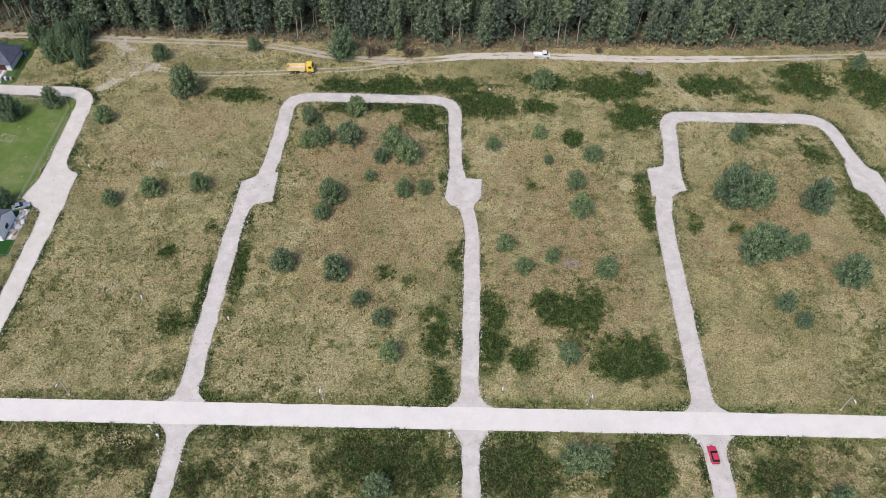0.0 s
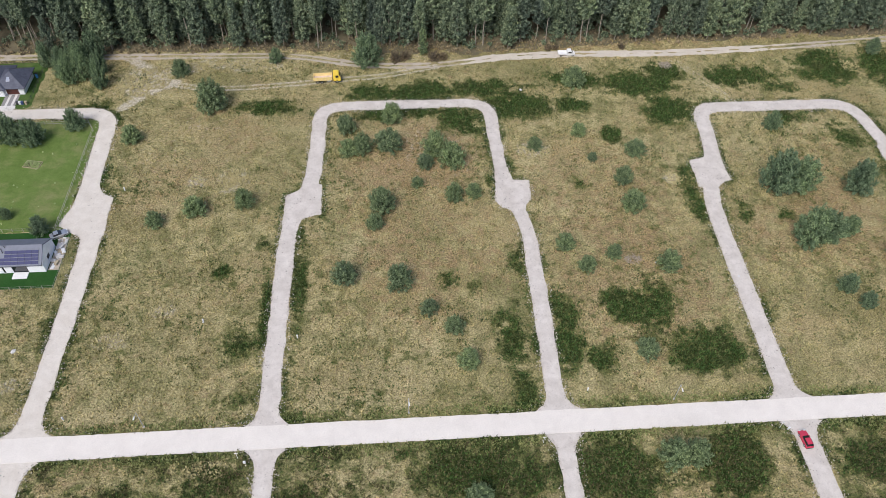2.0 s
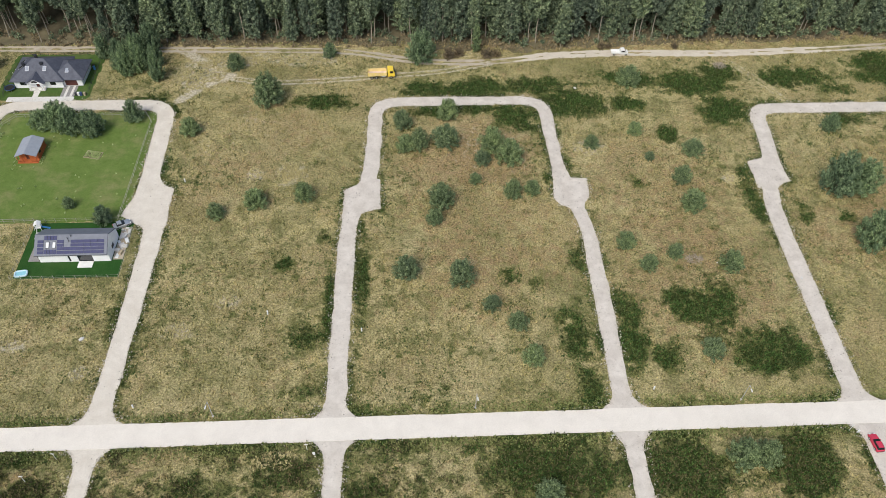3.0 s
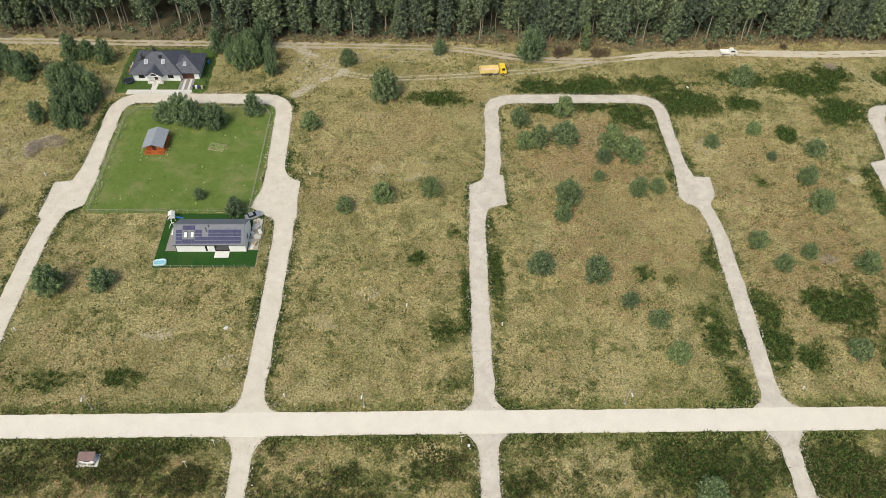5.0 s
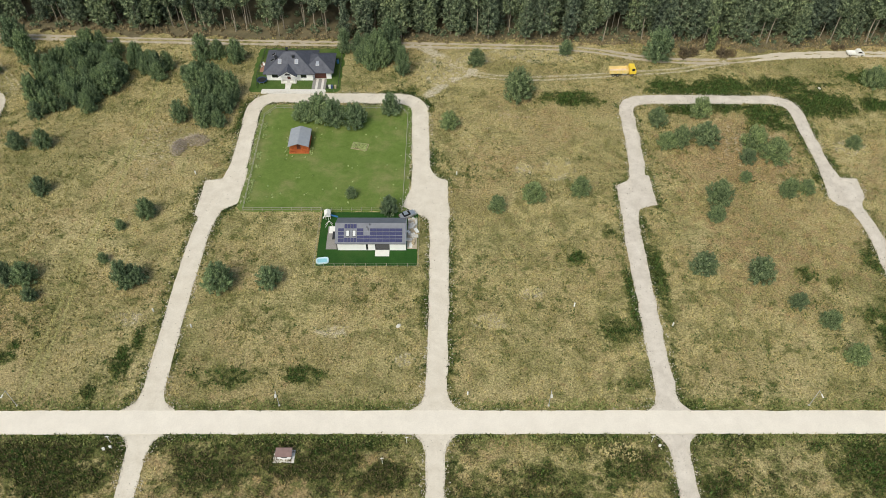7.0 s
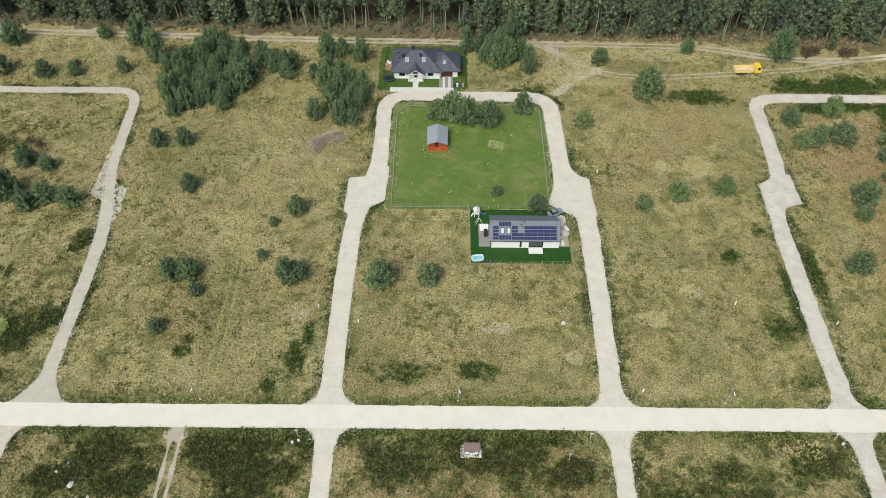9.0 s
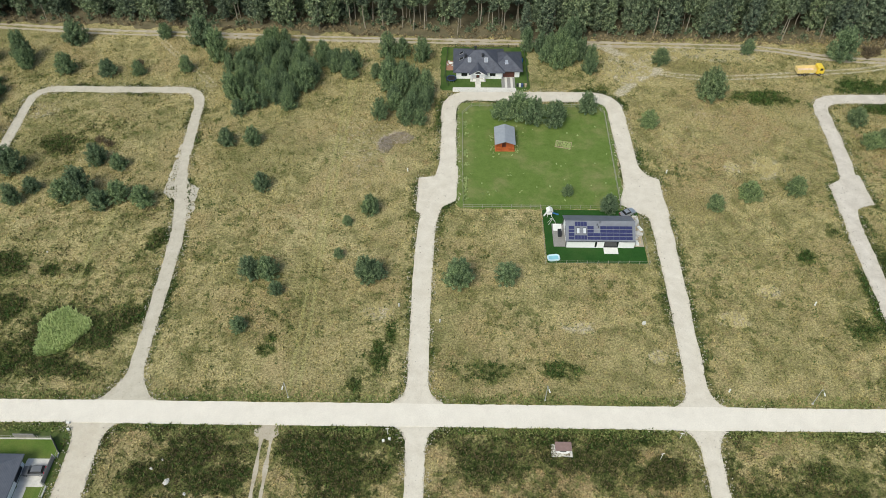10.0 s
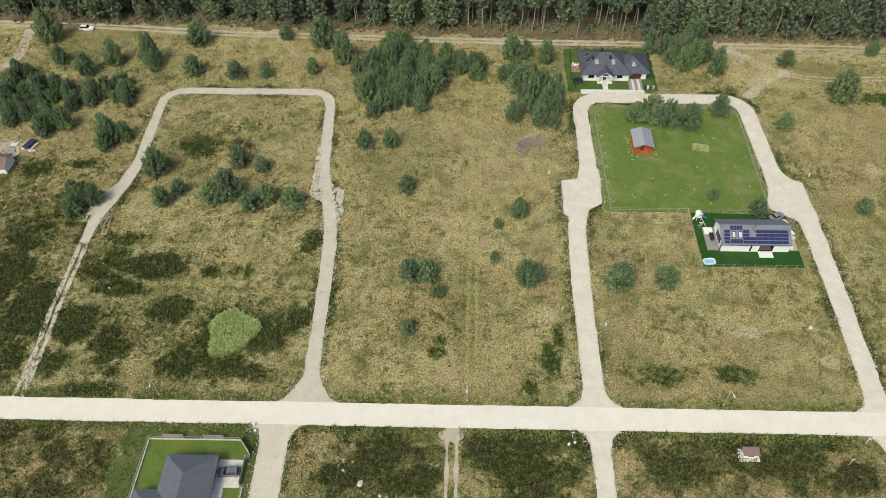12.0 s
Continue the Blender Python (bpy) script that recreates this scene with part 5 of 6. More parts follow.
def wall_side(side, x0, y0, x1, y1, h, cuts, thick):
    """One wall as one connected mesh with its openings cut through."""
    lo, hi = (x0, x1) if side in "sn" else (y0 + thick, y1 - thick)
    us = sorted({lo, hi, *(c for a, b, _, _ in cuts for c in (a, b))})
    zs = sorted({0.0, h, *(c for _, _, a, b in cuts for c in (a, b))})
    solid = {(i, k): not any(a <= (us[i] + us[i + 1]) / 2 <= b and c <= (zs[k] + zs[k + 1]) / 2 <= d for a, b, c, d in cuts)
             for i in range(len(us) - 1) for k in range(len(zs) - 1)}
    bm, known = bmesh.new(), {}

    def v(i, k, d):
        if (i, k, d) not in known:
            u, z = us[i], zs[k]
            off = d * thick
            p = {"s": (u, y0 + off, z), "n": (u, y1 - off, z), "e": (x1 - off, u, z), "w": (x0 + off, u, z)}[side]
            known[i, k, d] = bm.verts.new(p)
        return known[i, k, d]
    for (i, k), full in solid.items():
        if not full:
            continue
        for d in (0, 1):
            bm.faces.new((v(i, k, d), v(i + 1, k, d), v(i + 1, k + 1, d), v(i, k + 1, d)))
        for (di, dk), (p, q) in (((-1, 0), ((i, k), (i, k + 1))), ((1, 0), ((i + 1, k), (i + 1, k + 1))), ((0, -1), ((i, k), (i + 1, k))), ((0, 1), ((i, k + 1), (i + 1, k + 1)))):
            if not solid.get((i + di, k + dk), False):
                bm.faces.new((v(*p, 0), v(*q, 0), v(*q, 1), v(*p, 1)))
    return bm


def house_walls(house, x0, y0, x1, y1, h, openings, material, thick=0.35, label="", name="wall"):
    """Four walls with real openings. openings: side (s, n, e, w), from, to, sill, head."""
    for side in "snew":
        part(name, wall_side(side, x0, y0, x1, y1, h, [o[1:] for o in openings if o[0] == side], thick), material, house, label)


def window_in(house, side, a, b, z0, z1, plane, material=None, name="window", label="", inset=0.12):
    """A window or door in an opening of a south or north, east or west wall: frame, with a pane in it."""
    def span(p, q, za, zb, d0, d1):
        if side in "sn":
            return box(p, plane + d0, za, q, plane + d1, zb)
        return box(plane + d0, p, za, plane + d1, q, zb)
    s = 1 if side in "sw" else -1
    d0, d1 = sorted((s * inset, s * (inset + 0.08)))
    fr = bmesh.new()
    w = 0.07
    for p, q, za, zb in ((a, a + w, z0, z1), (b - w, b, z0, z1), (a + w, b - w, z0, z0 + w), (a + w, b - w, z1 - w, z1)):
        if side in "sn":
            add_box(fr, p, plane + d0, za, q, plane + d1, zb)
        else:
            add_box(fr, plane + d0, p, za, plane + d1, q, zb)
    ob = part(name, fr, DARK, house, label)
    e0, e1 = sorted((s * (inset + 0.02), s * (inset + 0.05)))
    part("pane" if material is None else "panel", span(a + w, b - w, z0 + w, z1 - w, e0, e1), material or GLASS, ob)
    return ob


def build_solar_house():
    h = thing("solar_house", "white rendered house with grey metal roof and solar panels", "house")
    x0, x1, y0, y1 = -123.9, -107.5, 123.15, 131.1
    holes = [("s", -117.1, -116.6, 0.1, 2.5), ("s", -114.9, -111.4, 0.05, 2.35), ("e", 126.0, 127.6, 0.9, 2.2), ("w", 125.0, 129.0, 0.05, 2.4), ("n", -118.0, -116.5, 0.9, 2.2)]
    house_walls(h, x0, y0, x1, y1, 2.75, holes, RENDERED, 0.35, "white rendered wall", "wall")
    for s, a, b, z0, z1 in holes:
        window_in(h, s, a, b, z0, z1, {"s": y0, "n": y1, "e": x1, "w": x0}[s])
    for gx in (x0, x1 - 0.35):
        part("gable", prism([(y0 + 0.02, 2.75), (y1 - 0.02, 2.75), (127.1, 5.12)], "x", gx, gx + 0.35), RENDERED, h)
    # roof: two slopes as thick plates that meet at the ridge
    ye, yn, yr, ze, zr = 122.75, 131.35, 127.0, 2.85, 5.45
    rx0, rx1 = -124.4, -107.6
    part("roof", prism([(ye, ze), (yr, zr), (yn, ze), (yn, ze - 0.25), (yr, zr - 0.28), (ye, ze - 0.25)], "x", rx0, rx1), SHEET, h, "grey standing seam metal roof")
    part("ridge_cap", prism([(yr - 0.22, zr - 0.09), (yr, zr + 0.06), (yr + 0.22, zr - 0.09)], "x", rx0 - 0.02, rx1 + 0.02), SHEET, h)
    for y in (ye, yn):
        part("gutter", tube((rx0, y, ze - 0.12), (rx1, y, ze - 0.12), 0.09), DARK, h)
    slope = math.atan2(zr - ze, yr - ye)

    def lay(name, u0, u1, v0, v1, lift, thick, material, parent=h):
        length = math.hypot(zr - ze, yr - ye)
        m = Matrix.Translation((rx0, yr, zr)) @ Matrix.Rotation(slope, 4, "X")
        return part(name, box(u0, -v1 * length, lift, u1, -v0 * length, lift + thick), material, parent, at=m if parent is h else None)
    rows = ((0.26, 0.41), (0.44, 0.58), (0.61, 0.755), (0.785, 0.93))
    for i, (v0, v1) in enumerate(rows):
        lay("solar_panel", 0.75, 2.1, v0, v1, 0.06, 0.05, CELL)
        lay("rail", 0.7, 16.2, v1 + 0.008, v1 + 0.014, 0.04, 0.05, SHED_ROOF)
        for k in range(7):
            u = 5.25 + 1.55 * k
            if i < 2 and k in (1,):
                continue
            lay("solar_panel", u, u + 1.5, v0, v1, 0.06, 0.05, CELL)
    for k in range(4):
        lay("solar_panel", 2.25 + 0.74 * k, 2.9 + 0.74 * k, 0.05, 0.26, 0.06, 0.05, CELL)
        lay("solar_panel", 2.25 + 0.74 * k, 2.9 + 0.74 * k, 0.72, 0.93, 0.06, 0.05, CELL)
    for u in (2.6, 4.15):
        f = lay("roof_window", u, u + 0.85, 0.34, 0.66, 0.03, 0.10, DARK)
        # the pane's pale colour stands in for the sky mirrored in it
        lay("pane", u + 0.1, u + 0.75, 0.37, 0.63, 0.12, 0.03, sky_glare_pane, f)
    for u, v in ((7.6, 0.22), (7.9, 0.34), (8.3, 0.10)):
        z, y = zr - v * (zr - ze), yr - v * (yr - ye)
        part("vent_pipe", tube((rx0 + u, y, z - 0.1), (rx0 + u, y, z + 0.55), 0.09), DARK, h)
    # terrace at the west end, its posts and awning frame
    part("terrace", box(-126.9, 123.4, 0.02, -123.92, 131.0, 0.14), DARK_PAVER, h, "grey paved terrace")
    part("step", box(-126.6, 128.6, 0.14, -124.5, 130.9, 0.20), WHITE, h)
    for y in (123.5, 130.8):
        part("post", box(-124.2, y - 0.08, 0.14, -124.05, y + 0.08, 2.7), DARK, h)
    part("patio", box(-114.9, 121.2, 0.02, -111.5, 123.1, 0.2), WHITE, h, "white concrete patio slab at the glass door")
    part("apron", box(-107.3, 123.6, 0.01, -104.9, 134.0, 0.075), SAND, h, "bare sandy strip along the gable")
    return h


GREY_PANE = plain("grey_skylight", (0.33, 0.36, 0.42), 0.2, vary=0.05, spec=0.6)
# glass with the sky's reflection painted in as a pale base colour
sky_glare_pane = plain("sky_glare_skylight", (0.55, 0.58, 0.62), 0.3, vary=0.03, spec=0.7)


def build_bungalow():
    h = thing("bungalow", "white bungalow with dark hipped tile roof and brown garage door", "house")
    x0, x1, y0, y1 = -151.0, -137.2, 191.4, 202.6
    holes = [("s", -149.4, -147.6, 0.9, 2.2), ("s", -144.9, -143.9, 0.3, 2.3), ("s", -140.8, -139.1, 0.9, 2.2), ("w", 196.0, 198.5, 0.1, 2.3), ("n", -147.0, -144.0, 0.9, 2.2)]
    house_walls(h, x0, y0, x1, y1, 2.55, holes, RENDERED, 0.35, "white rendered wall", "wall")
    for s, a, b, z0, z1 in holes:
        door = (s, a) == ("s", -144.9)
        window_in(h, s, a, b, z0, z1, {"s": y0, "n": y1, "e": x1, "w": x0}[s], BROWN if door else None, "front_door" if door else "window")
    gx0, gx1, gy0, gy1 = -137.2, -131.8, 192.3, 201.2
    hole = [("s", -136.8, -133.3, 0.05, 2.2)]
    house_walls(h, gx0 + 0.02, gy0, gx1, gy1, 2.5, hole, RENDERED, 0.35, "", "garage_wall")
    gate = part("garage_door", box(-136.8, gy0 + 0.1, 0.05, -133.3, gy0 + 0.16, 2.2), BROWN, h, "brown sectional garage door")
    for z in (0.55, 1.1, 1.65):
        part("groove", box(-136.8, gy0 + 0.085, z, -133.3, gy0 + 0.1, z + 0.04), DARK, gate)
    part("roof", hip_roof(-151.9, 190.7, -136.3, 203.3, 2.75, 3.7), SLATE, h, "dark hipped tile roof")
    part("garage_roof", hip_roof(-140.5, 191.5, -130.9, 201.9, 2.71, 2.75), SLATE, h)
    # gabled porch on pillars with steps
    part("porch_roof", prism([(-147.2, 2.62), (-144.4, 4.45), (-141.6, 2.62), (-141.6, 2.45), (-144.4, 4.2), (-147.2, 2.45)], "y", 189.6, 196.5), SLATE, h, "gabled porch roof")
    part("porch_gable", prism([(-146.6, 2.45), (-142.2, 2.45), (-144.4, 4.0)], "y", 190.0, 190.25), RENDERED, h)
    part("fan_window", prism([(-145.3 + 0.9 * (1 - math.cos(a)), 2.75 + 0.75 * math.sin(a)) for a in [math.pi * k / 8 for k in range(9)]], "y", 189.96, 190.0), GLASS, h)
    for x in (-146.4, -142.6):
        part("pillar", tube((x, 190.1, 0.3), (x, 190.1, 2.5), 0.16), RENDERED, h)
    part("porch_floor", box(-146.7, 189.8, 0, -142.1, 191.38, 0.34), CONCRETE, h)
    for i in range(3):
        part("step", box(-145.3, 189.8 - 0.35 * (i + 1), 0, -143.5, 189.8 - 0.35 * i, 0.28 - 0.09 * i), CONCRETE, h)
    for x in (-145.4, -143.4):
        part("balustrade", box(x - 0.5, 189.85, 0.34, x + 0.5, 189.95, 0.95), WHITE, h)
    # chimneys and roof windows
    for x, y, z in ((-148.2, 195.4, 5.9), (-143.0, 195.4, 6.0), (-145.2, 198.2, 6.8)):
        c = part("chimney", box(x - 0.32, y - 0.32, 3.5, x + 0.32, y + 0.32, z), DARK, h, "dark chimney")
        part("chimney_cap", box(x - 0.42, y - 0.42, z, x + 0.42, y + 0.42, z + 0.09), DARK, c)
    pitch = math.atan2(3.7, 6.3)
    for x, y in ((-147.0, 194.2), (-142.0, 194.2)):
        m = Matrix.Translation((x, y, 2.75 + (y - 190.7) * 3.7 / 6.3)) @ Matrix.Rotation(pitch, 4, "X")
        f = part("roof_window", box(-0.5, -0.75, 0.0, 0.5, 0.75, 0.1), ALU, h, at=m)
        part("pane", box(-0.4, -0.65, 0.1, 0.4, 0.65, 0.13), GREY_PANE, f)
    m = Matrix.Translation((-135.8, 194.2, 2.71 + 2.7 * 2.75 / 5.2)) @ Matrix.Rotation(math.atan2(2.75, 5.2), 4, "X")
    f = part("roof_window", box(-0.5, -0.75, 0.0, 0.5, 0.75, 0.1), ALU, h, at=m)
    part("pane", box(-0.4, -0.65, 0.1, 0.4, 0.65, 0.13), GREY_PANE, f)
    for y in (195.6, 198.6):
        x = -149.4
        m = Matrix.Translation((x, y, 2.75 + (x + 151.9) * 3.7 / 6.3)) @ Matrix.Rotation(-pitch, 4, "Y")
        f = part("roof_window", box(-0.75, -0.5, 0.0, 0.75, 0.5, 0.1), ALU, h, at=m)
        part("pane", box(-0.65, -0.4, 0.1, 0.65, 0.4, 0.13), GLASS, f)


def build_shed():
    h = thing("garden_shed", "orange wooden garden shed with grey gable roof and porch", "shed")
    x0, x1, y0, y1 = -140.0, -135.0, 159.2, 165.6
    part("floor", box(x0 - 0.2, 158.2, 0.0, x1 + 0.2, y1 + 0.1, 0.18), ORANGE_WOOD, h)
    y0 = 159.8
    house_walls(h, x0, y0, x1, y1, 2.4, [("s", -138.2, -137.2, 0.2, 2.1), ("e", 161.0, 162.2, 0.9, 1.8)], ORANGE_WOOD, 0.12, "", "wall")
    window_in(h, "s", -138.2, -137.2, 0.2, 2.1, y0, BROWN, "door", inset=0.03)
    window_in(h, "e", 161.0, 162.2, 0.9, 1.8, x1, inset=0.03)
    for y in (y0, y1 - 0.12):
        part("gable", prism([(x0, 2.4), (x1, 2.4), (-137.5, 3.15)], "y", y, y + 0.12), ORANGE_WOOD, h)
    part("roof", prism([(x0 - 0.35, 2.35), (-137.5, 3.42), (x1 + 0.35, 2.35), (x1 + 0.35, 2.23), (-137.5, 3.28), (x0 - 0.35, 2.23)], "y", 158.3, y1 + 0.3), SHED_ROOF, h, "grey gable roof")
    for x in (x0 + 0.1, -138.6, -136.4, x1 - 0.1):
        part("porch_post", box(x - 0.06, 158.4, 0.18, x + 0.06, 158.52, 2.35 if abs(x + 137.5) > 2 else 2.75), ORANGE_WOOD, h)
    for a, b in ((x0 + 0.16, -138.66), (-136.34, x1 - 0.16)):
        part("railing", box(a, 158.42, 0.85, b, 158.5, 0.95), ORANGE_WOOD, h)
        k = a + 0.15
        while k < b - 0.1:
            part("baluster", box(k, 158.43, 0.18, k + 0.05, 158.49, 0.85), ORANGE_WOOD, h)
            k += 0.3


def build_hut():
    h = thing("small_hut", "small pale hut with a faded brown flat roof among weeds", "hut")
    house_walls(h, -130.9, 68.9, -128.3, 70.3, 1.5, [("s", -130.2, -129.0, 0.7, 1.2)], RENDERED, 0.12, "", "wall")
    window_in(h, "s", -130.2, -129.0, 0.7, 1.2, 68.9, inset=0.02)
    part("footing", box(-131.8, 68.2, 0, -127.7, 70.9, 0.06), CONCRETE, h)
    part("roof", prism([(68.7, 1.5), (70.5, 1.75), (70.5, 1.87), (68.7, 1.62)], "x", -131.2, -128.0), PINK_ROOF, h, "faded brown sloping roof")


def build_corner_house():
    h = thing("corner_house", "modern house with grey hipped roof beside a lawn", "house")
    holes = [("e", 53.0, 55.0, 0.1, 2.3), ("n", -241.0, -239.0, 0.9, 2.2), ("e", 61.2, 64.4, 0.05, 2.3)]
    house_walls(h, -243.2, 46.0, -234.5, 65.2, 2.6, holes, RENDERED, 0.35, "white rendered wall", "wall")
    for s, a, b, z0, z1 in holes:
        window_in(h, s, a, b, z0, z1, {"n": 65.2, "e": -234.5}[s], DARK if a == 61.2 else None, "garage_door" if a == 61.2 else "window")
    part("roof", hip_roof(-244.0, 45.2, -233.7, 66.0, 2.85, 2.8), GREY_ROOF, h, "grey hipped tile roof")
    house_walls(h, -247.6, 44.0, -243.22, 57.8, 2.5, [], RENDERED, 0.3, "", "wing_wall")
    part("wing_roof", hip_roof(-248.4, 43.2, -239.6, 58.8, 2.81, 2.3), GREY_ROOF, h)
    part("vent_pipe", tube((-239.3, 58.4, 5.0), (-239.3, 58.4, 5.9), 0.1), ALU, h)
    slab("driveway", -234.4, 60.6, -229.3, 66.4, 0.06, CONCRETE, "pale concrete driveway", 0.1)
    slab("garden_path", -234.4, 44.0, -232.4, 60.6, 0.055, CONCRETE, "pale concrete garden path", 0.1)


def build_far_house():
    h = thing("farm_outbuilding", "small white outbuilding with a red and grey roof", "house")
    house_walls(h, -318.5, 147.6, -310.4, 152.8, 2.3, [("s", -315.0, -313.8, 0.8, 1.8)], RENDERED, 0.25, "", "wall")
    window_in(h, "s", -315.0, -313.8, 0.8, 1.8, 147.6)
    for x in (-318.5, -310.65):
        part("gable", prism([(147.6, 2.3), (152.8, 2.3), (150.2, 3.6)], "x", x, x + 0.25), RENDERED, h)
    part("roof", prism([(147.1, 2.25), (150.2, 3.8), (153.3, 2.25), (153.3, 2.1), (150.2, 3.62), (147.1, 2.1)], "x", -318.9, -310.0), plain("faded_red_roofing", (0.20, 0.13, 0.115), 0.8, vary=0.3), h, "faded red and grey roof")
    rng = random.Random(3)
    for i in range(14):
        s = rng.uniform(0.3, 1.1)
        m = pose(-310.5 + rng.uniform(-3.0, 3.4), 158.5 + rng.uniform(-3, 3.2), 0, 0, 0, rng.uniform(0, 90))
        tagged(part("scrap_board", box(-s, -s * 0.6, 0, s, s * 0.6, rng.uniform(0.1, 0.5)), rng.choice([WHITE, PALE_WOOD, CONCRETE, ALU]), at=m, bevel=0.03), "pale building scrap lying on bare ground", "scrap", "scrap heap")
    t = thing("tarpaulin_cover", "dark blue tarpaulin over a stack of boards", "tarpaulin", pose(-308.6, 159.2, 0, 0, 0, -20))
    part("cover", prism([(-1.2, 0), (1.2, 0), (0.9, 1.0), (0, 1.3), (-1.0, 0.9)], "y", -1.7, 1.7), plain("navy_tarpaulin", (0.035, 0.04, 0.09), 0.5), t)
    part("board_stack", box(1.25, -1.5, 0, 2.0, 1.5, 0.5), PALE_WOOD, t)
    slab("dirt_patch", -322, 154, -311, 161, 0.02, SAND, "bare trampled ground beside the outbuilding", 2.0, 0.6)


def build_yards():
    slab("lawn", -150.6, 136.2, -107.2, 179.6, 0.03, LAWN, "mown green lawn with worn patches", 1.5, 0.35)
    slab("lawn", -128.9, 118.2, -104.8, 136.0, 0.036, TURF, "dense dark green turf round the house", 0.3)
    slab("lawn", -155.8, 185.6, -128.8, 208.2, 0.03, SHADY_LAWN, "mown green lawn round the bungalow", 2.0, 0.4)
    slab("verge", -255.0, 44.0, -226.2, 73.9, 0.02, VERGE_SOIL, "lush green verge round the corner plot", 2.5, 1.1)
    slab("lawn", -250.0, 44.0, -228.6, 70.5, 0.03, FRESH_LAWN, "mown green lawn round the corner house", 1.2, 0.3)
    slab("paved_strip", -152.0, 184.8, -133.0, 187.0, 0.08, PAVER, "pale paved strip along the road", 0.2)
    slab("driveway", -137.3, 187.0, -133.2, 192.2, 0.07, DARK_PAVER, "grey block driveway with two pale lanes", 0.1)
    for x in (-136.3, -134.6):
        slab("driveway_lane", x, 187.0, x + 0.7, 192.2, 0.075, PAVER, "pale paved wheel lane of the driveway", 0.05)
    slab("garden_path", -145.2, 187.0, -143.6, 189.0, 0.06, PAVER, "pale paved path to the porch", 0.05)


def fence(points, height, post_gap, material, label, rails=2, base=False, wire=0.03):
    """Posts with rails between them along a line in plan; a low plinth where there is one."""
    t = thing("fence", label, "fence", group="fences")
    rail_h = [height * (k + 0.9) / rails for k in range(rails)]
    post = bm_mesh("fence_post", box(-0.05, -0.05, 0, 0.05, 0.05, height + 0.08), 0.01)
    for (ax, ay), (bx, by) in zip(points, points[1:]):
        length = math.hypot(bx - ax, by - ay)
        n = max(1, round(length / post_gap))
        turn = math.degrees(math.atan2(by - ay, bx - ax))
        for i in range(n):
            k = i / n
            part("fence_post", post, material, t, at=pose(ax + k * (bx - ax), ay + k * (by - ay), 0, 0, 0, turn))
        for z in rail_h:
            part("rail", box(0, -wire, z - wire, length, wire, z + wire), material, t, at=pose(ax, ay, 0, 0, 0, turn))
        if base:
            part("plinth", box(0, -0.08, 0, length, 0.08, 0.28), CONCRETE, t, at=pose(ax, ay, 0, 0, 0, turn))
    part("fence_post", post, material, t, at=pose(*points[-1], 0))
    return t


def build_fences():
    grey = plain("weathered_fence", (0.36, 0.35, 0.29), 0.8, vary=0.15)
    fence([(-149.0, 136.4), (-149.2, 174.0), (-146.5, 177.6), (-110.2, 177.8), (-108.3, 174.5), (-108.6, 150.0), (-108.8, 137.0)], 1.2, 2.5, grey, "low pale wire fence round a mown lawn", base=False)
    fence([(-149.0, 136.4), (-129.3, 136.5)], 1.2, 2.5, grey, "low pale wire fence round a mown lawn")
    fence([(-129.2, 136.3), (-129.3, 118.0), (-104.5, 118.0), (-104.4, 133.0)], 1.1, 2.5, grey, "low thin wire fence round dense turf", wire=0.012)
    fence([(-129.2, 136.45), (-109.0, 136.6)], 1.1, 2.5, grey, "low thin wire fence behind the solar house", wire=0.012)
    fence([(-153.4, 187.5), (-154.4, 192.0), (-153.6, 207.8), (-129.6, 207.8), (-129.4, 187.6)], 1.2, 2.5, DARK, "dark mesh fence round the bungalow garden")
    fence([(-250.0, 44.0), (-249.6, 70.5), (-231.0, 70.6), (-228.6, 67.6), (-228.6, 66.6)], 1.3, 2.5, grey, "pale fence on a concrete plinth round the corner lawn", base=True)
    fence([(-228.7, 60.8), (-229.1, 44.0)], 1.3, 2.5, grey, "pale fence on a concrete plinth round the corner lawn", base=True)
    for x in (-244.6, -236.4):
        p = thing("privacy_screen", "grey slatted privacy panel in the fence", "screen", pose(x, 70.78, 0), "privacy screens")
        part("board", box(-2.1, -0.05, 0.15, 2.1, 0.05, 1.7), DARK_PAVER, p)
        for k in range(7):
            part("slat", box(-2.1, -0.09, 0.2 + 0.21 * k, 2.1, -0.055, 0.36 + 0.21 * k), DARK_PAVER, p)
    g = thing("sliding_gate", "grey sliding driveway gate", "gate", pose(-229.15, 63.7, 0, 0, 0, 88))
    part("gate_frame", box(-2.7, -0.05, 0.12, 2.7, 0.05, 0.24), DARK, g)
    for k in range(6):
        part("board", box(-2.7, -0.03, 0.3 + 0.23 * k, 2.7, 0.03, 0.48 + 0.23 * k), DARK_PAVER, g)
    for x in (-2.8, 2.8):
        part("gate_post", box(x - 0.1, -0.1, 0, x + 0.1, 0.1, 1.75), CONCRETE, g)
    p = thing("privacy_screen", "dark slatted privacy panel at the fence corner", "screen", pose(-229.75, 69.2, 0, 0, 0, -52))
    part("board", box(-2.0, -0.05, 0.1, 2.0, 0.05, 1.6), DARK, p)


# ---- vehicles ----
def wheel(parent, x, y, r, w):
    tyre = part("wheel", tube((x - w / 2, y, r), (x + w / 2, y, r), r, r, 16), BLACK, parent)
    part("rim", tube((x - w / 2 - 0.01, y, r), (x + w / 2 + 0.01, y, r), r * 0.6, r * 0.6, 10), ALU, tyre)


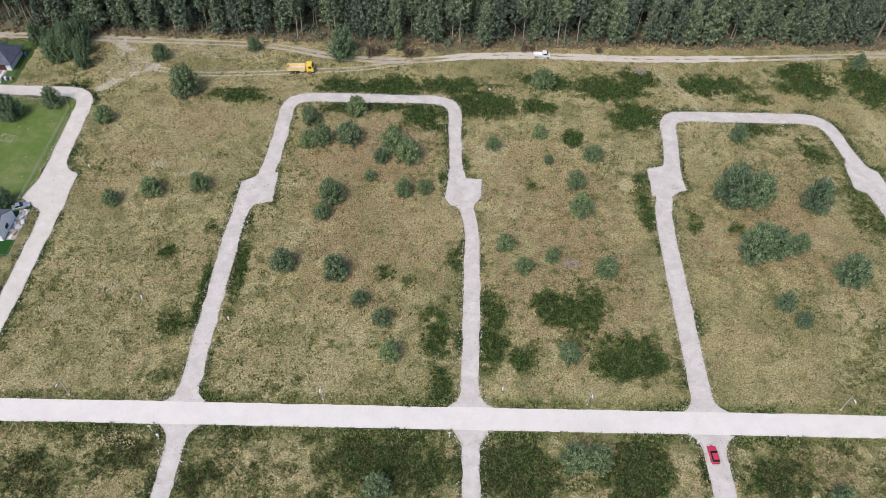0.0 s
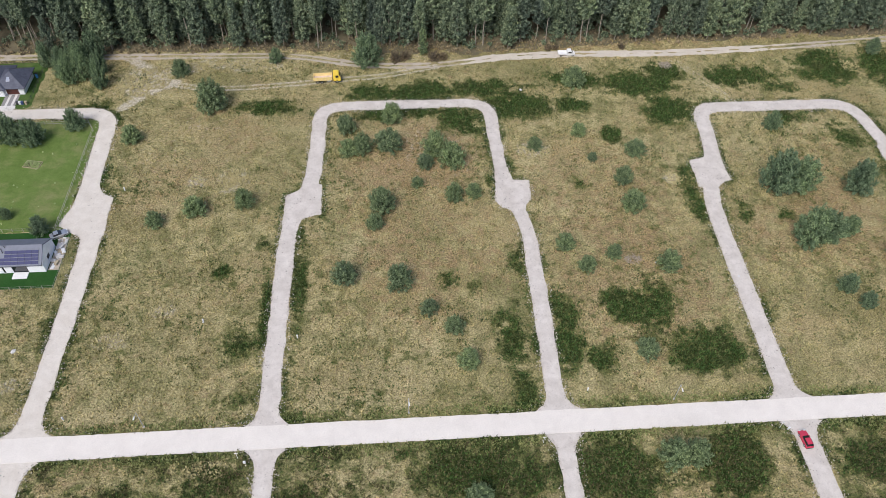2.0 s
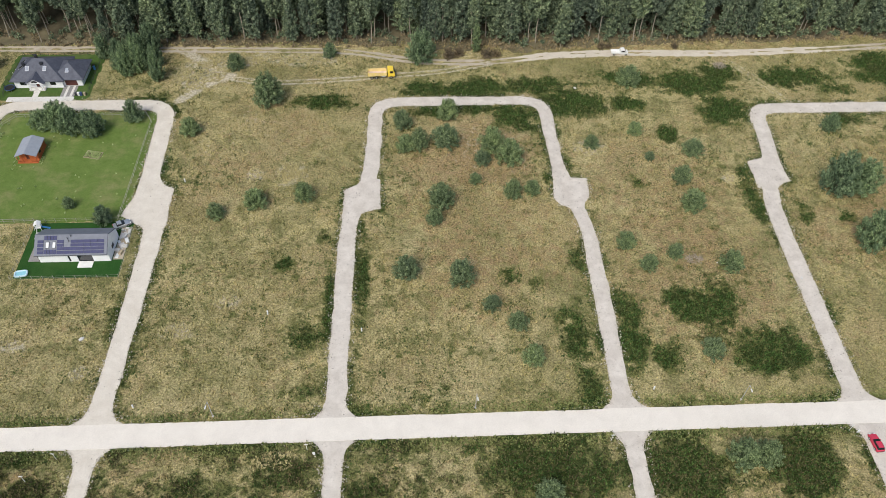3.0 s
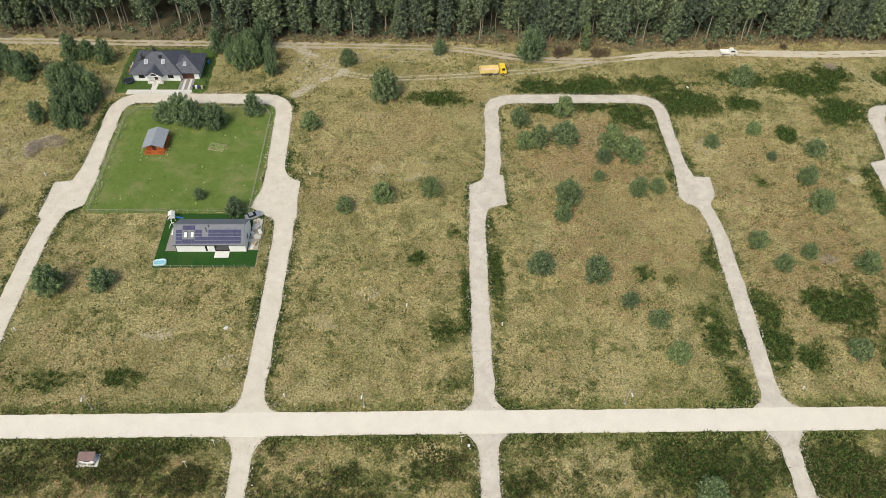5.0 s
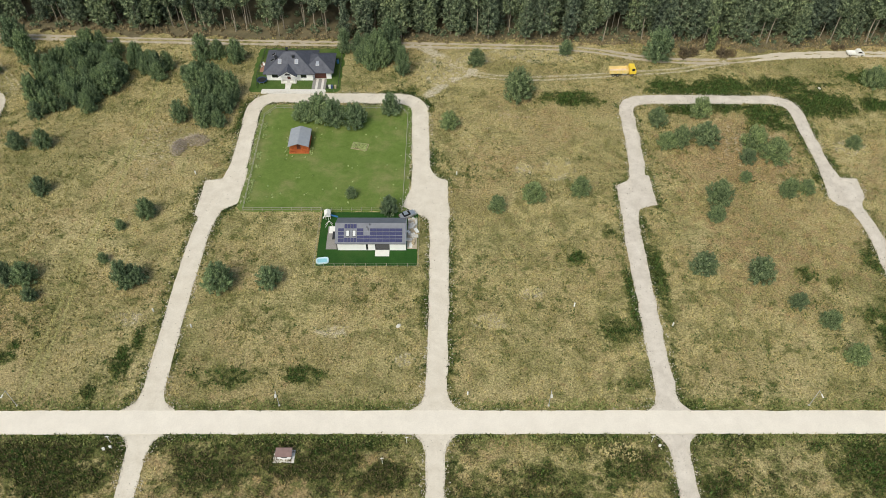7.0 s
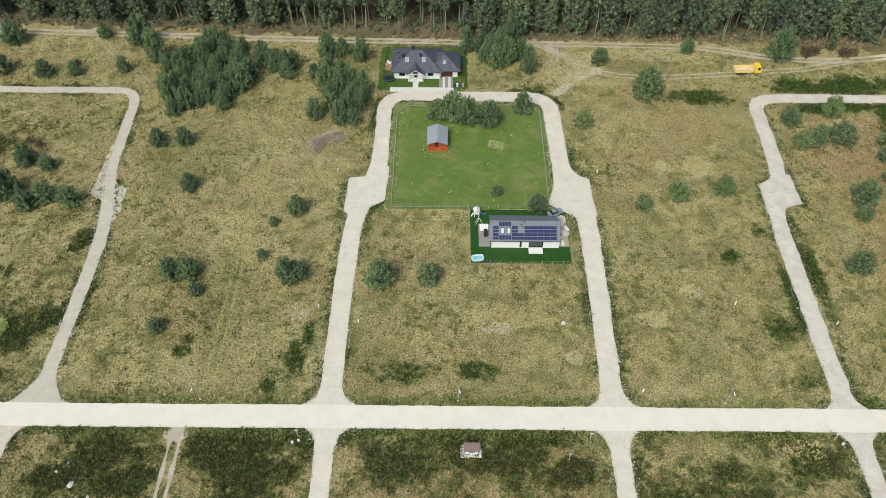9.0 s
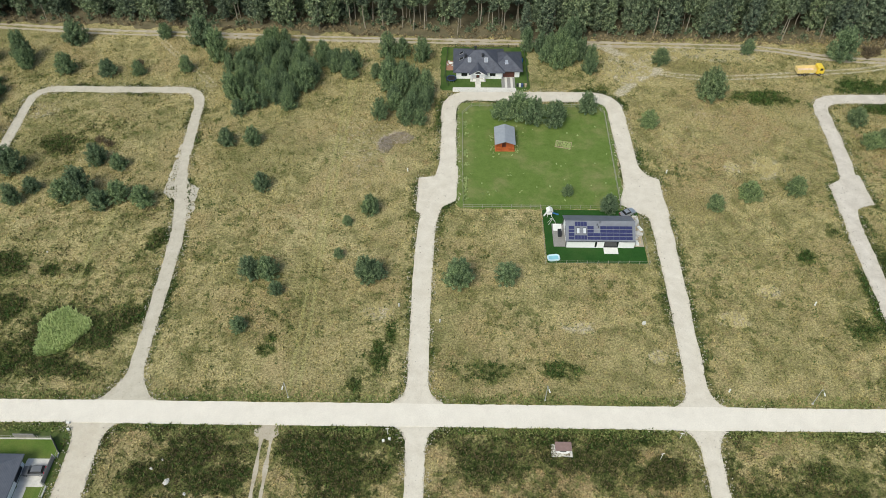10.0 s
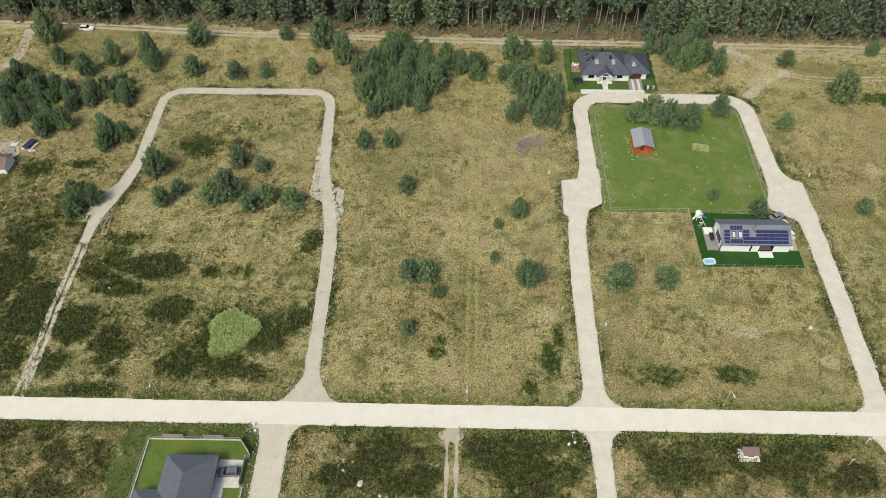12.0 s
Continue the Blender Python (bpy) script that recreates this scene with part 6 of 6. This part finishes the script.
def car(name, label, at, length, width, height, paint, estate=True, group=""):
    """A car along y, its nose at +y."""
    t = thing(name, label, "car", at, group)
    L, w = length / 2, width / 2
    side = [(-L, 0.30), (-L, 0.78), (-L + 0.12, 0.95), (L - 1.25, 0.98), (L - 0.25, 0.80), (L, 0.62), (L, 0.30), (L - 0.5, 0.22), (-L + 0.5, 0.22)]
    part("body", prism([(y, z) for y, z in side], "x", -w, w), paint, t, bevel=0.06)
    back = -L + (0.12 if estate else 0.75)
    low, top = [(back, 0.93), (L - 1.35, 0.95)], [(back + 0.3, height), (L - 2.15, height - 0.02)]
    bm = bmesh.new()
    ring = [(s * (w - 0.05), y, z) for s in (-1, 1) for y, z in low] + [(s * (w - 0.22), y, z) for s in (-1, 1) for y, z in top]
    v = [bm.verts.new(p) for p in ring]
    for f in ((0, 1, 3, 2), (4, 6, 7, 5), (0, 4, 5, 1), (2, 3, 7, 6), (0, 2, 6, 4), (1, 5, 7, 3)):
        bm.faces.new([v[i] for i in f])
    part("windows", bm, GLASS, t, bevel=0.05)
    part("roof", prism([(-w + 0.2, height - 0.07), (-w + 0.27, height + 0.02), (w - 0.27, height + 0.02), (w - 0.2, height - 0.07)], "y", back + 0.28, L - 2.12), paint, t, bevel=0.02)
    for x in (-w + 0.26, w - 0.26):
        part("roof_rail", box(x - 0.02, back + 0.45, height + 0.02, x + 0.02, L - 2.4, height + 0.07), DARK, t)
    for x in (-w + 0.28, w - 0.28):
        part("headlight", box(x - 0.2, L - 0.2, 0.6, x + 0.2, L + 0.012, 0.76), WHITE, t)
        part("tail_light", box(x - 0.16, -L - 0.012, 0.62, x + 0.16, -L + 0.1, 0.9), RED, t)
    for s in (-1, 1):
        part("mirror", box(s * w - 0.09, L - 1.7, 0.95, s * w + 0.09, L - 1.5, 1.1), paint, t)
        for y in (-L + 0.78, L - 0.85):
            wheel(t, s * (w - 0.08), y, 0.32, 0.22)
    part("bumper", box(-w + 0.05, -L - 0.05, 0.32, w - 0.05, -L + 0.1, 0.55), DARK, t)
    return t


def build_truck():
    """A three-axle tipper along x, its cab at +x."""
    t = thing("tipper_truck", "yellow three-axle tipper truck with an empty open body", "truck", pose(-43.6, 195.2, 0.0, 0, 0, 3))
    part("chassis", box(-3.9, -0.45, 0.75, 3.9, 0.45, 1.0), DARK, t)
    bm = bmesh.new()
    add_box(bm, -4.1, -1.25, 1.1, 1.6, 1.25, 1.25)
    add_box(bm, -4.1, -1.25, 1.25, 1.6, -1.13, 2.25)
    add_box(bm, -4.1, 1.13, 1.25, 1.6, 1.25, 2.25)
    add_box(bm, 1.48, -1.13, 1.25, 1.6, 1.13, 2.45)
    add_box(bm, -4.1, -1.13, 1.25, -3.98, 1.13, 2.2)
    part("tipper_body", bm, plain("faded_yellow_paint", (0.78, 0.62, 0.28), 0.5, vary=0.12), t, "faded yellow open tipper body")
    part("bed_floor", box(-3.95, -1.1, 1.255, 1.45, 1.1, 1.3), plain("dusty_steel", (0.66, 0.52, 0.42), 0.7, vary=0.2), t)
    for k in range(6):
        for y in (-1.3, 1.26):
            part("stake", box(-3.9 + 1.05 * k, y, 1.2, -3.8 + 1.05 * k, y + 0.045, 2.25), YELLOW, t)
    cab = part("cab", prism([(1.9, 0.7), (1.9, 2.95), (2.1, 3.05), (3.55, 3.0), (4.05, 1.9), (4.1, 0.7)], "y", -1.22, 1.22), YELLOW, t, "yellow driver's cab", bevel=0.06)
    part("windscreen", prism([(3.66, 2.86), (4.06, 1.98), (4.09, 2.0), (3.69, 2.88)], "y", -1.08, 1.08), GLASS, cab)
    for y in (-1.235, 1.215):
        part("side_window", box(2.6, y, 1.95, 3.5, y + 0.02, 2.7), GLASS, cab)
    part("bumper", box(3.9, -1.22, 0.45, 4.2, 1.22, 0.8), DARK, cab)
    for y in (-0.95, 0.95):
        part("headlight", box(4.1, y - 0.18, 0.85, 4.14, y + 0.18, 1.05), WHITE, cab)
    for x in (-2.9, -1.6, 2.9):
        for y in (-1.05, 1.05):
            w = part("wheel", tube((x, y - 0.17, 0.5), (x, y + 0.17, 0.5), 0.5, 0.5, 16), BLACK, t)
            part("rim", tube((x, y - 0.18, 0.5), (x, y + 0.18, 0.5), 0.27, 0.27, 10), ALU, w)
    part("fuel_tank", tube((0.0, -0.8, 0.75), (1.2, -0.8, 0.75), 0.3), ALU, t)


def build_pickup():
    """A double-cab flatbed pickup along x, its nose at +x."""
    t = thing("pickup", "white double-cab flatbed pickup on the sandy track", "truck", pose(32.0, 205.9, 0.03, 0, 0, -1))
    part("chassis", box(-2.6, -0.4, 0.4, 2.3, 0.4, 0.6), DARK, t)
    bm = bmesh.new()
    add_box(bm, -2.75, -0.98, 0.75, 0.0, 0.98, 0.85)
    for y in (-0.98, 0.93):
        add_box(bm, -2.75, y, 0.85, 0.0, y + 0.05, 1.2)
    add_box(bm, -2.75, -0.93, 0.85, -2.7, 0.93, 1.2)
    add_box(bm, -0.05, -0.93, 0.85, 0.0, 0.93, 1.5)
    part("flatbed", bm, WHITE, t, "white dropside flatbed")
    cab = part("cab", prism([(0.1, 0.4), (0.1, 1.75), (0.25, 1.9), (1.35, 1.9), (1.95, 1.15), (2.6, 1.0), (2.7, 0.75), (2.7, 0.4)], "y", -0.9, 0.9), WHITE, t, bevel=0.05)
    part("windscreen", prism([(1.42, 1.86), (1.95, 1.2), (1.98, 1.22), (1.45, 1.88)], "y", -0.78, 0.78), GLASS, cab)
    for y in (-0.915, 0.9):
        part("side_window", prism([(0.3, 1.25), (0.3, 1.75), (1.3, 1.75), (1.7, 1.25)], "y", y, y + 0.015), GLASS, cab)
    for y in (-0.65, 0.65):
        part("headlight", box(2.68, y - 0.15, 0.75, 2.72, y + 0.15, 0.9), GLASS, cab)
    for x in (-1.8, 1.9):
        for y in (-0.82, 0.82):
            w = part("wheel", tube((x, y - 0.11, 0.34), (x, y + 0.11, 0.34), 0.34, 0.34, 14), BLACK, t)
            part("rim", tube((x, y - 0.12, 0.34), (x, y + 0.12, 0.34), 0.2, 0.2, 10), ALU, w)


def build_vehicles():
    car("red_car", "red estate car parked on a gravel road", pose(56.75, 69.7, 0.06, 0, 0, 4), 3.95, 1.6, 1.45, RED)
    car("dark_car", "dark grey car parked on a concrete driveway", pose(-231.9, 63.6, 0.06, 0, 0, 92), 4.5, 1.8, 1.5, plain("grey_car_paint", (0.17, 0.175, 0.19), 0.3, 0.2, 0.03))
    car("white_car", "white car parked on the sandy forest track", pose(-312.0, 217.1, 0.03, 0, 0, -90), 4.5, 1.8, 1.5, WHITE)
    car("silver_car", "silver car parked behind the house beside the road", pose(-107.4, 134.6, 0.06, 0, 0, -62), 4.2, 1.75, 1.5, ALU, False)
    build_truck()
    build_pickup()


# ---- street furniture ----
def street_lamp():
    t = thing("street_lamp", "thin grey street lamp with a white head over the road verge", "street lamp", group="street lamps")
    part("pole", tube((0, 0, 0), (0, 0, 5.9), 0.09, 0.055), ALU, t)
    arm = part("arm", tube((0, 0, 5.85), (0, -1.0, 6.0), 0.04), ALU, t)
    part("lamp_head", prism([(-0.14, 0), (0.14, 0), (0.1, 0.1), (-0.1, 0.1)], "y", -1.75, -0.95), WHITE, arm, "white lamp head", at=Matrix.Translation((0, 0, 5.98)))
    part("base", box(-0.18, -0.18, 0, 0.18, 0.18, 0.25), CONCRETE, t)
    return t


def marker_post():
    t = thing("marker_post", "white plastic utility post beside a side road", "post", group="utility posts")
    part("pipe", tube((0, 0, 0), (0, 0, 0.95), 0.16, 0.15, 10), WHITE, t)
    part("cap", tube((0, 0, 0.95), (0, 0, 1.12), 0.2, 0.1, 10), WHITE, t)
    return t


def sign_post():
    t = thing("sign_post", "thin white sign pole with a small blank plate", "sign", group="street signs")
    part("pole", tube((0, 0, 0), (0, 0, 2.6), 0.05), WHITE, t)
    part("plate", box(-0.35, -0.03, 2.2, 0.35, 0.0, 2.5), WHITE, t)
    return t


def meter_box():
    t = thing("meter_box", "small white utility cabinet on a plinth", "cabinet", group="utility cabinets")
    part("body", box(-0.22, -0.13, 0.12, 0.22, 0.13, 0.7), WHITE, t, bevel=0.02)
    part("plinth", box(-0.25, -0.15, 0, 0.25, 0.15, 0.12), CONCRETE, t)
    part("lid", box(-0.26, -0.16, 0.7, 0.26, 0.16, 0.74), WHITE, t)
    return t


def spread(master, places):
    """The master at the first place and copies at the others: x, y, turn."""
    for i, (x, y, turn) in enumerate(places):
        if i == 0:
            first = pose(x, y, 0, 0, 0, turn)
        else:
            copy_thing(master, pose(x, y, 0, 0, 0, turn))
    master.matrix_basis = first


def build_street():
    spread(street_lamp(), [(x, 80.7, turn) for x, turn in ((-250.5, 8), (-185.4, -4), (-132.2, 10), (-77.2, -5), (-23.6, 4), (32.5, -3), (86.5, 5), (-304.5, 0))])
    spread(marker_post(), [(x, y, 0) for x, y in ((-163.8, 150.0), (-154.3, 100.4), (-163.7, 104.7), (-94.8, 150.1), (-68.8, 106.4), (-47.5, 100.9), (-93.7, 83.3), (14.6, 83.9))])
    spread(sign_post(), [(x, y, turn) for x, y, turn in ((-164.2, 72.6, 5), (-106.0, 72.4, -5), (-57.6, 72.6, 3), (3.2, 72.4, 0), (52.6, 72.8, 0), (-110.6, 68.0, 10))])
    spread(meter_box(), [(x, y, turn) for x, y, turn in ((-163.8, 71.4, 0), (-165.0, 71.0, 8), (-56.2, 71.6, 0), (54.3, 72.4, 20), (-228.4, 72.6, 10), (-228.9, 74.0, 0))])
    m = thing("wooden_trestle", "pale wooden trestle leaning at the track side", "trestle", pose(-277.3, 129.5, 0, 0, 0, 75))
    for a, b in (((-2, 0, 0), (-1.8, 0, 2.2)), ((2, 0, 0), (1.8, 0, 2.2)), ((-1.85, 0, 2.0), (1.85, 0, 2.1)), ((-2, 0, 0.3), (1.9, 0, 1.9)), ((-1.95, 0, 0.9), (1.95, 0, 1.0))):
        part("beam", tube(a, b, 0.09, 0.09, 6), PALE_WOOD, m)


# ---- garden things ----
def build_garden():
    p = thing("paddling_pool", "pale blue inflatable paddling pool on turf", "pool", pose(-127.3, 119.6, 0.04, 0, 0, 8))
    bm = bmesh.new()
    outline = [(1.35 * math.copysign(abs(math.cos(a)) ** 0.5, math.cos(a)), 0.85 * math.copysign(abs(math.sin(a)) ** 0.5, math.sin(a))) for a in [2 * math.pi * k / 20 for k in range(20)]]
    for a, b in zip(outline, outline[1:] + outline[:1]):
        add_tube(bm, (*a, 0.25), (*b, 0.25), 0.22, 0.22, 8)
    part("rim", bm, plain("pale_blue_vinyl", (0.55, 0.72, 0.80), 0.4, vary=0.05), p)
    part("water", prism([(x * 0.92, y * 0.92) for x, y in outline], "z", 0.02, 0.28), WATER, p)
    t = thing("playground_tower", "white wooden play tower with slide and swing frame", "playset", pose(-127.3, 134.0, 0.03, 0, 0, 8) @ Matrix.Diagonal((0.8, 0.8, 0.8, 1)))
    for x in (-0.7, 0.7):
        for y in (-0.7, 0.7):
            part("post", box(x - 0.06, y - 0.06, 0, x + 0.06, y + 0.06, 2.6), WHITE, t)
    part("platform", box(-0.8, -0.8, 1.15, 0.8, 0.8, 1.25), WHITE, t)
    part("roof", prism([(-1.0, 2.5), (0, 3.1), (1.0, 2.5), (1.0, 2.42), (0, 3.0), (-1.0, 2.42)], "y", -1.0, 1.0), WHITE, t)
    part("slide", prism([(0.85, 1.2), (2.9, 0.15), (3.1, 0.15), (3.1, 0.08), (2.85, 0.05), (0.85, 1.08)], "y", -0.3, 0.3), BLUE, t, "blue slide")
    part("ladder", prism([(-0.85, 1.2), (-1.6, 0.0), (-1.7, 0.0), (-0.95, 1.25)], "y", -0.35, 0.35), WHITE, t)
    part("swing_beam", tube((0, -0.8, 2.1), (0.3, -3.6, 2.1), 0.06), WHITE, t)
    for x in (-1.0, 1.4):
        part("swing_leg", tube((0.3, -3.5, 2.1), (x, -4.0, 0), 0.05), WHITE, t)
        part("swing_leg", tube((0.3, -3.3, 2.1), (x, -2.9, 0), 0.05), WHITE, t)
    part("swing_seat", box(-0.2, -2.2, 0.45, 0.5, -1.9, 0.5), WHITE, t)
    for x in (-0.12, 0.42):
        part("rope", tube((x, -2.05, 0.5), (0.15, -2.05, 2.1), 0.015, 0.015, 4), BLACK, t)
    t = thing("trampoline", "round black trampoline with a blue rim on the lawn", "trampoline", pose(-153.0 + 0.6, 190.6, 0.03))
    part("mat", tube((0, 0, 0.72), (0, 0, 0.76), 1.3, 1.3, 28), BLACK, t)
    bm = bmesh.new()
    for k in range(28):
        a, b = 2 * math.pi * k / 28, 2 * math.pi * (k + 1) / 28
        add_tube(bm, (1.4 * math.cos(a), 1.4 * math.sin(a), 0.76), (1.4 * math.cos(b), 1.4 * math.sin(b), 0.76), 0.14, 0.14, 6)
    part("rim", bm, plain("dark_blue_padding", (0.03, 0.06, 0.14), 0.6), t)
    for k in range(6):
        a = math.pi * k / 3
        part("leg", tube((1.3 * math.cos(a), 1.3 * math.sin(a), 0), (1.3 * math.cos(a), 1.3 * math.sin(a), 0.72), 0.04), ALU, t)
        part("net_pole", tube((1.45 * math.cos(a), 1.45 * math.sin(a), 0.7), (1.45 * math.cos(a), 1.45 * math.sin(a), 2.3), 0.025), BLACK, t)
    # patio with garden set west of the bungalow
    slab("patio", -154.0, 195.6, -151.2, 200.6, 0.07, plain("red_paving", (0.36, 0.2, 0.14), 0.9), "red paved patio beside the bungalow", 0.2)
    t = thing("garden_table", "round pale garden table on the patio", "table", pose(-152.7, 198.4, 0.07))
    part("tabletop", tube((0, 0, 0.7), (0, 0, 0.75), 0.6, 0.6, 16), WHITE, t)
    part("leg", tube((0, 0, 0), (0, 0, 0.7), 0.05), ALU, t)
    for i in range(4):
        a = 90 * i + 30
        c = thing("garden_chair", "pale garden chair at the patio table", "chair", pose(-152.7 + 1.0 * math.cos(radians(a)), 198.4 + 1.0 * math.sin(radians(a)), 0.07, 0, 0, a - 90), "patio chairs")
        part("seat", box(-0.25, -0.25, 0.4, 0.25, 0.25, 0.45), WHITE, c)
        part("backrest", box(-0.25, 0.2, 0.45, 0.25, 0.26, 0.95), WHITE, c)
        for x in (-0.22, 0.22):
            for y in (-0.22, 0.22):
                part("leg", box(x - 0.02, y - 0.02, 0, x + 0.02, y + 0.02, 0.4), WHITE, c)
    for x, mat, word in ((-132.6, DARK, "dark blue"), (-131.9, WHITE, "white"), (-131.2, plain("blue_bin", (0.05, 0.08, 0.2), 0.5), "blue"), (-130.2, PALE_WOOD, "pale")):
        b = thing("waste_bin", word + " wheeled waste bin beside the driveway", "bin", pose(x, 187.6, 0.02), "waste bins")
        part("body", prism([(-0.24, 0.0), (0.24, 0.0), (0.3, 0.95), (-0.3, 0.95)], "y", -0.3, 0.3), mat, b)
        part("lid", box(-0.32, -0.34, 0.95, 0.32, 0.34, 1.02), mat, b)
    t = thing("water_barrel", "tall blue water barrel behind the garage", "barrel", pose(-130.6, 200.4, 0.03))
    part("barrel", tube((0, 0, 0), (0, 0, 1.5), 0.38, 0.38, 16), BLUE, t)
    part("lid", tube((0, 0, 1.5), (0, 0, 1.56), 0.41, 0.41, 16), BLACK, t)
    t = thing("timber_frame", "pale timber lattice frame lying in the weeds", "frame", pose(-277.0, 128.8, 0.05, 0, 0, 94))
    for y in (-0.55, 0.55):
        part("rail", box(-3.2, y - 0.07, 0.3, 3.2, y + 0.07, 0.42), PALE_WOOD, t)
    for k in range(5):
        part("rung", box(-3.0 + 1.45 * k, -0.48, 0.3, -2.86 + 1.45 * k, 0.48, 0.4), PALE_WOOD, t)
    for k in range(2):
        part("brace", tube((-2.9 + 2.9 * k, -0.48, 0.44), (-0.1 + 2.9 * k, 0.48, 0.44), 0.05, 0.05, 6), PALE_WOOD, t)
    for x in (-3.0, 3.0):
        part("foot", box(x - 0.1, -0.5, -0.05, x + 0.1, 0.5, 0.3), PALE_WOOD, t)
    t = thing("vegetable_bed", "raised vegetable bed with green plants on the lawn", "garden bed", pose(-121.2, 161.2, 0.03, 0, 0, -12))
    for a in ((-2.2, -1.4, 2.2, -1.3), (-2.2, 1.3, 2.2, 1.4), (-2.2, -1.3, -2.1, 1.3), (2.1, -1.3, 2.2, 1.3), (-0.1, -1.3, 0.0, 1.3)):
        part("board", box(a[0], a[1], 0, a[2], a[3], 0.14), PALE_WOOD, t)
    part("soil", box(-2.09, -1.29, 0, -0.11, 1.29, 0.08), LITTER, t)
    rng = np.random.default_rng(2)
    v, f = blades(rng, rng.uniform(-2, 2, 160), rng.uniform(-1.2, 1.2, 160), rng.uniform(0.3, 0.5, 160), np.full(160, 0.3), 4)
    part("plants", mesh_of("plants", v, f), LIGHT_WEED, t)
    # building rubble on the sandy strip beside the solar house
    gen = random.Random(6)
    for i in range(26):
        s = gen.uniform(0.25, 0.85)
        m = pose(-106.0 + gen.uniform(-1.0, 1.1), 129.0 + gen.uniform(-4.3, 4.8), 0.06, 0, 0, gen.uniform(0, 180))
        tagged(part("building_block", box(-s, -s * 0.5, 0, s, s * 0.5, gen.uniform(0.15, 0.6)), gen.choice([WHITE, CONCRETE, PALE_WOOD, CONCRETE]), at=m, bevel=0.03), "pale building material stacked beside the house", "building material", "building materials")
    # patio furniture on the solar house terrace
    t = thing("garden_sofa", "dark garden sofa on the paved terrace", "sofa", pose(-125.2, 127.6, 0.14))
    part("seat", box(-0.4, -1.0, 0, 0.4, 1.0, 0.4), DARK, t, bevel=0.03)
    part("backrest", box(0.3, -1.0, 0.4, 0.45, 1.0, 0.8), DARK, t, bevel=0.03)
    for y in (-1.08, 1.0):
        part("armrest", box(-0.4, y, 0, 0.4, y + 0.08, 0.6), DARK, t)


def twig_heap(name, label, x, y, rx, ry, h, count, seed):
    rng = random.Random(seed)
    bm = bmesh.new()
    for i in range(count):
        r, a = math.sqrt(rng.random()), rng.uniform(0, 6.28)
        px, py = x + rx * r * math.cos(a), y + ry * r * math.sin(a)
        z = h * (1 - r * r) * rng.random()
        d, l = rng.uniform(0, 6.28), rng.uniform(0.4, 1.3)
        add_tube(bm, (px, py, z), (px + l * math.cos(d), py + l * math.sin(d), z + rng.uniform(0.0, 0.5)), 0.05, 0.02, 3, False)
    return tagged(part(name, bm, TWIG), label, "brushwood", kind="stuff")


def build_heaps():
    twig_heap("brushwood_heap", "grey heap of cut dead branches in the grass", -166.6, 163.4, 3.6, 2.4, 1.6, 520, 1)
    twig_heap("brushwood_heap", "grey heap of cut dead branches in the grass", -170.6, 160.6, 2.0, 3.4, 1.4, 400, 2)
    twig_heap("brushwood_heap", "pale heap of dead branches among dark weeds", 62.5, 199.0, 2.0, 1.6, 0.8, 160, 3)
    twig_heap("brushwood_heap", "fallen dead branches beside a bush", 33.0, 119.6, 2.2, 1.4, 0.6, 120, 4)
    rng = random.Random(12)
    stone = bmesh.new()
    bmesh.ops.create_icosphere(stone, subdivisions=1, radius=0.5)
    for v in stone.verts:
        v.co *= rng.uniform(0.75, 1.15)
        v.co.z = max(v.co.z * 0.6, -0.1)
    me = bm_mesh("stone", stone)
    for x, y, s in ((-108.6, 100.7, 2.6), (-68.8, 106.2, 1.0), (-206.0, 62.0, 3.0), (-209.6, 64.6, 1.4), (-207.9, 66.5, 1.2), (14.9, 188.4, 2.2), (38.4, 118.4, 1.0), (57.5, 113.0, 1.6), (-250, 120, 1.2), (-270.2, 109.0, 1.6), (-202, 59.6, 1.6)):
        tagged(part("stone", me, CONCRETE, at=pose(x, y, 0.04, 0, 0, rng.uniform(0, 360)) @ Matrix.Diagonal((s * 0.6, s * 0.42, s * 0.4, 1))), "pale boulder lying in dry grass", "stone", "boulders")


build_yards()
build_solar_house()
build_bungalow()
build_shed()
build_hut()
build_corner_house()
build_far_house()
build_fences()
build_vehicles()
build_street()
build_garden()
build_heaps()
